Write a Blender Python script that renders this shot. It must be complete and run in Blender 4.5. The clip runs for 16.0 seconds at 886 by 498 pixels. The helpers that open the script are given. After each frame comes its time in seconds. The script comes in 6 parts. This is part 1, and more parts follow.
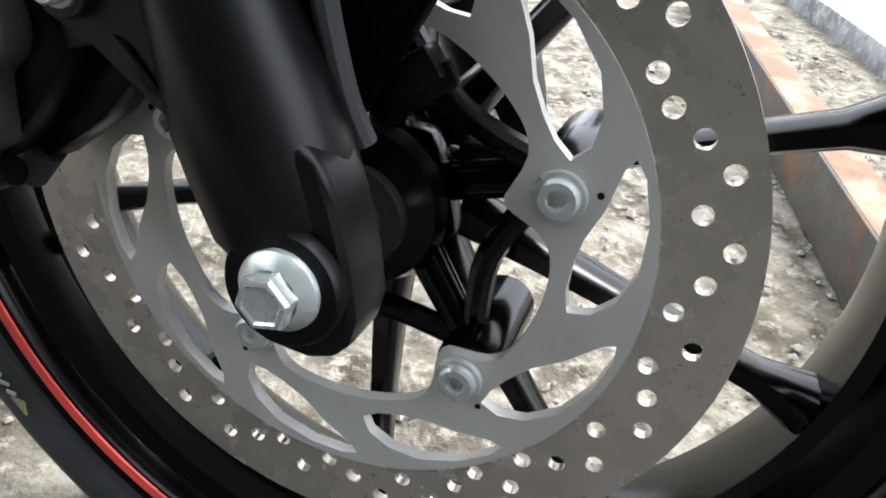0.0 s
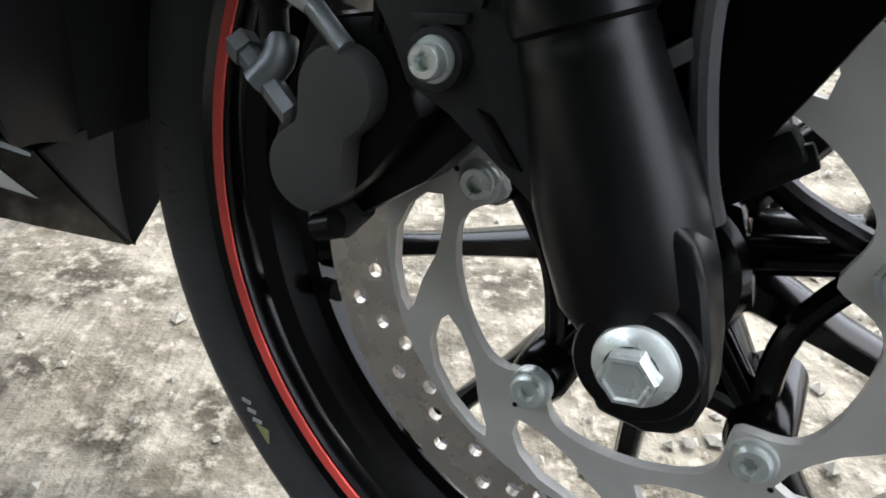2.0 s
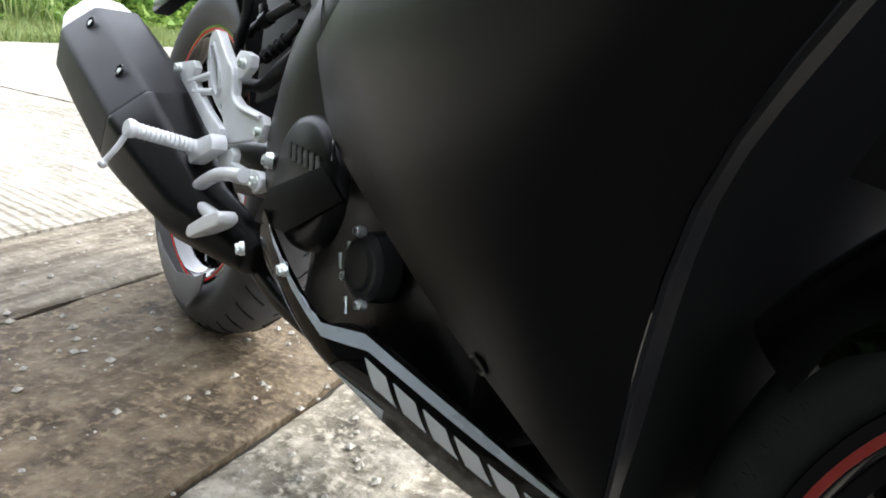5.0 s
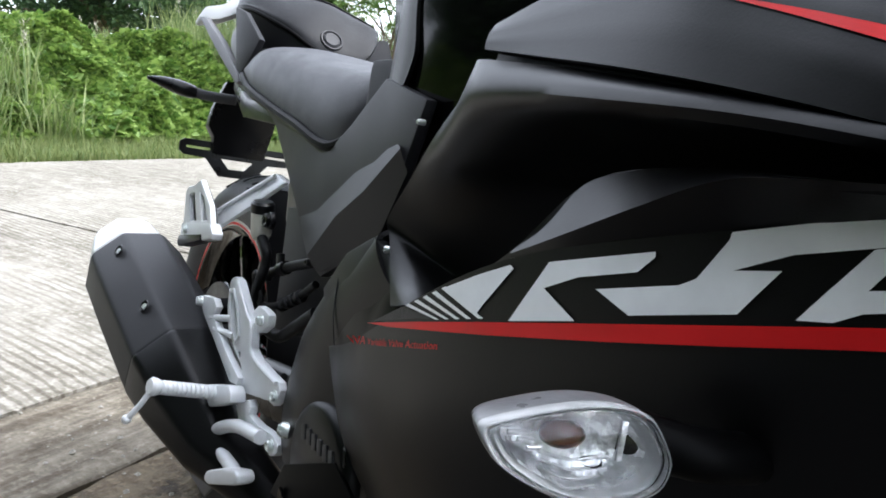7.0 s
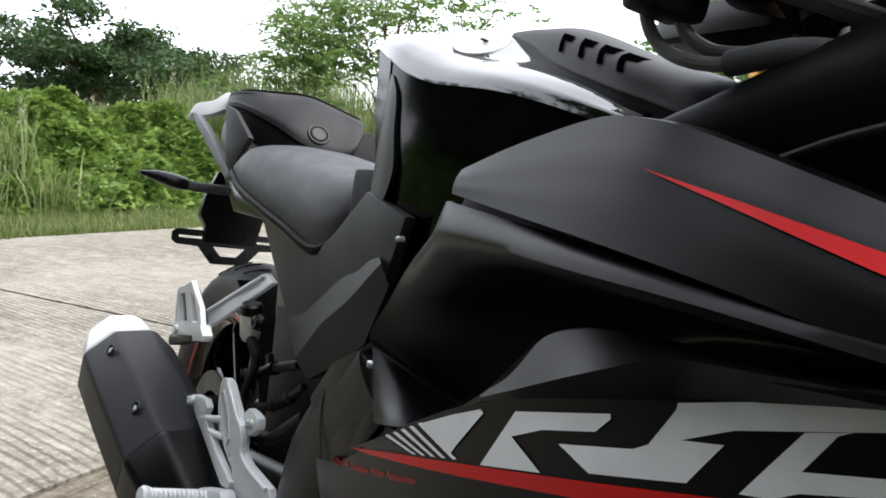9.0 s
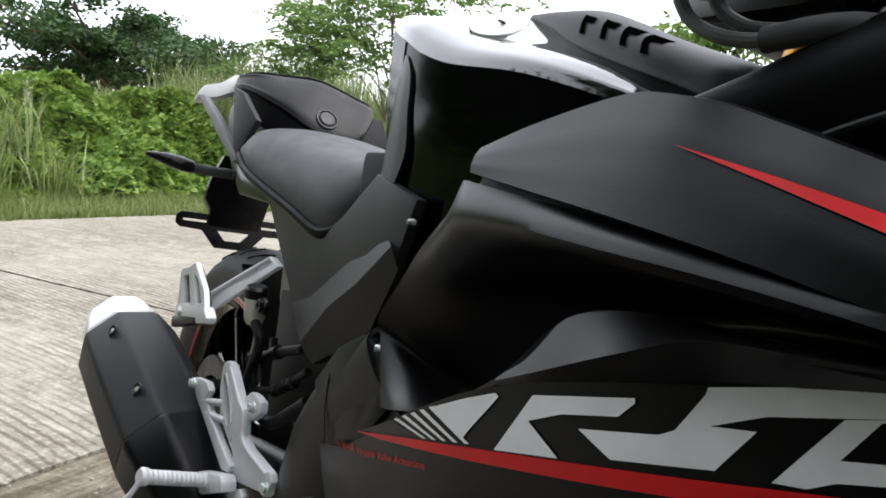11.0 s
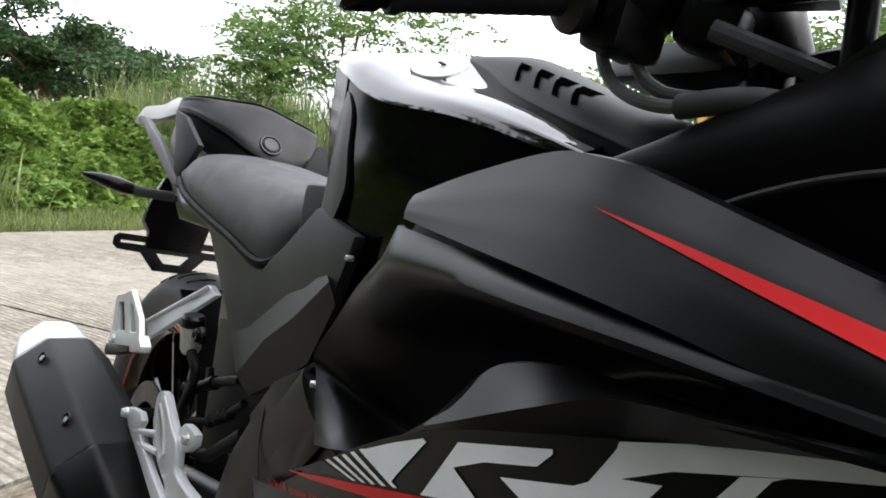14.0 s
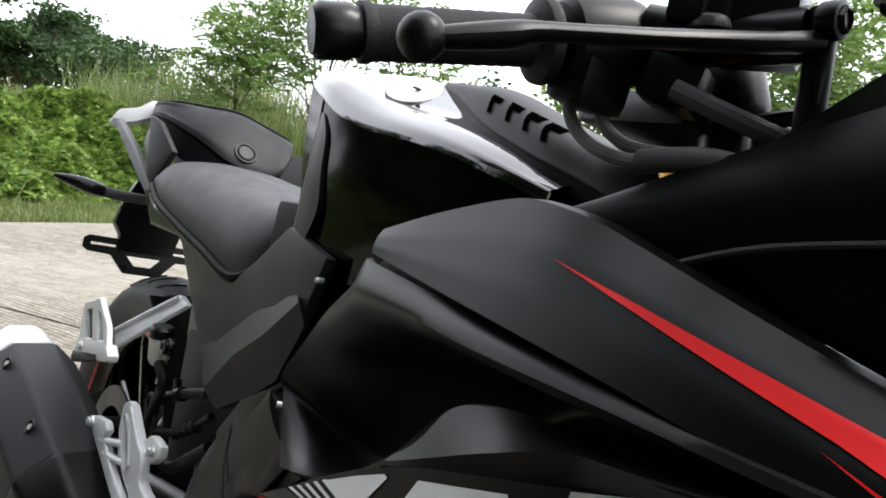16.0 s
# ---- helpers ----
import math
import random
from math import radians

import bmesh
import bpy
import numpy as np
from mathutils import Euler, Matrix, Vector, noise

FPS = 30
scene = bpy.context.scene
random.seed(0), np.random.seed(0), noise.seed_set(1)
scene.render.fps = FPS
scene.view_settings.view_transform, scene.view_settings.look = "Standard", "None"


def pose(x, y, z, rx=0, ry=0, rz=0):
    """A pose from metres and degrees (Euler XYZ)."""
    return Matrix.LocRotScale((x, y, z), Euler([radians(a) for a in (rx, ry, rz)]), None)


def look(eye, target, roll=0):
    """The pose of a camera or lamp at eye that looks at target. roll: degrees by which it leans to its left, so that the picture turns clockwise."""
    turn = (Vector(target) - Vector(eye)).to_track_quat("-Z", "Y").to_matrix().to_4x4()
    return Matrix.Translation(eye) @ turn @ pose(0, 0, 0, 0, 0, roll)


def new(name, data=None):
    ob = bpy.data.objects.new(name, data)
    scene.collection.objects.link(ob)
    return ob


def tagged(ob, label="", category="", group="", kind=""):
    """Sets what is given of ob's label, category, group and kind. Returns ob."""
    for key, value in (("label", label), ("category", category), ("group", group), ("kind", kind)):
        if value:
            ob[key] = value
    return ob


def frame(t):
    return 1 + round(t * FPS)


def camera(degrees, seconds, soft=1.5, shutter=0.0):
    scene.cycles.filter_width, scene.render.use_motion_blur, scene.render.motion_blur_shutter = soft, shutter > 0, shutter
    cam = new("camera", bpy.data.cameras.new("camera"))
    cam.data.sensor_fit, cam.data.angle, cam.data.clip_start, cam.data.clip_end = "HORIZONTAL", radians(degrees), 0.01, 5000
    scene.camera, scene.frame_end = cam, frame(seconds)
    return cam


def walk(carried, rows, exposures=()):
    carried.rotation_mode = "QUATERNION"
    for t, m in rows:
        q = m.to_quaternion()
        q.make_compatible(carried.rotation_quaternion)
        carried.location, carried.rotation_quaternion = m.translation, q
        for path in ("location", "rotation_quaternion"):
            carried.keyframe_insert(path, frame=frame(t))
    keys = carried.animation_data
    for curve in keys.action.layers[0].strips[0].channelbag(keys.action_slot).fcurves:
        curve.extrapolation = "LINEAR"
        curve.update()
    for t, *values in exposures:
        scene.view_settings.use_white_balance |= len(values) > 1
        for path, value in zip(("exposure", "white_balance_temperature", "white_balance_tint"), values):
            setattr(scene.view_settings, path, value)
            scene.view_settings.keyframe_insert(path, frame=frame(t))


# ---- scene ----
cam = camera(61.39, 16.0, 1.8)
walk(cam, [
    (0, pose(0.1047, -0.2705, 0.4293, 57.78, -4.24, 20.29)),
    (0.5, pose(0.1061, -0.2684, 0.4236, 55.58, -4.48, 20.19)),
    (1, pose(0.0882, -0.2742, 0.4254, 56.42, -4.35, 22.57)),
    (1.5, pose(0.0591, -0.2878, 0.4338, 58.44, -4.99, 25.82)),
    (2, pose(0.0408, -0.297, 0.436, 59.99, -2.84, 29.37)),
    (2.5, pose(0.0314, -0.3195, 0.4633, 63.39, -1.28, 36.06)),
    (3, pose(0.0252, -0.3423, 0.486, 66.33, -1.8, 40.46)),
    (3.5, pose(0.0298, -0.3568, 0.4947, 68.02, -0.47, 42.6)),
    (4, pose(0.0195, -0.381, 0.5138, 71.69, -2.11, 49.06)),
    (4.1, pose(0.013, -0.3897, 0.5194, 72.55, -3.26, 50.24)),
    (6.3, pose(-0.0784, -0.4555, 0.7115, 74.07, -7.21, 58.21)),
    (6.5, pose(-0.0702, -0.4527, 0.7294, 75.95, -6.63, 57.77)),
    (7, pose(-0.0583, -0.4408, 0.7641, 79.14, -5.61, 56.81)),
    (7.5, pose(-0.0508, -0.4409, 0.7816, 80.91, -5.52, 56.14)),
    (8, pose(-0.0485, -0.4402, 0.7864, 81.4, -5.09, 56.5)),
    (8.5, pose(-0.0481, -0.4377, 0.7982, 82.56, -4.17, 56.78)),
    (8.8, pose(-0.0443, -0.4408, 0.8103, 83.29, -4.17, 56.34)),
    (9, pose(-0.0442, -0.4386, 0.8126, 83.53, -3.9, 56.31)),
    (11.5, pose(-0.0583, -0.4392, 0.7946, 82.86, -6.14, 56.12)),
    (12, pose(-0.0508, -0.4456, 0.7877, 83.34, -6.62, 54.85)),
    (12.5, pose(-0.0531, -0.4489, 0.788, 83.08, -5.26, 56.09)),
    (13, pose(-0.0543, -0.4454, 0.792, 82.2, -5.4, 55.09)),
    (13.5, pose(-0.0499, -0.4466, 0.7989, 83.06, -6.19, 54.87)),
    (13.8, pose(-0.0492, -0.4427, 0.8038, 83.87, -6.8, 53.8)),
    (14, pose(-0.0465, -0.4381, 0.8189, 84.95, -6.66, 52.66)),
    (14.5, pose(-0.0376, -0.4362, 0.8472, 87.24, -5.4, 51.18)),
    (14.7, pose(-0.0323, -0.4414, 0.851, 87.93, -5.82, 51.16)),
    (15, pose(-0.0315, -0.4405, 0.859, 87.69, -6.42, 51.12)),
    (15.5, pose(-0.0307, -0.4415, 0.8549, 86.49, -7.24, 50.86)),
    (16, pose(-0.0401, -0.4408, 0.8408, 85.14, -8.33, 50.89)),
], exposures=[(0, 0.85, 6250, 10), (2.6, 0.85, 6250, 10), (3.5, 1.02, 6300, 10), (4.2, 1.32, 6400, 10), (6.3, 0.8, 6050, 10), (7.4, 0.7, 6100, 10), (8.6, 0.4, 6450, 10), (9.2, 0.32, 6500, 10), (16.0, 0.4, 6600, 10)])

# ---- daylight: thin overcast, soft sun from high behind the bike ----
world = bpy.data.worlds.new("world")
scene.world = world
world.use_nodes = True
wn, wl = world.node_tree.nodes, world.node_tree.links
sky = wn.new("ShaderNodeTexSky")
sky.sky_type, sky.sun_disc = "NISHITA", False
SUN_EL, SUN_AZ = 58.0, 40.0
sky.sun_elevation, sky.sun_rotation = radians(SUN_EL), radians(SUN_AZ)
sky.air_density, sky.dust_density, sky.ozone_density = 1.0, 6.0, 1.0
haze = wn.new("ShaderNodeMix")
haze.data_type = "RGBA"
haze.inputs[0].default_value = 0.8
haze.inputs[7].default_value = (9.0, 9.3, 10.0, 1)
wl.new(sky.outputs[0], haze.inputs[6])
wl.new(haze.outputs[2], wn["Background"].inputs[0])
wn["Background"].inputs[1].default_value = 0.25
sun = new("sun", bpy.data.lights.new("sun", "SUN"))
sun.data.energy, sun.data.angle, sun.data.color = 2.2, radians(18), (1, 0.985, 0.96)
a, e = radians(SUN_AZ), radians(SUN_EL)
sun.matrix_world = look((math.sin(a) * math.cos(e) * 9, math.cos(a) * math.cos(e) * 9, math.sin(e) * 9), (0, 0, 0))

# ---- materials ----
def material(name, colour, rough=0.5, metal=0.0, vary=0.15, scale=40.0, bump=0.0, bump_scale=200.0, rvary=0.1, coat=0.0, dirt=None, dirt_scale=6.0, dirt_amount=0.5, spec=0.5, trans=0.0, ior=1.45):
    m = bpy.data.materials.new(name)
    m.use_nodes = True
    n, l = m.node_tree.nodes, m.node_tree.links
    b = n["Principled BSDF"]
    b.inputs["Metallic"].default_value = metal
    b.inputs["Coat Weight"].default_value = coat
    b.inputs["Specular IOR Level"].default_value = spec
    b.inputs["Transmission Weight"].default_value = trans
    b.inputs["IOR"].default_value = ior
    tc = n.new("ShaderNodeTexCoord")
    nz = n.new("ShaderNodeTexNoise")
    nz.inputs["Scale"].default_value = scale
    nz.inputs["Detail"].default_value = 6
    l.new(tc.outputs["Object"], nz.inputs["Vector"])
    ramp = n.new("ShaderNodeMapRange")
    ramp.inputs["From Min"].default_value, ramp.inputs["From Max"].default_value = 0.3, 0.7
    ramp.inputs["To Min"].default_value, ramp.inputs["To Max"].default_value = 1 - vary, 1 + vary
    l.new(nz.outputs["Fac"], ramp.inputs["Value"])
    mul = n.new("ShaderNodeMix")
    mul.data_type, mul.blend_type = "RGBA", "MULTIPLY"
    mul.inputs[0].default_value = 1
    mul.inputs[6].default_value = (*colour, 1)
    l.new(ramp.outputs[0], mul.inputs[7])
    out = mul.outputs[2]
    if dirt:
        dz = n.new("ShaderNodeTexNoise")
        dz.inputs["Scale"].default_value, dz.inputs["Detail"].default_value = dirt_scale, 8
        l.new(tc.outputs["Object"], dz.inputs["Vector"])
        dr = n.new("ShaderNodeMapRange")
        dr.inputs["From Min"].default_value, dr.inputs["From Max"].default_value = 0.48, 0.66
        dr.inputs["To Max"].default_value = dirt_amount
        l.new(dz.outputs["Fac"], dr.inputs["Value"])
        dm = n.new("ShaderNodeMix")
        dm.data_type = "RGBA"
        l.new(dr.outputs[0], dm.inputs[0])
        l.new(out, dm.inputs[6])
        dm.inputs[7].default_value = (*dirt, 1)
        out = dm.outputs[2]
    l.new(out, b.inputs["Base Color"])
    rr = n.new("ShaderNodeMapRange")
    rr.inputs["From Min"].default_value, rr.inputs["From Max"].default_value = 0.3, 0.7
    rr.inputs["To Min"].default_value, rr.inputs["To Max"].default_value = max(0.02, rough - rvary), min(1, rough + rvary)
    l.new(nz.outputs["Fac"], rr.inputs["Value"])
    l.new(rr.outputs[0], b.inputs["Roughness"])
    if bump:
        bz = n.new("ShaderNodeTexNoise")
        bz.inputs["Scale"].default_value, bz.inputs["Detail"].default_value = bump_scale, 4
        l.new(tc.outputs["Object"], bz.inputs["Vector"])
        bp = n.new("ShaderNodeBump")
        bp.inputs["Strength"].default_value, bp.inputs["Distance"].default_value = bump, 0.002
        l.new(bz.outputs["Fac"], bp.inputs["Height"])
        l.new(bp.outputs[0], b.inputs["Normal"])
    return m


MATT = material("matt_black_paint", (0.0018, 0.0018, 0.0021), 0.37, 0, 0.1, 12, 0.04, 900, 0.04, spec=0.26)
MATT_GREY = material("matt_grey_plastic", (0.0165, 0.0165, 0.0182), 0.5, 0, 0.1, 10, 0.06, 900, 0.05, spec=0.3)
GLOSS = material("gloss_black_paint", (0.002, 0.002, 0.0022), 0.06, 0, 0.1, 5, 0, 100, 0.03, coat=1.0)
RUBBER = material("tyre_rubber", (0.064, 0.065, 0.069), 0.58, 0, 0.2, 30, 0.15, 600, 0.08, dirt=(0.07, 0.065, 0.06), dirt_scale=14, dirt_amount=0.25, spec=0.3)
SATIN = material("satin_black_metal", (0.003, 0.003, 0.0034), 0.3, 0, 0.1, 20, 0.03, 500, 0.06, spec=0.3)
SLIDER = material("satin_black_fork_paint", (0.0028, 0.0030, 0.0036), 0.34, 0, 0.1, 20, 0.03, 700, 0.05, spec=0.4)
CAST = material("cast_grey_metal", (0.028, 0.028, 0.030), 0.45, 0.1, 0.1, 30, 0.15, 500, 0.08, spec=0.35)
STEEL = material("brushed_disc_steel", (0.72, 0.70, 0.66), 0.4, 0.35, 0.08, 30, 0.04, 800, 0.06)
TRACK = material("swept_disc_steel", (0.68, 0.61, 0.53), 0.27, 0.7, 0.1, 60, 0.0, 900, 0.04, dirt=(0.58, 0.52, 0.45), dirt_scale=9, dirt_amount=0.1)
for m, amount in ((STEEL, 0.35), (TRACK, 0.75)):
    tan = m.node_tree.nodes.new("ShaderNodeTangent")
    tan.direction_type, tan.axis = "RADIAL", "Y"
    shader = m.node_tree.nodes["Principled BSDF"]
    shader.inputs["Anisotropic"].default_value = amount
    m.node_tree.links.new(tan.outputs[0], shader.inputs["Tangent"])
ZINC = material("zinc_bolt_steel", (0.72, 0.76, 0.74), 0.3, 0.6, 0.08, 60, 0.08, 500, 0.08)
CHROME = material("silvered_mirror", (0.85, 0.85, 0.85), 0.1, 1.0, 0.03, 20, 0, 100, 0.03)
TUBE = material("hard_chromed_tube", (0.90, 0.90, 0.90), 0.30, 1.0, 0.03, 20, 0, 100, 0.03)
ALU = material("silver_painted_aluminium", (0.66, 0.67, 0.68), 0.4, 0.15, 0.06, 40, 0.06, 600, 0.06)
RED = material("red_decal", (0.62, 0.010, 0.012), 0.4, 0, 0.1, 30, spec=0.3)
TAPE = material("red_rim_tape", (0.95, 0.11, 0.09), 0.45, 0, 0.1, 30)
SILVER = material("silver_decal", (0.86, 0.87, 0.87), 0.38, 0.0, 0.04, 60)
SEAT = material("black_seat_vinyl", (0.023, 0.023, 0.0265), 0.48, 0, 0.1, 30, 0.25, 900, 0.06, spec=0.4)
# near-black plastic, also used where gaps have their shade put into the colour
BLACK = material("black_plastic_and_gap_shade", (0.0011, 0.0011, 0.0012), 0.45, 0, 0.1, 20, 0.03, 800, 0.05, spec=0.06)
# sheenless black that stands for the shade inside the cover's slots
SLOT_SHADE = material("painted_slot_shade", (0.0008, 0.0008, 0.0008), 0.95, 0, 0.1, 20, spec=0.0)
HOSE = material("black_hose_rubber", (0.006, 0.006, 0.0065), 0.5, 0, 0.15, 40, 0.1, 400, 0.06, spec=0.3)
# gloss black with its sheen held down, dark surroundings put into the finish
DULL = material("dimmed_gloss_black", (0.002, 0.002, 0.0022), 0.1, 0, 0.1, 5, 0, 100, 0.03, spec=0.12)


# ---- building tools ----
def part(name, bm, mat, parent=None, label="", smooth=35):
    me = bpy.data.meshes.new(name)
    bmesh.ops.recalc_face_normals(bm, faces=bm.faces)
    if smooth:
        for f in bm.faces:
            f.smooth = True
        for e in bm.edges:
            if len(e.link_faces) == 2 and e.calc_face_angle(0) > radians(smooth):
                e.smooth = False
    bm.to_mesh(me)
    bm.free()
    me.materials.append(mat)
    ob = new(name, me)
    ob.parent = parent
    if label:
        ob["label"] = label
    return ob


def empty(name, parent=None, m=None):
    ob = new(name)
    ob.empty_display_size = 0.1
    ob.parent = parent
    if m is not None:
        ob.matrix_basis = m
    return ob


def bevelled(bm, width, seg=2, angle=30):
    if width > 0:
        ed = [e for e in bm.edges if len(e.link_faces) == 2 and e.calc_face_angle(0) > radians(angle)]
        bmesh.ops.bevel(bm, geom=ed, offset=width, segments=seg, profile=0.6, affect="EDGES", clamp_overlap=True)
    return bm


def box(size, at=(0, 0, 0), turn=(0, 0, 0), bevel=0.0, bm=None):
    b = bmesh.new()
    bmesh.ops.create_cube(b, size=1, matrix=pose(*at, *turn) @ Matrix.Diagonal((*size, 1)))
    bevelled(b, bevel)
    return joined(bm, b)


def joined(bm, b):
    if bm is None:
        return b
    me = bpy.data.meshes.new("tmp")
    b.to_mesh(me)
    b.free()
    bm.from_mesh(me)
    bpy.data.meshes.remove(me)
    return bm


def slab(points, thick, bevel=0.0, bm=None, normal=None, seg=2):
    """A panel: a polygon of points in space, thickened away from the given normal."""
    b = bmesh.new()
    f = b.faces.new([b.verts.new(p) for p in points])
    f.normal_update()
    n = Vector(normal) if normal else f.normal.copy()
    r = bmesh.ops.extrude_face_region(b, geom=[f])
    bmesh.ops.translate(b, verts=[v for v in r["geom"] if isinstance(v, bmesh.types.BMVert)], vec=-n.normalized() * thick)
    bmesh.ops.recalc_face_normals(b, faces=b.faces)
    bevelled(b, bevel, seg)
    bmesh.ops.triangulate(b, faces=[f for f in b.faces if len(f.verts) > 4])
    return joined(bm, b)


def prism(outline, y0, y1, bevel=0.0, bm=None, seg=2):
    """An outline in the x-z plane, drawn out along y."""
    return slab([(x, y0, z) for x, z in outline], abs(y1 - y0), bevel, bm, normal=(0, -1 if y1 > y0 else 1, 0), seg=seg)


def smooth_line(points, steps=6, closed=False):
    """A Catmull-Rom curve through points."""
    p = [Vector(q) for q in points]
    n, out = len(p), []
    for i in range(n if closed else n - 1):
        a, b, c, d = (p[(i - 1) % n], p[i], p[(i + 1) % n], p[(i + 2) % n]) if closed else (p[max(i - 1, 0)], p[i], p[i + 1], p[min(i + 2, n - 1)])
        for k in range(steps):
            t = k / steps
            out.append(0.5 * (2 * b + (c - a) * t + (2 * a - 5 * b + 4 * c - d) * t * t + (3 * b - a - 3 * c + d) * t ** 3))
    return out if closed else out + [p[-1]]


def tube(points, radius, seg=12, steps=6, bm=None, smooth=True, taper=None, caps=True):
    b = bmesh.new()
    line = smooth_line(points, steps) if smooth else [Vector(p) for p in points]
    up, rings = None, []
    for i, p in enumerate(line):
        d = (line[min(i + 1, len(line) - 1)] - line[max(i - 1, 0)]).normalized()
        if up is None:
            up = d.orthogonal().normalized()
        up = (up - d * up.dot(d)).normalized()
        side = d.cross(up)
        r = radius if taper is None else radius + (taper - radius) * i / (len(line) - 1)
        rings.append([b.verts.new(p + (up * math.cos(2 * math.pi * k / seg) + side * math.sin(2 * math.pi * k / seg)) * r) for k in range(seg)])
    for q, w in zip(rings, rings[1:]):
        for k in range(seg):
            b.faces.new((q[k], q[(k + 1) % seg], w[(k + 1) % seg], w[k]))
    if caps:
        b.faces.new(rings[0][::-1])
        b.faces.new(rings[-1])
    return joined(bm, b)


def lathe(profile, m=Matrix(), seg=48, bm=None):
    """A profile of (radius, height), turned about the local z axis of the pose m."""
    b = bmesh.new()
    rings = []
    for r, h in profile:
        if r < 1e-6:
            rings.append([b.verts.new(m @ Vector((0, 0, h)))])
        else:
            rings.append([b.verts.new(m @ Vector((r * math.cos(2 * math.pi * k / seg), r * math.sin(2 * math.pi * k / seg), h))) for k in range(seg)])
    for q, w in zip(rings, rings[1:]):
        for k in range(seg):
            k2 = (k + 1) % seg
            if len(q) == 1 and len(w) == 1:
                break
            if len(q) == 1:
                b.faces.new((q[0], w[k], w[k2]))
            elif len(w) == 1:
                b.faces.new((q[k], q[k2], w[0]))
            else:
                b.faces.new((q[k], q[k2], w[k2], w[k]))
    return joined(bm, b)


def loft(sections, steps=5, along=5, closed=False, bm=None, thick=0.0, cap=False):
    """A smooth skin through section lines of equal point counts. closed: the sections are rings."""
    b = bmesh.new()
    rows = [smooth_line(s, steps, closed) for s in sections]
    cols = [smooth_line([r[k] for r in rows], along) for k in range(len(rows[0]))]
    v = [[b.verts.new(p) for p in c] for c in cols]
    n = len(v)
    for i in range(n if closed else n - 1):
        for j in range(len(v[0]) - 1):
            b.faces.new((v[i][j], v[(i + 1) % n][j], v[(i + 1) % n][j + 1], v[i][j + 1]))
    if closed and cap:
        b.faces.new([v[i][0] for i in range(n)][::-1])
        b.faces.new([v[i][-1] for i in range(n)])
    bmesh.ops.recalc_face_normals(b, faces=b.faces)
    if thick:
        b.normal_update()
        vs, fs, rim = b.verts[:], b.faces[:], [e for e in b.edges if len(e.link_faces) == 1]
        twin = {v: b.verts.new(v.co - v.normal * thick) for v in vs}
        for f in fs:
            b.faces.new([twin[q] for q in reversed(f.verts)])
        for e in rim:
            p, q = e.verts
            b.faces.new((p, q, twin[q], twin[p]))
    return joined(bm, b)


def facing(at, way=(0, -1, 0)):
    """A pose whose z axis points along way."""
    return Matrix.Translation(at) @ Vector(way).to_track_quat("Z", "Y").to_matrix().to_4x4()


def ball(r, at, scale=(1, 1, 1), bm=None, turn=(0, 0, 0)):
    b = bmesh.new()
    bmesh.ops.create_uvsphere(b, u_segments=20, v_segments=12, radius=r, matrix=pose(*at, *turn) @ Matrix.Diagonal((*scale, 1)))
    return joined(bm, b)


def bolt(name, at, r, parent, way=(0, -1, 0), hexed=False, mat=None, h=0.006):
    m = facing(at, way)
    bm = lathe([(r * 1.25, -0.004), (r * 1.25, 0.0), (r * 1.2, 0.0012), (r, 0.0015), (r, h * 0.8), (r * 0.85, h), (r * 0.5, h), (r * 0.42, h - 0.003), (0, h - 0.003)] if not hexed else
               [(r * 1.4, -0.004), (r * 1.45, 0.001), (r * 1.35, 0.004), (r * 1.02, 0.0045)], m, 24)
    if hexed:
        b = lathe([(r, 0.004), (r, h - 0.0015), (r * 0.9, h), (r * 0.78, h + 0.0005), (r * 0.72, h - 0.001), (0, h - 0.001)], m, 6)
        bm = joined(bm, b)
    return part(name, bm, mat or ZINC, parent)


# ---- the bike's own frame: x ahead, y to its left, z up, from the front axle ----
BIKE = Matrix(((0.9998, 0.0021, -0.0210, 0), (0, 0.9951, 0.0984, 0), (0.0211, -0.0984, 0.9949, 0.2878), (0, 0, 0, 1)))
bike = tagged(empty("motorcycle", None, BIKE), "matt black sports motorcycle with red stripes leaning on its side stand", "motorcycle")


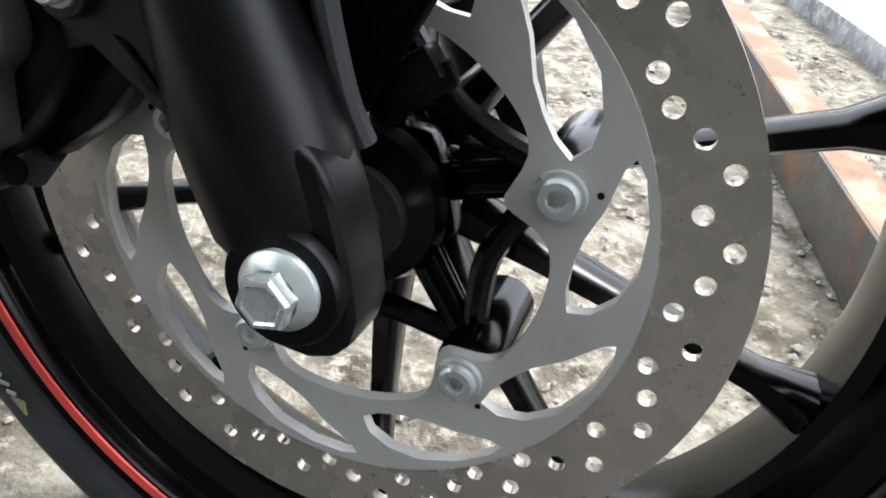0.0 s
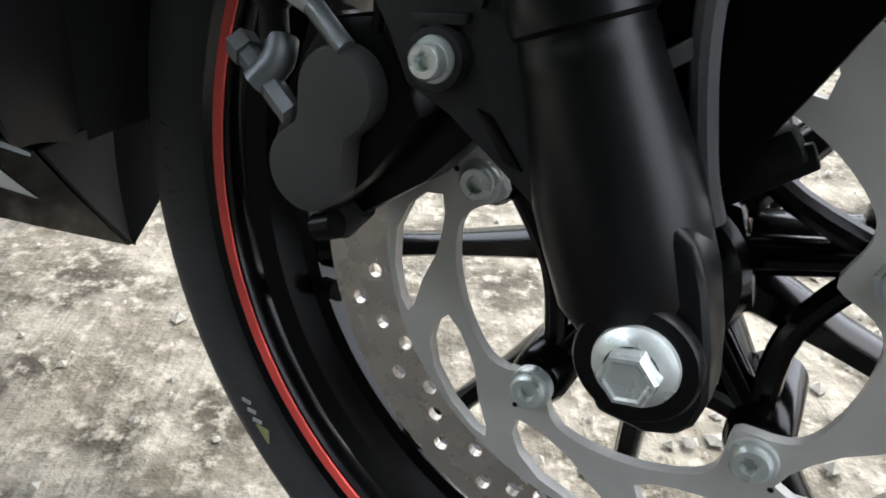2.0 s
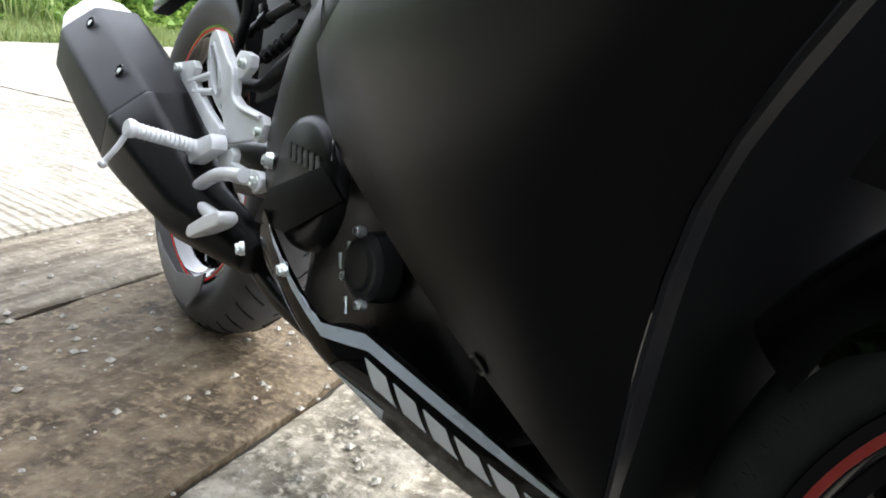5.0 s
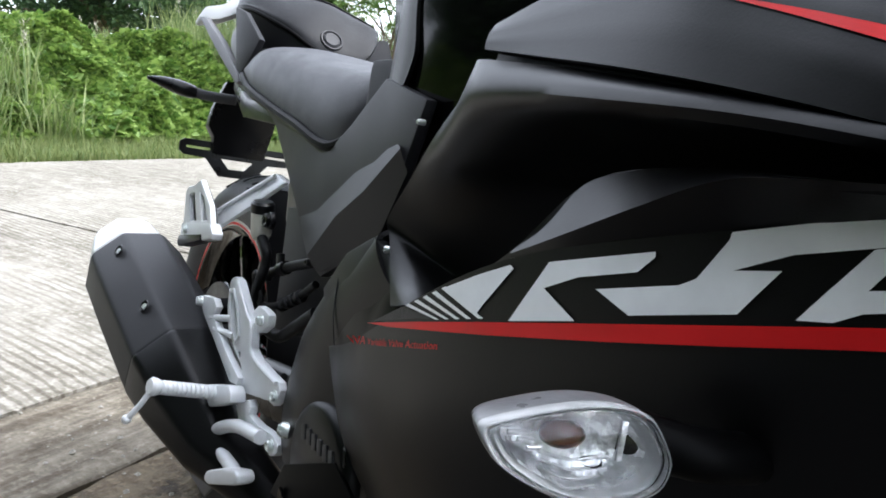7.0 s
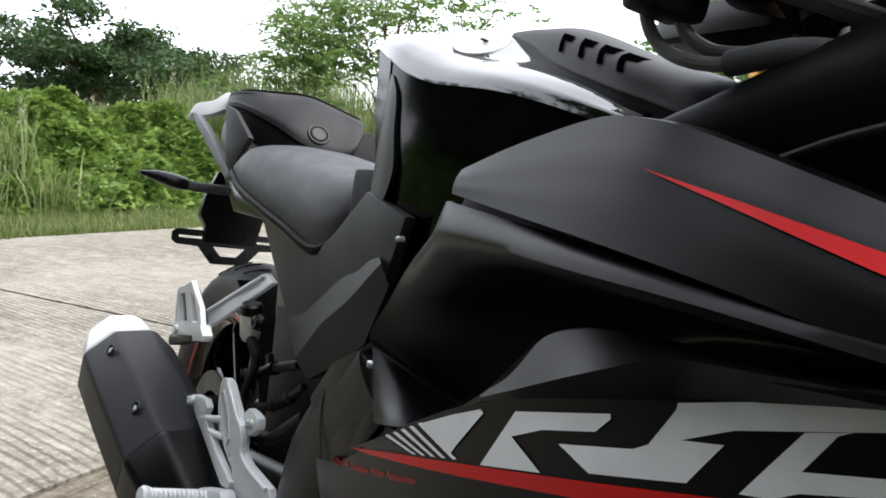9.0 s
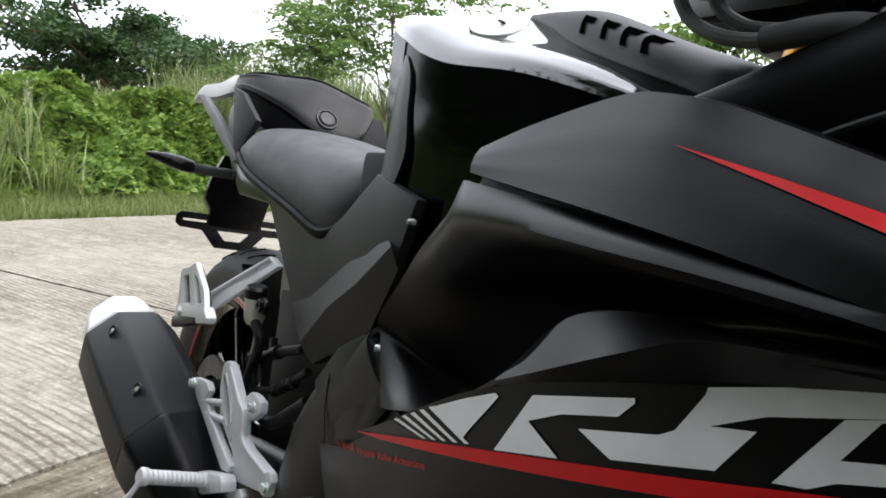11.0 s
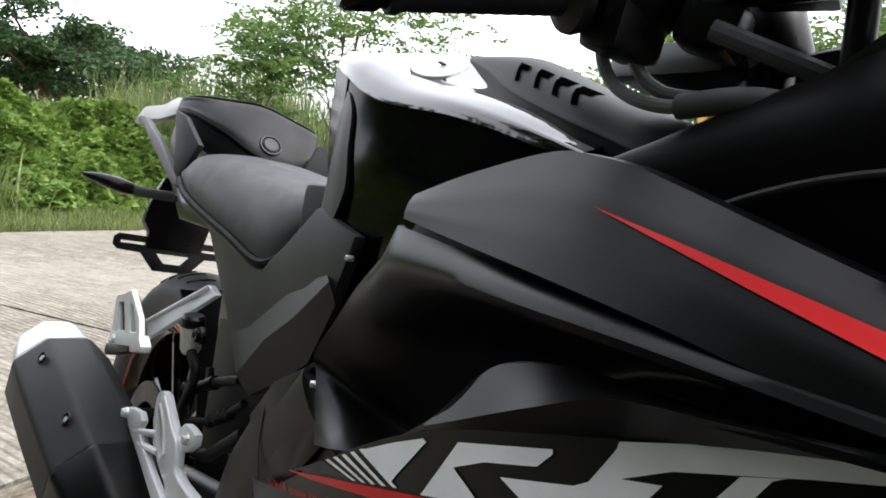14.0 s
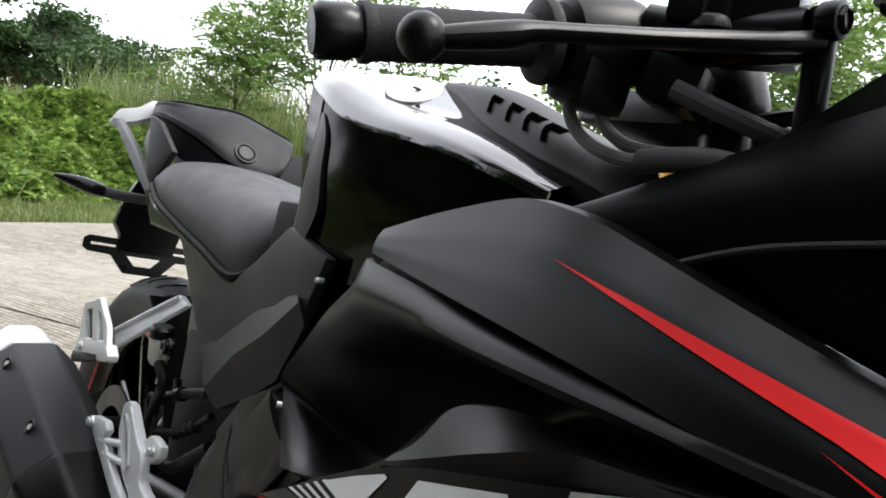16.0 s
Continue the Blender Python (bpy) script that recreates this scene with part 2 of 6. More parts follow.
# ---- ground, slabs and verge ----
def ground_material(name, base, light, dark, speck=60.0, groove=0.0, groove_dir=0, wet=0.0, bump=0.6, rough=0.85, patch=1.6, grain=1.0, gloss=0.4, tines=0.0):
    m = bpy.data.materials.new(name)
    m.use_nodes = True
    n, l = m.node_tree.nodes, m.node_tree.links
    b = n["Principled BSDF"]
    b.inputs["Specular IOR Level"].default_value = gloss
    tc = n.new("ShaderNodeTexCoord")

    def noise_fac(scale, detail, lo, hi, stretch=None, most=1.0):
        z = n.new("ShaderNodeTexNoise")
        z.inputs["Scale"].default_value, z.inputs["Detail"].default_value, z.inputs["Roughness"].default_value = scale, detail, 0.62
        if stretch:
            mp = n.new("ShaderNodeMapping")
            mp.inputs["Scale"].default_value = stretch
            l.new(tc.outputs["Object"], mp.inputs[0])
            l.new(mp.outputs[0], z.inputs["Vector"])
        else:
            l.new(tc.outputs["Object"], z.inputs["Vector"])
        r = n.new("ShaderNodeMapRange")
        r.inputs["From Min"].default_value, r.inputs["From Max"].default_value = lo, hi
        r.inputs["To Max"].default_value = most
        l.new(z.outputs["Fac"], r.inputs["Value"])
        return r.outputs[0], z.outputs["Fac"]

    def blend(fac, a, c):
        x = n.new("ShaderNodeMix")
        x.data_type = "RGBA"
        l.new(fac, x.inputs[0])
        for k, q in ((6, a), (7, c)):
            if isinstance(q, tuple):
                x.inputs[k].default_value = (*q, 1)
            else:
                l.new(q, x.inputs[k])
        return x.outputs[2]

    big, _ = noise_fac(patch, 6, 0.42, 0.60)
    mid, midraw = noise_fac(speck * 0.22, 8, 0.44, 0.62, None, grain)
    fine, fineraw = noise_fac(speck, 5, 0.50, 0.66, None, grain)
    col = blend(big, base, dark)
    col = blend(mid, col, light)
    f2, _ = noise_fac(speck * 0.5, 6, 0.56, 0.66, None, grain)
    col = blend(f2, col, dark)
    col = blend(fine, col, tuple(min(1, c * 1.25) for c in light))
    st = (1, 14, 1) if groove_dir == 0 else (14, 1, 1)
    if groove:
        gr, grraw = noise_fac(2.2, 3, 0.40, 0.60, st)
        x = n.new("ShaderNodeMix")
        x.data_type = "RGBA"
        x.blend_type = "MULTIPLY"
        x.inputs[0].default_value = groove
        l.new(col, x.inputs[6])
        l.new(blend(gr, (0.45, 0.42, 0.38), (1, 1, 1)), x.inputs[7])
        col = x.outputs[2]
    if tines:
        # rows of shallow raked grooves drawn as darker colour bands, stronger in some patches
        mp = n.new("ShaderNodeMapping")
        mp.inputs["Rotation"].default_value = (0, 0, radians(9))
        l.new(tc.outputs["Object"], mp.inputs[0])
        wv = n.new("ShaderNodeTexWave")
        wv.bands_direction = "Y"
        for key, value in (("Scale", 9.5), ("Distortion", 2.2), ("Detail", 3), ("Detail Scale", 1.5)):
            wv.inputs[key].default_value = value
        l.new(mp.outputs[0], wv.inputs["Vector"])
        cut = n.new("ShaderNodeMapRange")
        cut.inputs["From Min"].default_value, cut.inputs["From Max"].default_value = 0.12, 0.45
        l.new(wv.outputs["Fac"], cut.inputs["Value"])
        where, _ = noise_fac(.8, 3, 0.38, 0.62, None, tines)
        x = n.new("ShaderNodeMix")
        x.data_type, x.blend_type = "RGBA", "MULTIPLY"
        l.new(where, x.inputs[0])
        l.new(col, x.inputs[6])
        l.new(blend(cut.outputs[0], (0.42, 0.39, 0.34), (1, 1, 1)), x.inputs[7])
        col = x.outputs[2]
    l.new(col, b.inputs["Base Color"])
    if wet:
        w, _ = noise_fac(1.3, 5, 0.35, 0.6)
        rr = n.new("ShaderNodeMapRange")
        rr.inputs["To Min"].default_value, rr.inputs["To Max"].default_value = rough, max(0.15, rough - wet)
        l.new(w, rr.inputs["Value"])
        l.new(rr.outputs[0], b.inputs["Roughness"])
    else:
        b.inputs["Roughness"].default_value = rough
    h = n.new("ShaderNodeMath")
    h.operation = "MULTIPLY_ADD"
    h.inputs[1].default_value = 2.5
    l.new(midraw, h.inputs[0])
    l.new(fineraw, h.inputs[2])
    hh = h.outputs[0]
    if groove:
        h2 = n.new("ShaderNodeMath")
        h2.operation = "MULTIPLY_ADD"
        h2.inputs[1].default_value = 1.6
        l.new(grraw, h2.inputs[0])
        l.new(hh, h2.inputs[2])
        hh = h2.outputs[0]
    bp = n.new("ShaderNodeBump")
    bp.inputs["Strength"].default_value, bp.inputs["Distance"].default_value = bump, 0.006
    l.new(hh, bp.inputs["Height"])
    l.new(bp.outputs[0], b.inputs["Normal"])
    return m


ROUGH = ground_material("worn_rough_concrete", (0.158, 0.138, 0.100), (0.310, 0.282, 0.224), (0.052, 0.043, 0.028), 62, 0.12, 1, 0, 1.0, 0.8, 9.0, 0.9)
BROWN = ground_material("damp_brown_concrete", (0.092, 0.068, 0.042), (0.165, 0.128, 0.082), (0.046, 0.033, 0.020), 60, 0.25, 1, 0.2, 1.0, 0.8, 3.4, 1.0, 0.15)
STRIP = ground_material("stained_concrete", (0.17, 0.145, 0.108), (0.27, 0.24, 0.19), (0.085, 0.07, 0.05), 60, 0.85, 1, 0.1, 0.9, 0.85, 1.6, 0.6, 0.2)
ROAD = ground_material("pale_brushed_concrete", (0.275, 0.256, 0.214), (0.365, 0.343, 0.297), (0.162, 0.145, 0.112), 50, 0.35, 0, 0, 0.7, 0.85, 0.9, 0.6, 0.4, 0.8)
# dark stand-in ground, only there to dim what the paintwork mirrors
DARK_GROUND = ground_material("unseen_dark_ground", (0.026, 0.0255, 0.025), (0.05, 0.0485, 0.047), (0.015, 0.0145, 0.014), 90, 0, 0, 0.1, 0.8, 0.85, 1.6, 0.8, 0.2)
SOIL = ground_material("grassy_soil", (0.08, 0.10, 0.035), (0.13, 0.14, 0.06), (0.04, 0.05, 0.02), 30, 0, 0, 0, 1.0, 0.95)

g = bmesh.new()
bmesh.ops.create_grid(g, x_segments=40, y_segments=40, size=400)
bmesh.ops.translate(g, verts=g.verts, vec=(0, 0, -0.06))
tagged(part("ground", g, SOIL), "grassy soil reaching to the horizon", "ground", kind="structure")

ROADM = pose(0, 0, 0, 0, 0, 30)


def slab_top(u0, u1, v0, v1, step, height, seed, drop=0.004):
    """A concrete slab: an uneven top with rounded, slightly broken edges and sides that go down."""
    b = bmesh.new()
    nu, nv = max(2, int((u1 - u0) / step)), max(2, int((v1 - v0) / step))
    grid = []
    for i in range(nu + 1):
        row = []
        for j in range(nv + 1):
            u, v = u0 + (u1 - u0) * i / nu, v0 + (v1 - v0) * j / nv
            z = height * (noise.noise((u * 5 + seed, v * 5, 0)) * .5 + noise.noise((u * 17, v * 17, seed)) * .4 + noise.noise((u * 45, v * 45, seed + 3)) * .3) - height * .6
            if i in (0, nu):
                u += noise.noise((v * 9, seed, 1)) * .006
                z -= drop
            if j in (0, nv):
                v += noise.noise((u * 9, seed, 2)) * .006
                z -= drop
            row.append(b.verts.new((u, v, z)))
        grid.append(row)
    for i in range(nu):
        for j in range(nv):
            b.faces.new((grid[i][j], grid[i + 1][j], grid[i + 1][j + 1], grid[i][j + 1]))
    rim = [e for e in b.edges if len(e.link_faces) == 1]
    r = bmesh.ops.extrude_edge_only(b, edges=rim)
    for v in r["geom"]:
        if isinstance(v, bmesh.types.BMVert):
            v.co.z = -.055
    return b


pav = tagged(empty("pavement", None, ROADM), "weathered concrete slabs with dark open joints", "pavement", kind="structure")
part("slab", slab_top(-.823, 1.5, .036, 2.2, .0125, .009, 2), ROUGH, pav, "rough pale worn concrete", 0)
# unseen near-side slab, added dark so that the fairing reflects black
part("slab", slab_top(-.823, 3.5, -9, .024, .1, .004, 3), DARK_GROUND, pav, "unseen dark slab added to darken reflections", 0)
part("slab", slab_top(-.823, 1.5, 2.212, 12, .3, .004, 3), ROUGH, pav, "rough pale worn concrete", 0)
part("slab", slab_top(1.512, 9, .036, 12, .5, .004, 3), ROUGH, pav, "rough pale worn concrete", 0)
# another unseen dark slab, added further back for the same dim reflections
part("slab", slab_top(-1.78, -.835, -9, .040, .1, .004, 6), DARK_GROUND, pav, "unseen dark slab added to darken reflections", 0)
part("slab", slab_top(-1.394, -.835, .052, 4, .02, .004, 5), BROWN, pav, "damp brown brushed concrete", 0)
part("slab", slab_top(-1.78, -1.406, .052, 4, .02, .006, 7), STRIP, pav, "stained concrete strip", 0)
part("slab", slab_top(-5.93, -1.793, -12, 2.118, .12, .003, 9), ROAD, pav, "pale brushed concrete road", 0)
part("slab", slab_top(-5.93, -1.793, 2.142, 14, .12, .003, 11), ROAD, pav, "pale brushed concrete road", 0)
for u0, u1, v0, v1 in ((-1.394, -.835, 4.01, 12), (-1.78, -1.406, 4.01, 12)):
    part("slab", slab_top(u0, u1, v0, v1, .3, .003, 5), BROWN if u1 > -1 else STRIP, pav, smooth=0)

JOINT = material("dark_joint_dirt", (0.03, 0.025, 0.018), 0.95, 0, 0.3, 60, 0.5, 100)
for u0, u1, v0, v1 in ((-5.95, -1.79, 2.11, 2.15), (-1.80, -1.77, -9, 12), (-1.41, -1.39, -9, 12), (-.84, -.818, -9, 12)):
    part("joint_fill", box((u1 - u0, v1 - v0, .03), ((u0 + u1) / 2, (v0 + v1) / 2, -.033)), JOINT, pav, smooth=0)

# rusty steel beam and a grey strip beyond it
RUST = material("rusty_steel", (0.22, 0.13, 0.08), 0.75, 0.1, 0.25, 40, 0.5, 120, 0.1, dirt=(0.5, 0.36, 0.24), dirt_scale=16, dirt_amount=0.7)
RUSTED = material("dark_weathered_steel", (0.09, 0.085, 0.075), 0.6, 0.2, 0.3, 30, 0.4, 120, 0.1, dirt=(0.2, 0.09, 0.03), dirt_scale=14, dirt_amount=0.7)
beam = tagged(empty("steel_beam", None, pose(.275, .66, 0, 0, 0, 11.5)), "rusty steel channel beam lying on rough concrete", "beam")
b = box((.007, 2.2, .085), (-.0035, 0, .0425), (0, 0, 0), 0.001)
part("web", b, RUSTED, beam, "dark weathered steel side with rust stains")
part("flange", box((.05, 2.2, .006), (.022, 0, .083), (0, 0, 0), 0.0015), RUST, beam, "rusty orange upper flange")
part("flange", box((.05, 2.2, .006), (.022, 0, .003), (0, 0, 0), 0.0015), RUST, beam)
GREYC = ground_material("grey_concrete", (0.24, 0.25, 0.255), (0.36, 0.37, 0.37), (0.15, 0.155, 0.16), 50, 0, 0, 0, 0.6)
tagged(part("concrete_kerb", box((.9, 3.2, .06), (.93, 1.35, .02), (0, 0, 16), 0.006), GREYC), "low grey concrete kerb", "kerb", kind="structure")

# loose chips of concrete and grit by the beam
CHIP = material("pale_chips", (0.33, 0.31, 0.265), 0.9, 0, 0.35, 90, 0.6, 200)
rnd = random.Random(4)
b = bmesh.new()
verts, faces = [], []
for k in range(2000):
    x, y = rnd.uniform(-.1, .75), rnd.uniform(.1, 1.6)
    if k > 1350:
        x, y = rnd.uniform(-.9, .7), rnd.uniform(-.4, 1.2)
    if k > 1620:
        x, y = rnd.uniform(-1.9, -.7), rnd.uniform(-.4, .6)
    s = rnd.choice((.0025, .003, .004, .0055, .008)) * rnd.uniform(.7, 1.3)
    if k % 60 == 0:
        s *= 2.2
    base = len(verts)
    for i in range(6):
        d = Vector(((1, 0, 0), (-1, 0, 0), (0, 1, 0), (0, -1, 0), (0, 0, .7), (0, 0, -.6))[i]) * s * rnd.uniform(.6, 1.2)
        a = x * 7 + k
        verts.append((x + d.x * math.cos(a) - d.y * math.sin(a), y + d.x * math.sin(a) + d.y * math.cos(a), -.003 + d.z + s * .3))
    faces += [tuple(base + q for q in f) for f in ((0, 2, 4), (2, 1, 4), (1, 3, 4), (3, 0, 4), (2, 0, 5), (1, 2, 5), (3, 1, 5), (0, 3, 5))]
me = bpy.data.meshes.new("grit")
me.from_pydata(verts, [], faces)
me.materials.append(CHIP)
tagged(new("grit", me), "loose pale concrete chips and grit on the slab", "grit", kind="stuff")


# ---- front wheel ----
AXLE_Y = facing((0, 0, 0))


def ring(r, n, centre=(0, 0), start=0.0):
    return [(centre[0] + r * math.cos(start + 2 * math.pi * k / n), centre[1] + r * math.sin(start + 2 * math.pi * k / n)) for k in range(n)]


def pierced(outer, holes, y, thick, bevel=0.0):
    """A flat plate in the x-z plane with openings cut through."""
    b = bmesh.new()
    edges = []
    for loop in [outer, *holes]:
        v = [b.verts.new((p[0], y, p[1])) for p in loop]
        edges += [b.edges.new((v[k], v[(k + 1) % len(v)])) for k in range(len(v))]
    bmesh.ops.triangle_fill(b, use_beauty=True, use_dissolve=False, edges=edges)
    r = bmesh.ops.extrude_face_region(b, geom=b.faces[:])
    bmesh.ops.translate(b, verts=[v for v in r["geom"] if isinstance(v, bmesh.types.BMVert)], vec=(0, thick, 0))
    return b


def polar(r, deg):
    return (r * math.cos(radians(deg)), r * math.sin(radians(deg)))


front_wheel = empty("front_wheel", bike)
RIMBLACK = material("black_wheel_lacquer", (0.002, 0.002, 0.0022), 0.16, 0, 0.1, 8, 0, 100, 0.05, spec=0.35)


def tyre_mesh(rim, height, half, crown, seg=120, groove=0):
    prof = [(rim - 0.006, -half * 0.72), (rim + 0.002, -half * 0.8), (rim + 0.012, -half * 0.92), (rim + height * 0.38, -half), (rim + height * 0.55, -half * 0.985)]
    for k in range(9):
        f = -1 + 2 * k / 8
        prof.append((rim + height * (1 - crown * f * f), half * 0.93 * f))
    prof += [(r, -h) for r, h in reversed(prof[:5])]
    prof = prof + [(rim - 0.006, half * 0.6), (rim - 0.006, -half * 0.6), prof[0]]
    return lathe(prof, AXLE_Y, seg)


part("tyre", tyre_mesh(0.222, 0.067, 0.0515, 0.34), RUBBER, front_wheel, "black sport tyre with faint moulded marks")
rim_prof = [(0.2255, 0.048), (0.2265, 0.050), (0.225, 0.052), (0.2175, 0.0515), (0.2115, 0.0505), (0.2095, 0.047), (0.2085, 0.040), (0.199, 0.036), (0.193, 0.024), (0.187, 0.021),
            (0.185, 0.010), (0.185, -0.010), (0.187, -0.021), (0.193, -0.024), (0.199, -0.036), (0.2095, -0.047), (0.225, -0.052), (0.2265, -0.05), (0.2255, -0.048), (0.212, -0.03), (0.205, -0.02), (0.205, 0.02), (0.212, 0.03), (0.2255, 0.048)]
part("rim", lathe(rim_prof, AXLE_Y, 120), RIMBLACK, front_wheel, "gloss black cast alloy rim")
part("rim_stripe", lathe([(0.2124, 0.0512), (0.2126, 0.0524), (0.2176, 0.0529), (0.2178, 0.0518)], AXLE_Y, 120), TAPE, front_wheel, "thin red rim tape")
part("hub", lathe([(0.0, 0.056), (0.020, 0.056), (0.024, 0.053), (0.031, 0.050), (0.0335, 0.044), (0.030, 0.034), (0.032, 0.03), (0.026, 0.0), (0.03, -0.03), (0.028, -0.05), (0.0, -0.05)], AXLE_Y, 40), RIMBLACK, front_wheel)
for k in range(10):
    a = 17 + 36 * k
    b = bmesh.new()
    ax, pr = Vector((*polar(1, a), 0)), Vector((-math.sin(radians(a)), math.cos(radians(a)), 0))
    rings = []
    for r, w, d in ((0.03, 0.010, 0.014), (0.07, 0.0065, 0.012), (0.12, 0.0052, 0.0095), (0.165, 0.006, 0.010), (0.185, 0.011, 0.013), (0.192, 0.017, 0.016)):
        rings.append([b.verts.new((ax.x * r + pr.x * w * s, -0.006 + d * t, ax.y * r + pr.y * w * s)) for s, t in ((-1, 0.5), (-0.55, 1), (0.55, 1), (1, 0.5), (1, -0.5), (0.55, -1), (-0.55, -1), (-1, -0.5))])
    for q, w in zip(rings, rings[1:]):
        for j in range(8):
            b.faces.new((q[j], q[(j + 1) % 8], w[(j + 1) % 8], w[j]))
    part("spoke", b, RIMBLACK, front_wheel, smooth=50)
# bosses that carry the disc
BOLTS = [(0.0755, 0.0255), (0.050, -0.0535), (-0.0365, -0.058), (-0.0685, 0.024), (0.005, 0.078)]
BOLT_A = [math.degrees(math.atan2(z, x)) for x, z in BOLTS]
for a, (x, z) in zip(BOLT_A, BOLTS):
    b = lathe([(0.0, 0.057), (0.010, 0.057), (0.0125, 0.053), (0.0135, 0.02), (0.0135, 0.0), (0, 0.0)], facing((x, 0, z)), 20)
    xi, zi = polar(0.032, a)
    part("disc_boss", b, RIMBLACK, front_wheel)
    part("boss_arm", tube([(xi, -0.030, zi), (x * 0.93, -0.040, z * 0.93)], 0.0078, 12, 1, None, False, 0.0066), RIMBLACK, front_wheel)
for (x, z), (x2, z2) in zip(BOLTS, BOLTS[1:] + BOLTS[:1]):
    # web between two neighbouring bosses, bowed towards the hub
    mid = Vector(((x + x2) * .40, -0.040, (z + z2) * .40))
    part("boss_strut", tube([(x * .96, -0.040, z * .96), tuple(mid), (x2 * .96, -0.040, z2 * .96)], 0.0052, 10, 5), RIMBLACK, front_wheel)
    part("hub_web", slab([(x * .40, -0.036, z * .40), tuple(mid * .72 + Vector((0, -.010, 0))), (x2 * .40, -0.036, z2 * .40)], 0.010, 0.002, None, (0, -1, 0)), RIMBLACK, front_wheel)
# brake disc: swept band with drilled holes, and the carrier with blade-shaped slots
radii = (.1184, .130, .1215, .114, .125, .113, .120, .129, .116, .1275, .1195, .1112, .123, .1115, .1187, .126, .1155, .126, .1185, .1122, .123, .113, .1205, .128, .118, .129, .1228, .117, .1275, .1176, .1247, .1315, .122, .1315, .125, .119)
holes = [ring(0.0034, 12, polar(max(.1137, radii[k % 36]), -166 + 5.82 * k - .0065 * k * k)) for k in range(65)]
disc = part("brake_disc", pierced(ring(0.141, 128), [ring(0.1095, 128)] + holes, -0.062, 0.0042), TRACK, front_wheel, "drilled stainless brake disc", 40)
slot = [(0.0855, -1), (0.083, 4), (0.0832, 10), (0.086, 17), (0.0935, 24), (0.101, 31), (0.1052, 32.5), (0.1068, 29), (0.1066, 21), (0.1045, 12), (0.0995, 5), (0.093, 0.5)]
inner = []
for k in range(120):
    a = 3 * k
    dip = max(math.exp(-(((a - q + 180) % 360 - 180) / 9) ** 2) for q in BOLT_A)
    inner.append(polar(0.0765 - 0.0155 * dip, a))
slots = [[polar(r, d + s) for r, d in slot] for s in range(-153, 207, 36)]
part("disc_carrier", pierced(ring(0.1098, 128), [inner] + slots, -0.0628, 0.0052), STEEL, front_wheel, "satin steel disc carrier with blade-shaped slots", 40)
for a, (x, z) in zip(BOLT_A, BOLTS):
    bolt("disc_bolt", (x, -0.0635, z), 0.0072, front_wheel, h=0.0045)
    x, z = x * 1.16 + 0.0005, z * 1.16 - 0.001
    part("dowel", lathe([(0, -0.0005), (0.0012, 0), (0, 0.0006)], facing((x, -0.0634, z)), 10), SATIN, front_wheel)
# valve and balance weights
part("valve", tube([(-0.196, -0.012, -0.079), (-0.158, -0.03, -0.066)], 0.0042, 10, 1, None, False), SATIN, front_wheel)
part("valve_cap", tube([(-0.170, -0.0245, -0.070), (-0.156, -0.031, -0.0655)], 0.0055, 12, 1, None, False), SATIN, front_wheel)
# moulded marks on the tyre's side: plain bars and a triangle
WHITE = material("faded_white_ink", (0.5, 0.5, 0.46), 0.7)
YELLOW = material("faded_yellow_ink", (0.35, 0.36, 0.16), 0.7)
marks = bmesh.new()
for k in range(3):
    r, d = 0.2445, -145.2 + k * 1.5
    x, z = polar(r, d)
    box((0.0022, 0.0006, 0.006), (x, -0.0538, z), (0, 90 - d + 40, 0), 0, marks)
part("tyre_mark", marks, WHITE, front_wheel, "small white printed bars", 0)
tri = [polar(0.246, -138.8), polar(0.2405, -140.4), polar(0.2465, -141.8)]
part("tyre_arrow", prism(tri, -0.0544, -0.0532), YELLOW, front_wheel, "small yellow triangle", 0)
for k in range(26):
    d = 150 + k * 2.6 + (1.6 if k % 5 == 0 else 0)
    x, z = polar(0.2495, d)
    b = box((0.0017, 0.0009, 0.0065 + 0.002 * (k % 3)), (x, -0.0512, z), (0, 90 - d + (18 if k % 2 else -14), 6), 0.0003)
    part("moulded_mark", b, RUBBER, front_wheel, smooth=0)


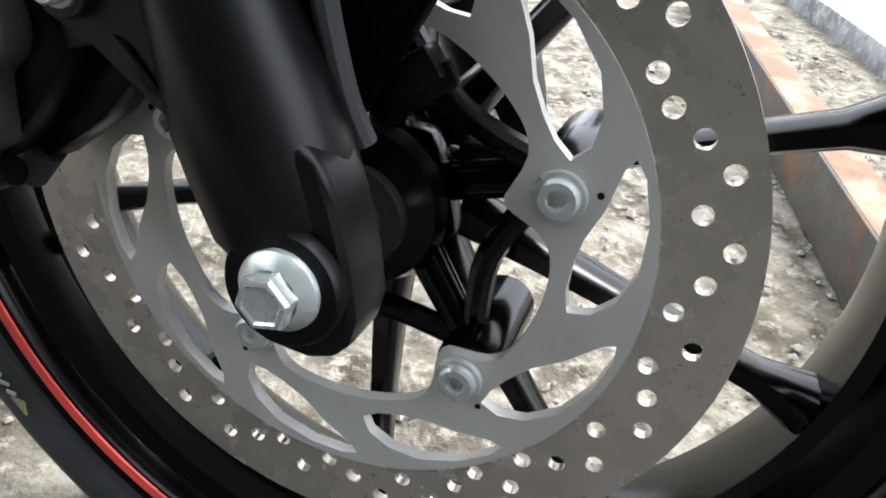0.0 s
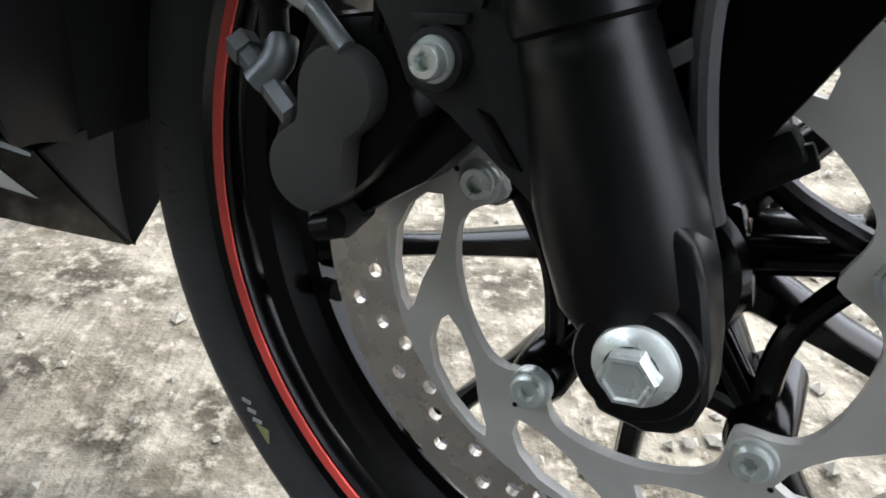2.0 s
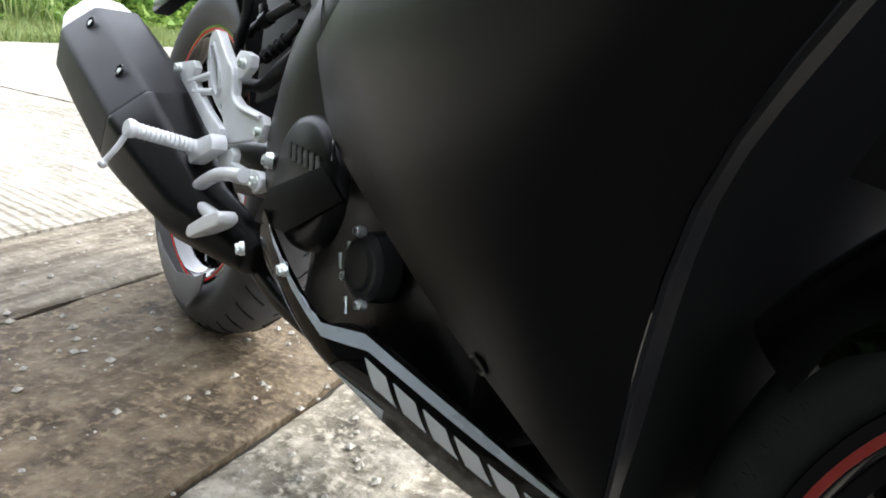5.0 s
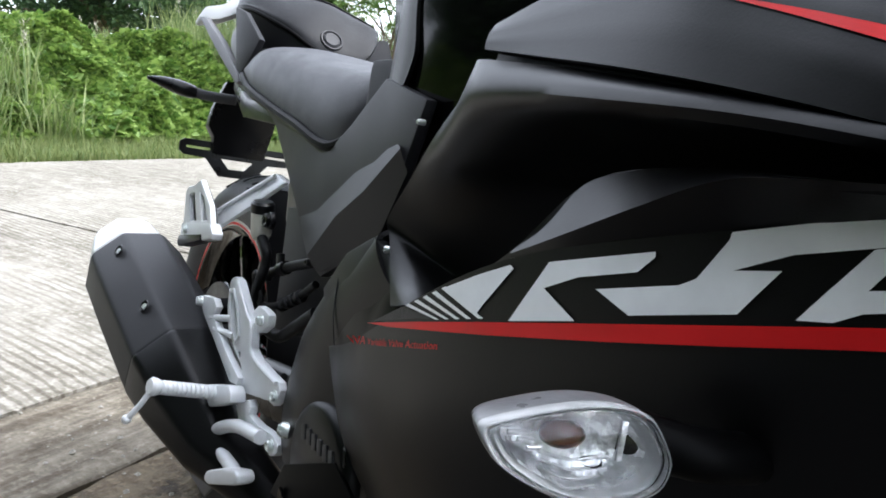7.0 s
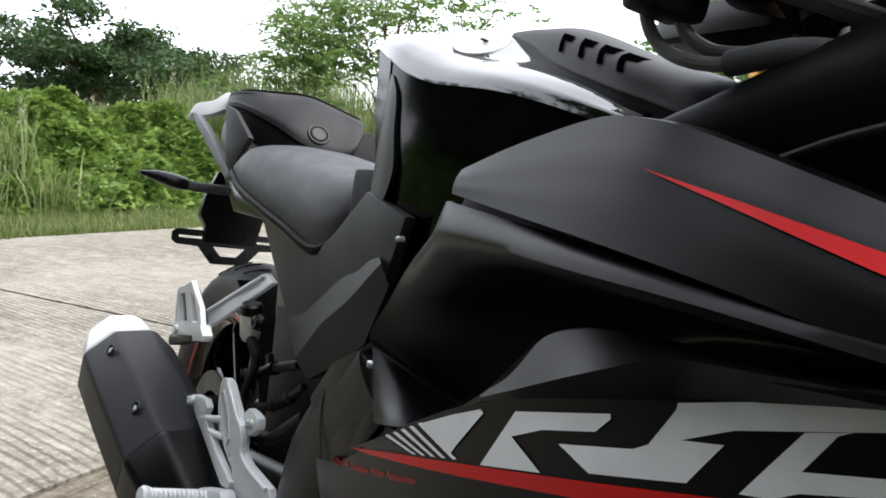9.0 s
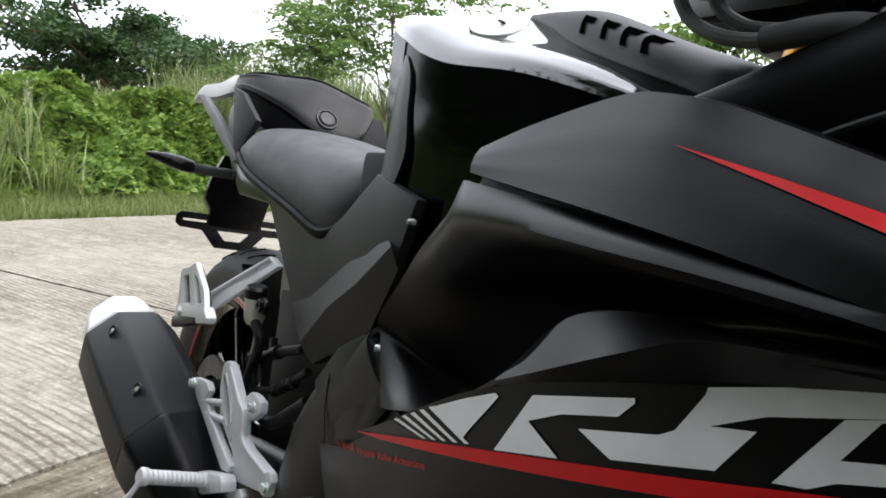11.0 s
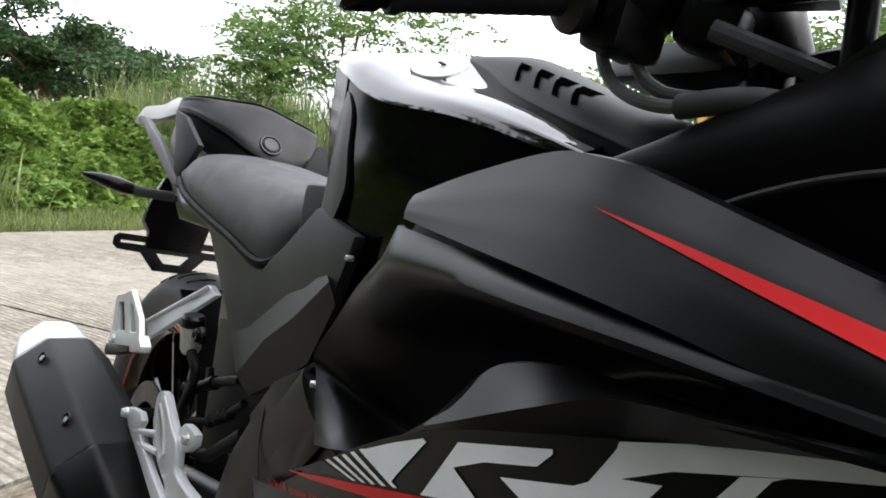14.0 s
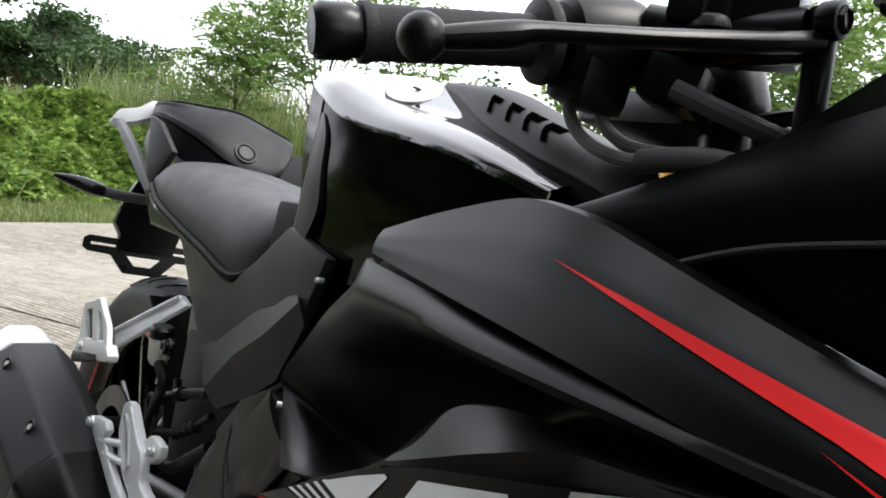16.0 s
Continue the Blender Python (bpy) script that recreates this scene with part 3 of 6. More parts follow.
# ---- front fork, caliper, mudguard ----
def fork_leg(side):
    fork = empty("fork_leg", bike)
    s = -side
    foot, top = Vector((0.005, 0.106 * s, 0.02)), Vector((-0.0250, 0.106 * s, 0.0975))
    ax = (top - foot).normalized()
    m = Matrix.Translation(foot) @ ax.to_track_quat("Z", "Y").to_matrix().to_4x4()
    n = (top - foot).length
    part("slider", lathe([(0, -0.01), (0.02, -0.008), (0.0235, 0), (0.0245, 0.02), (0.0245, n - 0.052), (0.0205, n - 0.022), (0.0198, n - 0.016), (0.0198, n - 0.011), (0.0190, n - 0.0095), (0.0190, n - 0.0065), (0.0206, n - 0.005), (0.0208, n + 0.001), (0.0200, n + 0.005), (0.017, n + 0.006)], m, 48), SLIDER, fork, "satin black fork slider")
    part("dust_seal", lathe([(0.0162, n + 0.004), (0.0200, n + 0.005), (0.0198, n + 0.009), (0.0175, n + 0.011), (0.0162, n + 0.011)], m, 40), RUBBER, fork)
    part("stanchion", lathe([(0.0160, n), (0.0160, n + 0.345), (0, n + 0.345)], m, 48), TUBE, fork, "chromed fork tube")
    o = [(-.0189, .0363), (-.0110, .0237), (-.0080, .0193), (-.0043, .0008), (.0034, -.0165), (.0185, -.0180), (.0275, -.0154), (.0318, -.0101), (.0340, -.0010), (.0315, .0144), (.0265, .0322), (.0215, .044), (.0120, .050), (-.010, .050)]
    part("axle_clamp", prism(o, -0.1225 if side > 0 else 0.098, -0.098 if side > 0 else 0.1225, 0.0045, None, 3), SLIDER, fork)
    return fork


right_fork = fork_leg(1)
fork_leg(-1)
part("axle_collar", lathe([(0.0, -0.004), (0.0185, -0.004), (0.0185, 0.003), (0.0175, 0.0045), (0.0, 0.0045)], facing((0.013, -0.1225, 0.0065)), 40), SATIN, right_fork)
m = facing((0.0135, -0.1265, 0.0072))
nut = lathe([(0.0, 0.0), (0.0122, 0.0), (0.0126, 0.001), (0.0122, 0.0026), (0.0102, 0.0046), (0.0080, 0.0058)], m, 40)
joined(nut, bevelled(lathe([(0, 0.003), (0.0086, 0.003), (0.0086, 0.0098), (0.0078, 0.0110), (0.0066, 0.0112), (0.0058, 0.0106), (0, 0.0104)], m @ pose(0, 0, 0, 0, 0, 12), 6), 0.0007, 2, 40))
part("axle_bolt", nut, ZINC, right_fork, "zinc-plated flanged hex axle bolt", 30)

# cast arm between slider and caliper
caliper = empty("brake_caliper", bike)
arm = prism([(-0.122, 0.116), (-0.116, 0.128), (-0.098, 0.13), (-0.088, 0.125), (-0.06, 0.106), (-0.044, 0.098), (-0.028, 0.06), (-0.018, 0.03), (-0.03, 0.036), (-0.045, 0.047), (-0.062, 0.059), (-0.078, 0.066), (-0.086, 0.082), (-0.104, 0.108)], -0.108, -0.096, 0.004)
part("caliper_arm", arm, CAST, caliper, "cast dark grey caliper arm")
ribs = slab([(-0.108, -0.1115, 0.124), (-0.096, -0.1115, 0.125), (-0.05, -0.1115, 0.098), (-0.052, -0.1115, 0.092)], 0.006, 0.0015, None, (0, -1, 0))
slab([(-0.075, -0.1115, 0.089), (-0.056, -0.1115, 0.091), (-0.056, -0.1115, 0.0875), (-0.074, -0.1115, 0.0855)], 0.006, 0.001, ribs, (0, -1, 0))
part("arm_rib", ribs, CAST, caliper)
# raised dark wedge that draws the arm's pocket by colour, without a recess
part("arm_pocket_patch", prism([(-0.052, 0.064), (-0.046, 0.062), (-0.034, 0.047), (-0.041, 0.049)], -0.1095, -0.104, 0.0012), SATIN, caliper)
part("arm_boss", lathe([(0.0, 0.0), (0.0095, 0.0), (0.0105, -0.002), (0.0105, -0.014), (0, -0.014)], facing((-0.0655, -0.1125, 0.0765)), 28), CAST, caliper)
for at, r in (((-0.0655, -0.1125, 0.0765), 0.0058), ((-0.107, -0.1125, 0.121), 0.0054), ((-0.1, -0.119, 0.147), 0.0072)):
    bolt("caliper_bolt", at, r, caliper, h=0.0065)
eight = [(-.101 + .0150 * math.cos(radians(a)), .0605 + .0150 * math.sin(radians(a))) for a in range(-42, 180, 12)] + [(-.1165, .0490)] + [(-.113 + .0158 * math.cos(radians(a)), .0315 + .0158 * math.sin(radians(a))) for a in range(140, 366, 12)] + [(-.0965, .0445)]
part("piston_cover", prism(eight, -.1145, -.080, 0.0025), material("grey_cast_plate", (0.055, 0.054, 0.053), 0.5, 0, 0.1, 40, 0.1, 500), caliper, "flat grey two-piston caliper face")
part("caliper_body", prism([(-0.136, 0.034), (-0.128, 0.06), (-0.113, 0.082), (-0.093, 0.086), (-0.082, 0.07), (-0.073, 0.055), (-0.092, 0.03), (-0.112, 0.01), (-0.128, 0.016)], -0.104, -0.04, 0.004), MATT, caliper)
part("caliper_back", prism([(-0.126, 0.014), (-0.07, 0.062), (-0.058, 0.05), (-0.078, 0.028), (-0.108, 0.006)], -0.088, -0.07, 0.003), SATIN, caliper)
part("pad_pin", tube([(-0.117, -0.1, 0.004), (-0.1085, -0.1, 0.0075)], 0.0055, 14, 1, None, False), SATIN, caliper)
part("slide_boot", tube([(-0.1185, -0.085, 0.0), (-0.108, -0.085, 0.012)], 0.007, 14, 1, None, False), RUBBER, caliper)
GREY_STEEL = material("dull_grey_steel", (0.2, 0.21, 0.22), 0.38, 0.6, 0.1, 60, 0.1, 500)
bj = tube([(-0.152, -0.1, 0.066), (-0.119, -0.112, 0.049)], 0.0046, 6, 1, None, False)
tube([(-0.1545, -0.099, 0.0673), (-0.148, -0.101, 0.064)], 0.0062, 6, 1, bj, False)
part("banjo_bolt", bj, GREY_STEEL, caliper, "grey steel banjo bolt")
part("banjo_eye", tube([(-0.1385, -0.108, 0.056), (-0.1325, -0.104, 0.0645), (-0.134, -0.1, 0.071)], 0.0062, 12, 3), GREY_STEEL, caliper)
part("bleed_tube", tube([(-0.1175, -0.107, 0.088), (-0.0975, -0.112, 0.0745)], 0.0036, 12, 1, None, False), GREY_STEEL, caliper)
bolt("bleed_nipple", (-0.1185, -0.108, 0.089), 0.0034, caliper, (-0.8, -0.3, 0.5), True, h=0.006)
for at in ((-0.114, -0.1, 0.1), (-0.104, -0.1, 0.0985)):
    part("caliper_lug", ball(0.0065, at, (1.2, 1, 0.8)), SATIN, caliper)
part("sensor_loop", tube([(-0.102, -0.1, 0.108), (-0.094, -0.104, 0.102), (-0.091, -0.104, 0.092), (-0.092, -0.102, 0.08)], 0.0022, 8), SATIN, caliper)
hose = tube([(-0.112, -0.1, 0.153), (-0.122, -0.1, 0.136), (-0.133, -0.1, 0.112), (-0.1375, -0.1, 0.09), (-0.136, -0.101, 0.07)], 0.0052, 12)
tube([(-0.135, -0.1, 0.104), (-0.1383, -0.1, 0.083)], 0.0068, 12, 1, hose, False)
part("brake_hose", hose, HOSE, caliper)

# clutter round the hub: spacer, wheel sensor and its lead
part("wheel_spacer", lathe([(0.0, 0.083), (0.0120, 0.083), (0.0125, 0.080), (0.0125, 0.062), (0.0195, 0.060), (0.0200, 0.046), (0.0, 0.046)], facing((0.002, 0, 0)), 36), CAST, front_wheel, "dark wheel spacer beside the fork")
# added black plate, stands in for the dark clutter between fork and disc
part("hub_dark_plate", prism([(-.02, .04), (.004, .030), (.0105, .034), (.021, .052), (.036, .079), (.054, .114), (.066, .15), (.06, .19), (-.04, .19), (-.035, .1)], -.092, -.084, 0.002), BLACK, right_fork, "black plate filling the dark area beside the hub")
part("wheel_sensor", box((.018, .012, .011), (.030, -.078, .060), (0, -38, 0), 0.002), SATIN, right_fork, "dark moulded wheel sensor block")
part("sensor_bracket", slab([(.012, -.080, .050), (.040, -.080, .066), (.044, -.080, .059), (.022, -.080, .042)], 0.004, 0.001, None, (0, -1, 0)), SATIN, right_fork)
bolt("sensor_screw", (.0125, -.088, .047), 0.0032, right_fork, h=0.004)
part("hose_tab", box((.013, .004, .0055), (.004, -.1, .088), (0, -35, 0), 0.001), GREY_STEEL, right_fork)
part("sensor_lead", tube([(.01, -.098, .19), (.012, -.1, .14), (.008, -.1, .1), (.014, -.095, .06), (.02, -.09, .04)], 0.004, 10), RUBBER, right_fork)

# mudguard and its stay
guard = empty("front_mudguard", bike)
secs = []
for d in (38, 55, 75, 95, 115, 130, 142, 150):
    lo = 0.240 if 80 < d < 132 else 0.256
    secs.append([(*(lambda q: (q[0], y, q[1]))(polar(r, d)),) for r, y in ((lo, -0.072), (lo + 0.026, -0.068), (0.304, -0.054), (0.315, -0.02), (0.315, 0.02), (0.306, 0.055), (lo + 0.025, 0.069), (lo, 0.068))])
part("mudguard_shell", loft(secs, 4, 4, thick=0.003), GLOSS, guard, "gloss black front mudguard")
part("mudguard_flange", slab([(-.126, -.064, .200), (-.092, -.064, .200), (-.0915, -.064, .172), (-.097, -.064, .1605), (-.1035, -.064, .149), (-.112, -.064, .153), (-.1235, -.064, .160), (-.131, -.064, .176)], 0.004, 0.0015, None, (0, -1, 0)), GLOSS, guard, "gloss black inner flange of the mudguard")
stay = slab([(-0.142, -0.116, 0.168), (-0.131, -0.116, 0.183), (-0.117, -0.116, 0.172), (-0.0905, -0.116, 0.151), (-0.088, -0.116, 0.14), (-0.093, -0.116, 0.131), (-0.108, -0.116, 0.1315), (-0.121, -0.116, 0.142)], 0.004, 0.0015, None, (0, -1, 0))
part("mudguard_stay", stay, material("grey_coated_steel", (0.20, 0.20, 0.205), 0.5, 0.2), guard, "flat grey steel mudguard stay")
blk = slab([(-0.118, -0.112, 0.158), (-0.094, -0.112, 0.15), (-0.087, -0.112, 0.132), (-0.092, -0.112, 0.118), (-0.112, -0.112, 0.113), (-0.118, -0.112, 0.13)], 0.012, 0.003, None, (0, -1, 0))
part("stay_bracket", blk, CAST, guard)
bolt("stay_bolt", (-0.142, -0.112, 0.178), 0.006, guard, mat=SATIN)
part("upper_hose", tube([(-0.108, -0.1, 0.152), (-0.098, -0.098, 0.172), (-0.086, -0.09, 0.195), (-0.09, -0.08, 0.26), (-0.14, -0.08, 0.4)], 0.005, 12), RUBBER, guard)


# ---- bodywork ----
from mathutils.bvhtree import BVHTree


def skin(ob):
    return BVHTree.FromPolygons([v.co.copy() for v in ob.data.vertices], [tuple(p.vertices) for p in ob.data.polygons])


def decal(name, outline, tree, mat, parent, label="", lift=0.0008, cuts=6, way=(0, 1, 0)):
    """A thin film in the outline (x, z), laid on a skin from the right."""
    b = bmesh.new()
    f = b.faces.new([b.verts.new((x, -0.6, z)) for x, z in outline])
    f.normal_update()
    bmesh.ops.triangulate(b, faces=[f])
    bmesh.ops.subdivide_edges(b, edges=b.edges[:], cuts=cuts, use_grid_fill=True)
    for v in b.verts:
        hit = tree.ray_cast(v.co, Vector(way))
        if hit[0] is None:
            near = tree.find_nearest(Vector((v.co.x, -0.25, v.co.z)))
            v.co.y = near[0].y - lift
        else:
            v.co = hit[0] + Vector((0, -1, 0)) * lift
    return part(name, b, mat, parent, label)


def side(points, s, c=-0.045):
    """Points of the right side, or (s = -1) their mirror images about the body's middle plane."""
    return [(x, y if s > 0 else 2 * c - y, z) for x, y, z in points]


LOWER = [[(-.602, -.200, .262), (-.592, -.200, .245), (-.580, -.200, .228), (-.566, -.200, .209)],
         [(-.4955, -.236, .2990), (-.5030, -.231, .263), (-.511, -.218, .222), (-.524, -.197, .178)],
         [(-.400, -.250, .354), (-.402, -.247, .280), (-.410, -.222, .190), (-.430, -.172, .110)],
         [(-.316, -.255, .394), (-.315, -.252, .310), (-.325, -.220, .190), (-.350, -.148, .060)],
         [(-.209, -.255, .425), (-.222, -.250, .340), (-.275, -.205, .200), (-.312, -.118, .020)],
         [(-.100, -.240, .452), (-.130, -.235, .370), (-.240, -.178, .222), (-.288, -.118, .022)]]
SCOOP = [[(-.398, -.234, .4895), (-.425, -.226, .4690), (-.477, -.208, .4446), (-.525, -.193, .4126), (-.559, -.186, .380), (-.545, -.188, .358), (-.512, -.198, .320)],
         [(-.3913, -.240, .4892), (-.388, -.2465, .4690), (-.432, -.218, .4400), (-.462, -.186, .412), (-.466, -.150, .348), (-.448, -.185, .338), (-.418, -.226, .345)],
         [(-.3265, -.250, .4825), (-.3132, -.2580, .4670), (-.335, -.215, .450), (-.345, -.165, .430), (-.35, -.150, .388), (-.345, -.185, .382), (-.327, -.2505, .3915)],
         [(-.2788, -.255, .4769), (-.2647, -.2655, .4650), (-.275, -.215, .455), (-.28, -.160, .445), (-.28, -.155, .427), (-.282, -.195, .422), (-.283, -.2475, .4330)],
         [(-.2135, -.257, .4686), (-.2036, -.2675, .4620), (-.205, -.228, .457), (-.205, -.180, .453), (-.205, -.175, .441), (-.205, -.20, .437), (-.2133, -.2515, .4425)],
         [(-.1395, -.252, .4600), (-.1366, -.2575, .4566), (-.137, -.225, .454), (-.137, -.205, .452), (-.137, -.20, .447), (-.137, -.22, .445), (-.1389, -.2495, .4440)],
         [(-.0544, -.240, .4520), (-.0540, -.2455, .4490), (-.054, -.225, .4485), (-.054, -.215, .448), (-.054, -.21, .446), (-.054, -.22, .446), (-.0540, -.2380, .4470)]]
# lines of the upper side, from the rear to the nose: panel edge, its upper edge, ledge, scoop lip and its crest
EDGE = [(-.3858, -.2460, .4950), (-.3202, -.2560, .4871), (-.2723, -.2620, .4814), (-.2368, -.2640, .4766), (-.2087, -.2640, .4724), (-.1852, -.2630, .4685), (-.1648, -.2620, .4646), (-.1371, -.2580, .4600), (-.0542, -.2460, .4462)]
CROWN = [(-.3877, -.2400, .5099), (-.3503, -.2380, .5226), (-.3128, -.2340, .5337), (-.2924, -.2320, .5382), (-.2782, -.2320, .5387), (-.2436, -.2340, .5332), (-.2135, -.2360, .5243), (-.1542, -.2360, .5047), (-.0559, -.2240, .4722)]
LEDGE = [(-.4010, -.2330, .4880), (-.3913, -.2400, .4892), (-.3265, -.2500, .4825), (-.2788, -.2550, .4769), (-.2424, -.2570, .4724), (-.2135, -.2570, .4686), (-.1894, -.2560, .4648), (-.1685, -.2550, .4619), (-.1395, -.2520, .4578), (-.0544, -.2400, .4458)]
LIP = [(-.3270, -.2520, .3939), (-.3102, -.2500, .4098), (-.2953, -.2480, .4277), (-.2832, -.2480, .4356), (-.2567, -.2490, .4423), (-.2432, -.2500, .4440), (-.2133, -.2520, .4461), (-.1888, -.2520, .4460), (-.1677, -.2520, .4465), (-.1389, -.2500, .4477), (-.0544, -.2380, .4512)]
CREST = [(-.3256, -.2530, .3934), (-.3013, -.2560, .4033), (-.2794, -.2590, .4124), (-.2596, -.2620, .4206), (-.2377, -.2660, .4292), (-.2154, -.2700, .4377), (-.2000, -.2710, .4422), (-.1863, -.2710, .4439), (-.1581, -.2680, .4459), (-.1332, -.2620, .4470), (-.0538, -.2500, .4505)]
ROOT = [(-.3256, -.2530, .3910), (-.280, -.2560, .4055), (-.225, -.2560, .4205), (-.150, -.2490, .4390), (-.060, -.2350, .4550)]


def moved(line, y, z):
    return [(p[0], p[1] + y, p[2] + z) for p in line]


def panel(lines, n=44, cross=4, thick=0.003):
    """A skin between lines that keep their creases: smooth along the lines, straight from one to the next."""
    rows = []
    for q in lines:
        fine = smooth_line(q, 8)
        run = [0.0]
        for a, b in zip(fine, fine[1:]):
            run.append(run[-1] + (b - a).length)
        row, k = [], 0
        for i in range(n + 1):
            s = run[-1] * i / n
            while k < len(run) - 2 and run[k + 1] < s:
                k += 1
            row.append(fine[k].lerp(fine[k + 1], min(1, (s - run[k]) / max(1e-9, run[k + 1] - run[k]))))
        rows.append(row)
    full = []
    for q, w in zip(rows, rows[1:]):
        full += [[a.lerp(b, c / cross) for a, b in zip(q, w)] for c in range(cross)]
    full.append(rows[-1])
    b = bmesh.new()
    v = [[b.verts.new(p) for p in r] for r in full]
    for q, w in zip(v, v[1:]):
        for k in range(n):
            b.faces.new((q[k], q[k + 1], w[k + 1], w[k]))
    bmesh.ops.recalc_face_normals(b, faces=b.faces)
    b.normal_update()
    vs, fs, rim = b.verts[:], b.faces[:], [e for e in b.edges if len(e.link_faces) == 1]
    twin = {p: b.verts.new(p.co - p.normal * thick) for p in vs}
    for f in fs:
        b.faces.new([twin[p] for p in reversed(f.verts)])
    for e in rim:
        p, q = e.verts
        b.faces.new((p, q, twin[q], twin[p]))
    return b


def between(f, bulge):
    """A line between the panel's edges, bulging more towards the nose."""
    return [(x + (u - x) * f, y + (w - y) * f - bulge * (.5 + min(1, max(0, (x + .30) / .15))), z + (h - z) * f) for (x, y, z), (u, w, h) in zip(EDGE, CROWN)]


CHEEK = [between(.3, .0030), between(.65, .0034)]
fairings = {}
for s in (1, -1):
    f = fairings[s] = empty("side_fairing", bike)
    f_low = part("lower_panel", loft([side(q, s) for q in LOWER], 5, 6, thick=0.003), MATT, f, "matt black lower fairing panel")
    part("scoop_panel", loft([side(q, s) for q in SCOOP], 6, 6, thick=0.003), MATT, f, "matt black recessed air scoop")
    part("scoop_lip", panel([side(q, s) for q in (LIP, CREST, ROOT)]), MATT, f, "raised lip of the air scoop")
    # near-black strip behind the gap, its colour standing for the groove's shade
    part("groove_shade_strip", panel([side(q, s) for q in (moved(EDGE, .007, .006), moved(EDGE, .012, .0), moved(LEDGE, .006, -.004))], 44, 2, 0.002), BLACK, f)
    f_up = part("upper_panel", panel([side(q, s) for q in (EDGE, *CHEEK, CROWN, moved(CROWN, .012, .0015), moved(CROWN, .05, -.004))]), MATT, f, "matt black upper fairing panel")
    if s > 0:
        low_skin, up_skin = skin(f_low), skin(f_up)
    # panel that turns in behind the front wheel
    inner = [[(-.100, -.238, .450), (-.130, -.233, .370), (-.240, -.176, .222), (-.288, -.117, .022), (-.306, -.092, -.004)],
             [(-.180, -.140, .440), (-.210, -.130, .340), (-.275, -.110, .220), (-.308, -.075, .050), (-.318, -.066, -.012)],
             [(-.250, -.045, .430), (-.300, -.045, .330), (-.335, -.045, .200), (-.332, -.045, .040), (-.33, -.045, -.02)]]
    part("inner_panel", loft([side(q, s) for q in inner], 5, 5, thick=0.003), MATT_GREY, f, "dark inner fairing panel behind the wheel")

right = fairings[1]
part("fairing_screw", lathe([(0, 0.0012), (0.0022, 0.0012), (0.003, 0.0), (0.003, -0.004)], facing((-.548, -.192, .357), (-0.4, -0.9, 0)), 16), ZINC, right)
part("screw_hole", lathe([(0, -0.001), (0.0055, -0.001), (0.0075, 0.0008), (0.0085, 0.0)], facing((-.546, -.2, .187), (-0.4, -0.9, -0.1)), 20), SATIN, right)
part("screw_hole", lathe([(0, -0.001), (0.0055, -0.001), (0.0075, 0.0008), (0.0085, 0.0)], facing((-.374, -.163, .083), (0, -0.8, -0.5)), 20), SATIN, right)
# decals: red line, silver wedge with hatching and angular silver blocks
decal("red_line", [(-.470, .3185), (-.400, .3385), (-.334, .3565), (-.256, .3775), (-.202, .392), (-.163, .4025), (-.136, .4095), (-.105, .417), (-.105, .409), (-.145, .400), (-.162, .3955), (-.2, .385), (-.254, .3705), (-.332, .3505), (-.435, .3255)], low_skin, RED, right, "long tapering red stripe", cuts=6)
decal("silver_wedge", [(-.375, .3645), (-.345, .3785), (-.321, .3885), (-.318, .3875), (-.337, .3645), (-.3405, .3595)], low_skin, SILVER, right)
for k in range(5):
    a, b = (-.4175 + .0098 * k, .3438 + .0049 * k), (-.3790 + .0102 * k, .3455 + .0029 * k)
    decal("silver_hatch", [a, (a[0] + .0045, a[1] + .0022), (b[0] + .004, b[1] + .0012), b], low_skin, SILVER, right)
decal("grey_patch", [(-.462, .3215), (-.440, .3325), (-.4215, .3420), (-.3835, .3445), (-.4, .3405)], low_skin, CAST, right)
DECAL_PATCHES = [[(-.3145, .3625), (-.294, .3955), (-.2365, .4115), (-.236, .4095), (-.243, .402), (-.274, .393), (-.294, .3835), (-.271, .3745)],
                 [(-.2625, .3905), (-.223, .4015), (-.2165, .4055), (-.207, .4215), (-.2065, .4245), (-.142, .4435), (-.108, .451), (-.108, .4425), (-.140, .434), (-.184, .4210), (-.203, .4115), (-.1865, .4150), (-.1985, .397), (-.243, .3845)],
                 [(-.161, .4275), (-.179, .4003), (-.168, .4025), (-.160, .4075), (-.137, .4145), (-.108, .422), (-.108, .428), (-.138, .4205), (-.160, .4148), (-.151, .4295), (-.147, .4318)]]
for q in DECAL_PATCHES:
    decal("silver_block", q, low_skin, SILVER, right, "angular silver graphic block")
def lettering(words, size, width, at, slope, tree, mat, parent, label):
    """A line of built-in type laid on a skin."""
    cu = bpy.data.curves.new("type", "FONT")
    cu.body, cu.size, cu.resolution_u = words, size, 2
    ob = bpy.data.objects.new("type", cu)
    me = bpy.data.meshes.new_from_object(ob)
    b = bmesh.new()
    b.from_mesh(me)
    bpy.data.objects.remove(ob)
    bpy.data.meshes.remove(me)
    stretch = width / max(v.co.x for v in b.verts)
    for v in b.verts:
        x, z = at[0] + v.co.x * stretch, at[1] + v.co.y + v.co.x * stretch * slope
        hit = tree.ray_cast(Vector((x, -.6, z)), Vector((0, 1, 0)))
        v.co = Vector((x, (hit[0].y if hit[0] else -.24) - .0008, z))
    return part("lettering", b, mat, parent, label, 0)


lettering("VVA", .0085, .029, (-.499, .2955), .276, low_skin, RED, right, "small red words VVA")
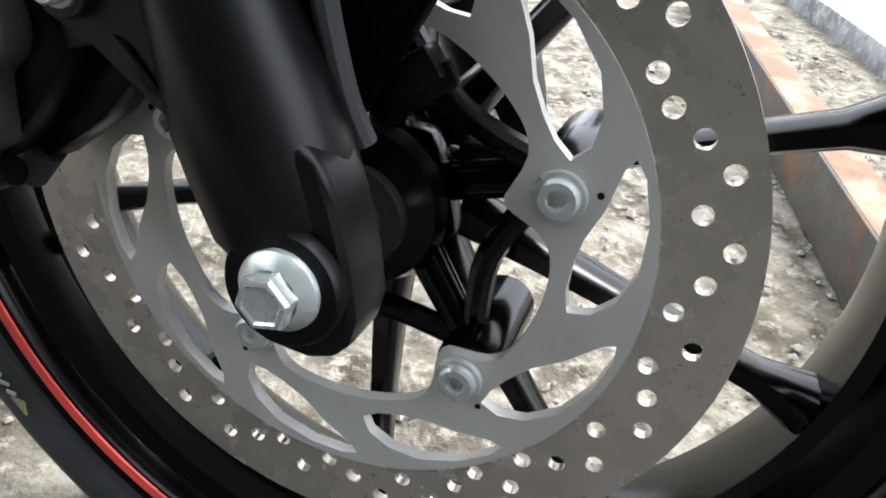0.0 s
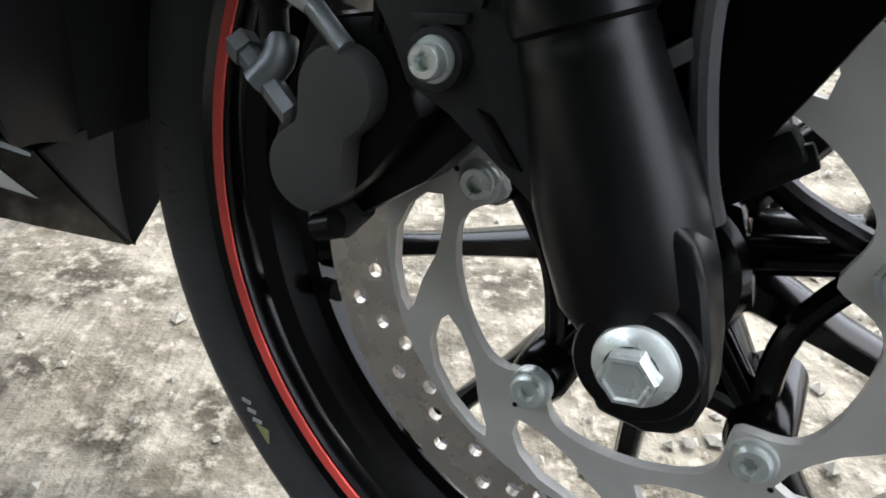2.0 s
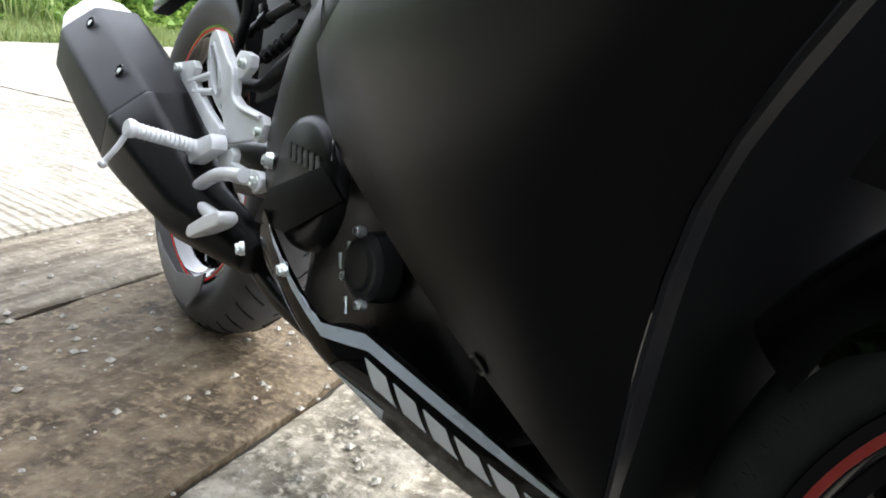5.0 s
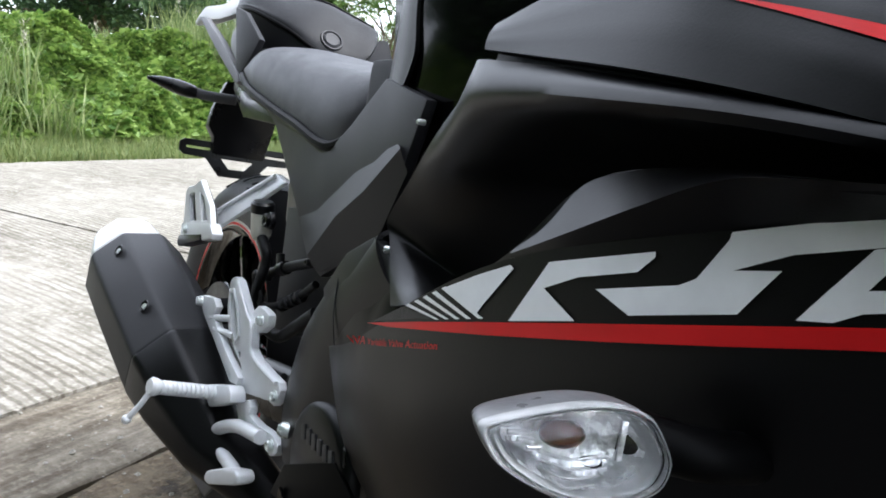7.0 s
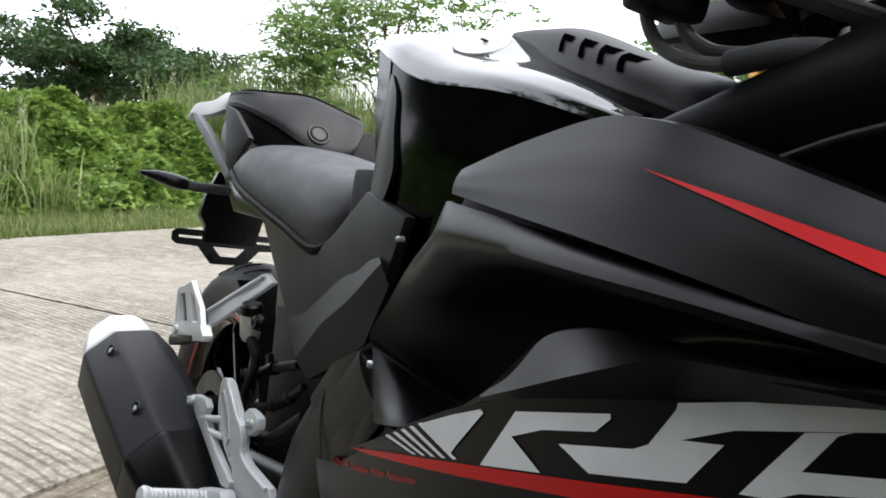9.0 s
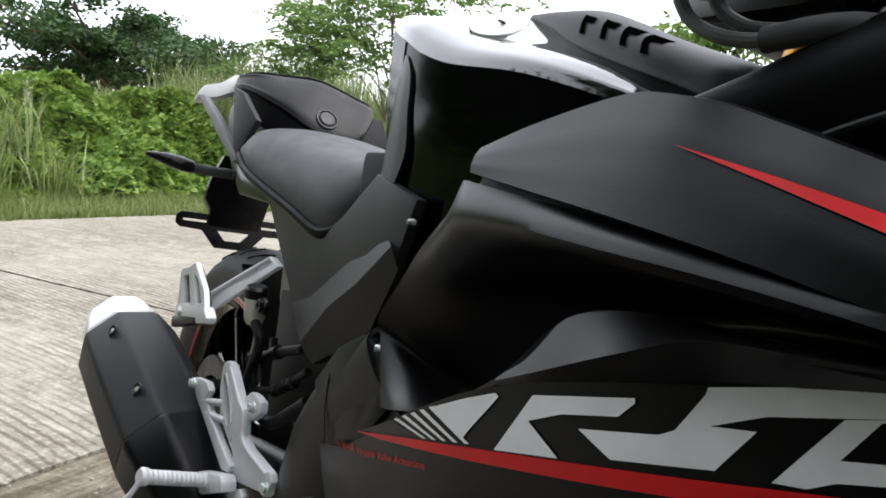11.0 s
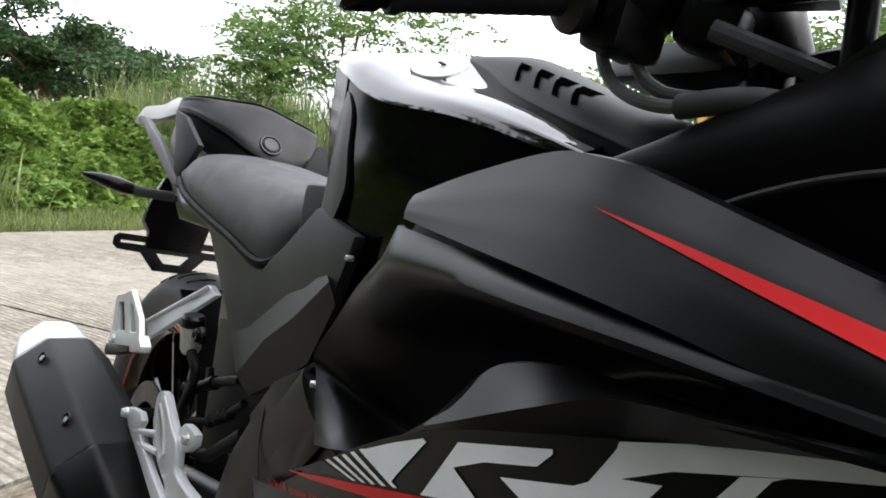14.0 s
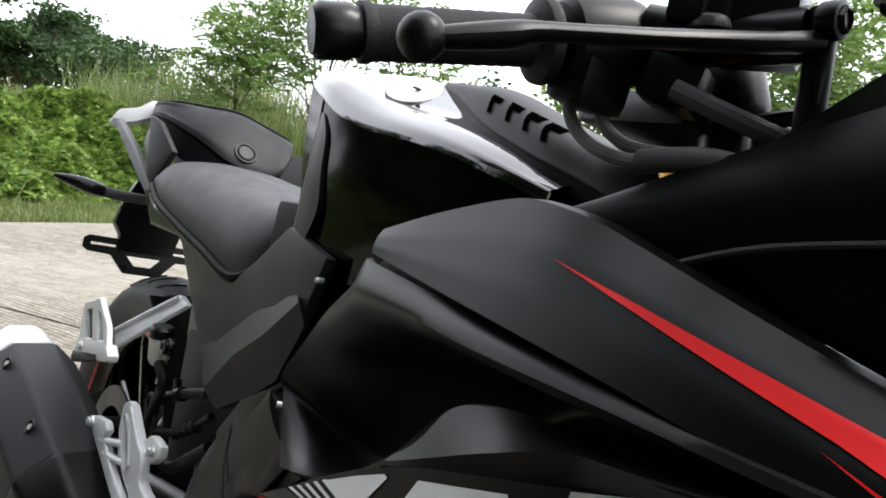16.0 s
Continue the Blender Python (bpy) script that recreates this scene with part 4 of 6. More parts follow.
lettering("Variable Valve Actuation", .0066, .094, (-.466, .3045), .276, low_skin, RED, right, "small red words Variable Valve Actuation")
decal("red_slash", [(-0.2460, 0.5122), (-0.1948, 0.5005), (-0.1466, 0.4885), (-0.0600, 0.4660), (-0.0600, 0.4520), (-0.1180, 0.4735), (-0.1664, 0.4885), (-0.2025, 0.4996)], up_skin, RED, right, "tapering red slash", cuts=6)
decal("red_slash", [(-0.1220, 0.4705), (-0.0600, 0.4465), (-0.0600, 0.4425)], up_skin, RED, right)

# inner cowl, windscreen base and nose in front of the bars
cowl = empty("front_cowl", bike)
for s in (1, -1):
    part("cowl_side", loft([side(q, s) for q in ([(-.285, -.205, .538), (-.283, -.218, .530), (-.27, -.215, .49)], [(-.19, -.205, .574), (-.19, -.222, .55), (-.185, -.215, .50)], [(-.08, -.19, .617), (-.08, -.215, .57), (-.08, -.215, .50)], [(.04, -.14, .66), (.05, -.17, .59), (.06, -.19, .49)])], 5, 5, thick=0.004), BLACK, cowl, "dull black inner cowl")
    part("cowl_rib", tube(side([(-.215, -.224, .515), (-.165, -.2235, .532), (-.08, -.2195, .545)], s), 0.0016, 8), MATT_GREY, cowl)
    part("nose_side", loft([side(q, s) for q in ([(-.04, -.215, .505), (-.04, -.243, .47), (-.1, -.236, .38), (-.17, -.19, .25)], [(.08, -.15, .52), (.09, -.17, .44), (.04, -.17, .33), (-.05, -.14, .23)], [(.15, -.045, .50), (.17, -.045, .42), (.12, -.045, .33), (.02, -.045, .25)])], 5, 5, thick=0.004), MATT, cowl)
part("dash_cover", loft([[(-.17, .10, .575), (-.17, -.045, .60), (-.17, -.19, .575)], [(-.08, .085, .61), (-.08, -.045, .63), (-.08, -.175, .61)], [(.04, .04, .65), (.05, -.045, .655), (.04, -.13, .65)]], 5, 5, thick=0.004), MATT, cowl)
SMOKE = material("smoked_screen", (0.02, 0.02, 0.02), 0.05, 0, 0.1, 5, trans=0.6)
part("windscreen", loft([[(-.19, .11, .574), (-.1, .06, .66), (-.02, -.045, .69), (-.1, -.15, .66), (-.19, -.2, .574)], [(.04, .04, .655), (.06, .0, .662), (.07, -.045, .665), (.06, -.09, .662), (.04, -.13, .655)]], 6, 5, thick=0.003), SMOKE, cowl, "low smoked windscreen")

# belly pan
BELLY = [[(-.317, -.081, -.014), (-.321, -.055, -.050), (-.325, -.023, -.091)],
         [(-.400, -.128, .022), (-.410, -.108, -.025), (-.420, -.070, -.075)],
         [(-.500, -.172, .056), (-.505, -.158, .010), (-.510, -.122, -.040)],
         [(-.548, -.185, .047), (-.553, -.172, .010), (-.558, -.143, -.018)],
         [(-.600, -.196, .075), (-.602, -.185, .035), (-.608, -.165, .010)],
         [(-.645, -.206, .115), (-.662, -.198, .085), (-.668, -.185, .055)]]
pan = empty("belly_pan", bike)
for s in (1, -1):
    pan_side = part("pan_side", loft([side(q, s, -.02) for q in BELLY], 6, 5, thick=0.003), DULL, pan, "glossy black belly pan side")
    if s > 0:
        pan_skin = skin(pan_side)
    part("pan_fin", slab(side([(-.572, -.190, .170), (-.536, -.186, .150), (-.607, -.197, .104), (-.668, -.2, .098), (-.655, -.196, .132)], s, -.02), 0.004, 0.001), BLACK, pan)
    part("pan_front", loft([side(q, s, -.02) for q in ([(-.317, -.079, -.014), (-.321, -.054, -.050), (-.325, -.023, -.091)], [(-.335, -.02, -.01), (-.335, -.02, -.05), (-.330, -.02, -.091)])], 4, 3, thick=0.003), MATT_GREY, pan)
    part("pan_floor", slab(side([(-.325, -.023, -.091), (-.42, -.07, -.075), (-.51, -.122, -.04), (-.608, -.165, .01), (-.66, -.02, .0), (-.42, -.02, -.08)], s, -.02), 0.003, 0), MATT, pan)
PALE = material("pale_blue_silver_film", (0.62, 0.69, 0.76), 0.3, 0.1, 0.06, 30)
decal("pan_stripe", [(-.319, -.0155), (-.40, .0205), (-.499, .0545), (-.548, .0455), (-.598, .0735), (-.634, .105), (-.626, .0885), (-.596, .0595), (-.549, .0325), (-.497, .0405), (-.40, .0065), (-.322, -.0190)], pan_skin, PALE, pan, "pale silver edge stripe", cuts=6)
decal("pan_patch", [(-.500, -.0150), (-.515, -.0330), (-.555, -.0120), (-.605, .0160), (-.645, .060), (-.625, .055), (-.598, .0300), (-.550, .0030)], pan_skin, PALE, pan)
for k in range(6):
    x = -.502 + 0.0262 * k
    z = .0335 - 0.0105 * k
    h = 0.026
    q = [(x, z), (x + .004, z + .001), (x + .0165, z - h * .62), (x + .0215, z - h * .62 - .002), (x + .0175, z - h - .003), (x + .006, z - h * .55)]
    decal("silver_bar", [(x + .001, z), (x + .0205, z - .0085), (x + .0245, z - .0085 - h), (x + .0045, z - h)], pan_skin, SILVER, pan, "plain silver lettering-sized bar", cuts=3)
bolt("pan_screw", (-.607, -.1975, .071), 0.005, pan, (-0.2, -0.95, -0.2), h=0.005)

# engine side seen through the gap
engine = empty("engine", bike)
part("crank_cover", lathe([(0, 0.006), (0.018, 0.006), (0.021, 0.003), (0.026, 0.003), (0.030, -0.002), (0.031, -0.02), (0, -0.02)], facing((-.552, -.152, .092)) @ pose(0, 0, 0, 0, 0, 0), 40), CAST, engine, "round grey cast engine cover")
for at in ((-.558, -.157, .121), (-.541, -.155, .062), (-.58, -.15, .075)):
    bolt("cover_bolt", at, 0.0042, engine, h=0.005)
part("crankcase", box((.3, .22, .28), (-.56, -.02, .12), (0, 0, 0), 0.03), SATIN, engine)
part("clutch_cover", lathe([(0, 0.012), (0.035, 0.012), (0.045, 0.006), (0.058, 0.0), (0.062, -0.02), (0, -0.02)], facing((-.665, -.168, .19)), 40), MATT, engine)
part("exhaust_pipe", tube([(-.42, -.02, .2), (-.40, -.05, .08), (-.45, -.07, -.01), (-.56, -.1, -.01), (-.7, -.13, -.0), (-.8, -.15, .04)], 0.018, 14), SATIN, engine)
for at in ((-.585, -.15, .105), (-.6, -.148, .09), (-.575, -.15, .058)):
    part("engine_stud", tube([at, (at[0] + .006, at[1], at[2] - .014)], 0.002, 8, 1, None, False), ZINC, engine)
part("case_guard", loft([[(-.735, -.150, .19), (-.700, -.155, .262), (-.66, -.16, .315), (-.60, -.165, .355), (-.575, -.168, .372)],
                        [(-.722, -.178, .18), (-.690, -.183, .25), (-.648, -.184, .302), (-.60, -.186, .340), (-.572, -.188, .362)],
                        [(-.688, -.186, .12), (-.655, -.190, .20), (-.622, -.191, .268), (-.575, -.192, .312), (-.545, -.192, .338)],
                        [(-.640, -.18, .13), (-.60, -.18, .18), (-.56, -.18, .25), (-.53, -.185, .29), (-.50, -.188, .315)]], 5, 5, thick=0.004), MATT, engine, "matt black plastic engine guard")
part("guard_seam", tube([(-.628, -.1875, .318), (-.617, -.1925, .285), (-.602, -.1935, .255)], 0.0006, 6), MATT_GREY, engine)
part("guard_infill", slab([(-.655, -.188, .300), (-.62, -.188, .340), (-.597, -.188, .352), (-.577, -.188, .362), (-.553, -.188, .356), (-.532, -.189, .338), (-.515, -.194, .318), (-.56, -.193, .270), (-.61, -.190, .250)], 0.012, 0.002, None, (0, -1, 0)), MATT, engine, "matt black side guard panel")
part("guard_skirt", slab([(-.70, -.187, .088), (-.655, -.19, .128), (-.592, -.19, .171), (-.575, -.185, .15), (-.60, -.18, .115)], 0.004, 0.001, None, (0, -1, 0.1)), BLACK, engine)
part("side_case", lathe([(0, .004), (.050, .004), (.056, .001), (.059, -.004), (.060, -.012), (0, -.012)], facing((-.612, -.188, .148)), 48), MATT, engine, "round black engine side case")
for k in range(6):
    part("cast_bar", box((.0078, .003, .014), (-.6384 + .0116 * k, -.1925, .1704 - .0002 * k), (0, -16, 0), 0.0006), CAST, engine, "plain raised bar")
bolt("guard_bolt", (-.686, -.189, .152), 0.0055, engine, (-0.5, -0.85, 0), True, h=0.007)

# frame covers beside the tank
for s in (1, -1):
    cov = empty("frame_cover", bike)
    o = [(-1.099, -.128, .497), (-1.05, -.132, .482), (-.90, -.140, .450), (-.785, -.144, .421), (-.725, -.150, .453), (-.645, -.163, .496), (-.556, -.172, .478), (-.580, -.170, .42), (-.625, -.158, .355), (-.70, -.150, .315), (-.752, -.146, .291), (-.790, -.145, .300), (-.861, -.140, .358), (-.975, -.132, .44)]
    part("side_cover", slab(side(o, s, -.03), 0.012, 0.004, None, (0, -s, 0)), MATT_GREY, cov, "matt dark grey angular side cover")
    # raised ridge: a lit upper slope over a dark undercut face
    upper = [(-.822, -.1475, .344), (-.773, -.150, .359), (-.655, -.153, .433), (-.600, -.166, .44)]
    crest = [(-.760, -.1600, .312), (-.697, -.1660, .362), (-.640, -.170, .394), (-.578, -.176, .436)]
    lower = [(-.752, -.1500, .296), (-.681, -.1540, .322), (-.621, -.158, .357), (-.574, -.168, .418)]
    rb = bmesh.new()
    rows = [[rb.verts.new(p) for p in side(q, s, -.03)] for q in (upper, crest, lower)]
    for q, w in zip(rows, rows[1:]):
        for k in range(3):
            rb.faces.new((q[k], q[k + 1], w[k + 1], w[k]))
    rb.faces.new((rows[0][0], rows[1][0], rows[2][0]))
    rb.faces.new((rows[0][3], rows[2][3], rows[1][3]))
    part("cover_ridge", bevelled(rb, 0.002, 2, 12), MATT_GREY, cov, "raised ridge with a sloping upper face", 20)
    bolt("cover_screw", side([(-.556, -.1745, .459)], s, -.03)[0], 0.0020, cov, (0, -s, 0), h=0.003)

# fuel tank
tank = empty("fuel_tank", bike)
C = -.075
TANK = [((-.655, .066, .47), (-.672, .073, .56), (-.683, .073, .636), (-.686, .05, .655), (-.688, 0, .666)),
        ((-.615, .078, .47), (-.632, .083, .55), (-.640, .083, .620), (-.645, .053, .646), (-.645, 0, .664)),
        ((-.59, .080, .46), (-.596, .087, .54), (-.600, .088, .604), (-.60, .049, .634), (-.60, 0, .658)),
        ((-.54, .080, .46), (-.545, .089, .53), (-.550, .090, .591), (-.55, .047, .620), (-.55, 0, .648)),
        ((-.46, .078, .46), (-.465, .088, .52), (-.470, .090, .580), (-.46, .047, .602), (-.46, 0, .624)),
        ((-.40, .072, .46), (-.405, .082, .51), (-.410, .086, .567), (-.40, .047, .585), (-.40, 0, .602)),
        ((-.35, .060, .46), (-.35, .070, .50), (-.350, .075, .550), (-.35, .04, .565), (-.35, 0, .572))]
tops = []
for b0, b1, sh, tp, ce in TANK:
    h = ((sh[0], sh[1] + .0005, sh[2] - .003), (sh[0], sh[1] - .0012, sh[2] + .0045), (sh[0] * .8 + tp[0] * .2, sh[1] * .84 + tp[1] * .16, sh[2] * .55 + tp[2] * .45), (sh[0] * .5 + tp[0] * .5, sh[1] * .5 + tp[1] * .5, sh[2] * .22 + tp[2] * .78), tp, (ce[0], tp[1] * .5, tp[2] + (ce[2] - tp[2]) * .55), ce)
    tops.append([(x, C - w, z) for x, w, z in h] + [(x, C + w, z) for x, w, z in h[-2::-1]])
shell = part("tank_shell", loft(tops, 4, 6, thick=0.003), GLOSS, tank, "gloss black painted fuel tank top")
for s in (1, -1):
    # sides and rear corners take the dimmed gloss, so bright reflections stay weak
    part("tank_side", loft([[(x, C - s * w, z) for x, w, z in (b0, b1, (sh[0], sh[1] - .0005, sh[2] - .0025))] for b0, b1, sh, tp, ce in TANK], 5, 6, thick=0.003), DULL, tank, "dark glossy recessed tank side")
    part("tank_corner", loft([[(x, C - s * (w + .0012), z) for x, w, z in (b0, b1, (sh[0], sh[1] - .0005, sh[2] - .0025))] for b0, b1, sh, tp, ce in TANK[:2]], 5, 6, thick=0.002), DULL, tank, "dark rear corner of the tank")
    # rubbery pad at the rear edge, over the knee recess
    pd = [[(-.651, .078, .604), (-.640, .0825, .604), (-.632, .0850, .603), (-.626, .0865, .600)], [(-.659, .074, .578), (-.642, .0835, .579), (-.625, .0880, .580), (-.611, .0895, .581)], [(-.665, .070, .547), (-.645, .0825, .548), (-.625, .0880, .549), (-.606, .0900, .550)], [(-.672, .067, .517), (-.648, .0815, .516), (-.622, .0875, .517), (-.600, .0895, .517)], [(-.680, .064, .485), (-.652, .0805, .482), (-.628, .0870, .484), (-.610, .0890, .490)]]
    part("tank_pad", loft([[(x, C - s * w, z) for x, w, z in q] for q in pd], 5, 5, thick=0.004), MATT, tank, "dark rubbery leaf-shaped tank edge pad")
part("tank_back", loft([[(-.684, C - .073, .636), (-.672, C - .073, .56), (-.655, C - .067, .47)], [(-.692, C, .663), (-.680, C, .56), (-.66, C, .47)], [(-.684, C + .073, .636), (-.672, C + .073, .56), (-.655, C + .067, .47)]], 4, 4, thick=0.003), DULL, tank)
shell_skin = skin(shell)
hit = shell_skin.ray_cast(Vector((-.572, -.108, .8)), Vector((0, 0, -1)))
m = facing(hit[0] + Vector((0, 0, .0012)), (hit[1] if hit[1].z > 0 else -hit[1]) + Vector((.10, 0, 0)))
# filler rim in near black, the crescent of shade below the cap coloured in
part("shaded_filler_rim", lathe([(0.0250, -0.004), (0.0264, -0.002), (0.0264, 0.0006), (0.0256, 0.0010), (0.0250, 0.0006)], m, 48), BLACK, tank)
part("filler_cap", lathe([(0.0250, 0.0008), (0.0257, 0.0016), (0.0250, 0.0028), (0.0180, 0.0031), (0.0172, 0.0026), (0.0, 0.0028)], m, 48), ALU, tank, "silver round filler cap")
part("cap_flap", box((.004, .014, .0014), tuple(m @ Vector((.004, 0, .0032))), (0, 0, 20), 0.0004), SATIN, tank)
COVER = [[(-.562, -.084, .650), (-.564, -.078, .6535), (-.564, -.066, .6535), (-.562, -.058, .650)],
         [(-.509, -.105, .632), (-.512, -.095, .6445), (-.512, -.060, .6485), (-.510, -.025, .635)],
         [(-.452, -.125, .607), (-.455, -.111, .631), (-.460, -.070, .638), (-.460, -.015, .612)],
         [(-.385, -.135, .583), (-.385, -.122, .604), (-.390, -.065, .611), (-.390, -.010, .590)],
         [(-.350, -.130, .571), (-.345, -.115, .588), (-.340, -.060, .595), (-.340, -.010, .575)],
         [(-.310, -.122, .556), (-.306, -.108, .570), (-.300, -.060, .578), (-.300, -.010, .560)]]
COVER = [[(q[0][0], q[0][1] + .001, q[0][2] - .014), (q[0][0], q[0][1] - .0005, q[0][2] - .005), *q] for q in COVER]
top = part("tank_cover", loft(COVER, 5, 6, thick=0.004), MATT_GREY, tank, "matt grey tank cover with four slots")
cover_skin = skin(top)
# no openings: each slot's inner shade is painted on as a black film
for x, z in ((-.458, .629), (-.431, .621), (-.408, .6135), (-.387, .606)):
    decal("slot", [(x - .002, z + .001), (x + .0155, z - .005), (x + .0145, z - .0092), (x + .0065, z - .0070), (x + .0105, z - .0170), (x + .0045, z - .0160)], cover_skin, SLOT_SHADE, tank, "black film painted as an angular slot", 0.001, 3)


# ---- turn signal on the fairing ----
LENS = material("clear_signal_lens", (0.97, 0.98, 0.98), 0.04, 0, 0.0, 40, 0.0, 300, 0.02, trans=1.0, ior=1.3)
MILKY = material("milky_lens_edge", (0.5, 0.51, 0.52), 0.15, 0, 0.2, 60, 0.2, 120, trans=0.5)
AMBER = material("amber_bulb", (0.05, 0.010, 0.005), 0.25, 0, 0.2, 60)
HOUSING = material("grey_signal_housing", (0.10, 0.10, 0.105), 0.35, 0, 0.1, 40, 0.1, 300)
REFLECT = material("signal_reflector", (0.66, 0.67, 0.69), 0.24, 0.6, 0.5, 150, 0.9, 160)
SIG = [(.0325, .0031), (.0288, .0058), (.0185, .0090), (.0080, .0116), (-.0040, .0133), (-.0150, .0130), (-.0240, .0101), (-.0298, .0036), (-.0337, -.0039), (-.0322, -.0115), (-.0268, -.0158), (-.0154, -.0197), (-.0034, -.0191), (.0108, -.0152), (.0240, -.0082), (.0295, -.0025)]
SIG_AT, SIG_OUT, SIG_FACE = Vector((-.2031, -.3164, .3532)), Vector((-.3256, -.9455, 0)), Vector((.9455, -.3256, 0))


def signal_point(s, h, d):
    return SIG_AT + SIG_OUT * s + Vector((0, 0, h)) + SIG_FACE * d


def signal_ring(scale, d):
    """The outline of the lens, shrunk about its middle, d metres ahead of its rim."""
    return [tuple(signal_point(-.002 + (s + .002) * scale, -.0025 + (h + .0025) * scale, d)) for s, h in SIG]


part("signal_lens", loft([signal_ring(1.0, -.001), signal_ring(0.99, .0022), signal_ring(0.93, .0050), signal_ring(0.6, .0075), signal_ring(0.12, .0082)], 3, 4, True, None, 0.0012), LENS, right, "clear faceted turn signal lens").visible_shadow = False
part("lens_edge", loft([signal_ring(1.004, -.0015), signal_ring(1.010, .0010), signal_ring(0.985, .0028), signal_ring(0.95, .0030), signal_ring(0.93, .0016)], 3, 3, True), MILKY, right, "milky rim of the lens")
part("lens_step", loft([signal_ring(0.90, .0010), signal_ring(0.87, .0022), signal_ring(0.84, .0004), signal_ring(0.80, -.003)], 3, 3, True), MILKY, right, "bright inner step of the lens")
part("signal_body", loft([signal_ring(0.25, -.0260), signal_ring(0.70, -.0230), signal_ring(0.93, -.0140), signal_ring(1.0, -.0045), signal_ring(1.0, -.0012)], 3, 4, True), HOUSING, right, "grey turn signal housing")
part("signal_reflector", loft([signal_ring(0.95, -.001), signal_ring(0.84, -.004), signal_ring(0.66, -.012), signal_ring(0.1, -.0135)], 3, 4, True), REFLECT, right, "faceted chrome reflector")
part("reflector_post", box((.0012, .0022, .013), tuple(signal_point(-.0165, .0010, -.0015)), (0, 0, -19), 0.0004), REFLECT, right)
for k in range(4):
    part("lens_rib", tube([tuple(signal_point(-.013 + .0011 * k, -.004 - .0032 * k, -.001)), tuple(signal_point(.001, -.005 - .0031 * k, .001)), tuple(signal_point(.012 - .002 * k, -.0035 - .0028 * k, -.001))], 0.0005, 6, 3), MILKY, right)
for k in range(4):
    part("reflector_step", box((.0014, .0075 - .001 * k, .0014), tuple(signal_point(.0225 - .0030 * k, .0040 - .0022 * k, -.0008)), (0, 25, -19), 0.0003), REFLECT, right)
part("signal_bulb", ball(0.0050, tuple(signal_point(.0015, .0000, -.007)), (1.0, 1.6, .95), None, (0, 0, -19)), AMBER, right)
part("signal_stem", tube([tuple(signal_point(-.026, -.002, -.0190)), (-.1935, -.2680, .3495), (-.1900, -.2400, .3470)], 0.0092, 20, 4), BLACK, right, "black rubber signal stalk")
# ---- handlebar ----
GRIP = material("black_grip_rubber", (0.012, 0.012, 0.013), 0.6, 0, 0.15, 30, 0.2, 500, 0.06, spec=0.25)
bar = empty("handlebar", bike)
g0, g1 = Vector((-.3255, -.3391, .5887)), Vector((-.290, -.2371, .6155))
gd = (g1 - g0).normalized()
gm = Matrix.Translation(g0) @ gd.to_track_quat("Z", "Y").to_matrix().to_4x4()
gl = (g1 - g0).length
part("bar_end", lathe([(0, -0.004), (0.0105, -0.004), (0.0125, -0.001), (0.0128, 0.012), (0.0115, 0.014), (0.0115, 0.018)], gm, 32), SATIN, bar)
part("grip", lathe([(0.0115, 0.017), (0.0138, 0.0175), (0.0140, 0.021), (0.0128, 0.0235)] + [(0.0128 - .0004 * (k % 2), 0.024 + (gl - 0.034) * k / 24) for k in range(25)] + [(0.0150, gl - 0.009), (0.0205, gl - 0.006), (0.0212, gl - 0.003), (0.0205, gl), (0.012, gl + 0.002)], gm, 32), GRIP, bar, "black ribbed rubber grip")
part("bar_tube", tube([tuple(g1), tuple(g1 + gd * 0.13)], 0.0105, 16, 1, None, False), SATIN, bar)
sw = bmesh.new()
c = g1 + gd * 0.028
lathe([(0, -0.022), (0.019, -0.022), (0.0225, -0.019), (0.0238, -0.012), (0.0238, 0.012), (0.022, 0.019), (0.019, 0.022), (0, 0.022)], Matrix.Translation(c) @ gd.to_track_quat("Z", "Y").to_matrix().to_4x4(), 24, sw)
box((.026, .036, .040), tuple(c + Vector((.004, -.002, -.014))), (0, 8, 0), 0.006, sw)
part("switch_housing", sw, MATT, bar, "black plastic switch housing")
part("kill_switch", box((.012, .011, .007), tuple(c + Vector((-.002, -.003, .0245))), (10, 0, 0), 0.0015), material("dull_red_plastic", (0.16, 0.03, 0.03), 0.5), bar, "dull red engine stop switch")
ball_at, piv = Vector((-.2285, -.3532, .5727)), Vector((-.184, -.187, .6240))
lev = smooth_line([tuple(ball_at), (-.2259, -.3459, .5749), (-.2190, -.3259, .5820), (-.2157, -.3160, .5862), (-.2092, -.2942, .5922), (-.2027, -.2704, .5985), (-.1961, -.2441, .6061), (-.1896, -.2147, .6148), tuple(piv)], 5)
lv = bmesh.new()
rings = []
for k, p in enumerate(lev):
    f = k / (len(lev) - 1)
    r = .0034 + .0015 * math.exp(-((f - .24) / .12) ** 2) + .0026 * max(0, f - .45)
    d = (lev[min(k + 1, len(lev) - 1)] - lev[max(k - 1, 0)]).normalized()
    out = d.cross(Vector((0, 0, 1))).normalized()
    rings.append([lv.verts.new(p + out * (1.5 * r * math.cos(a)) + d.cross(out) * (r * math.sin(a))) for a in [2 * math.pi * j / 14 for j in range(14)]])
for q, w in zip(rings, rings[1:]):
    for j in range(14):
        lv.faces.new((q[j], q[(j + 1) % 14], w[(j + 1) % 14], w[j]))
lv.faces.new(rings[-1])
ball(0.0084, ball_at, (1, 1, 1), lv)
part("brake_lever", lv, MATT, bar, "black ball-ended brake lever")
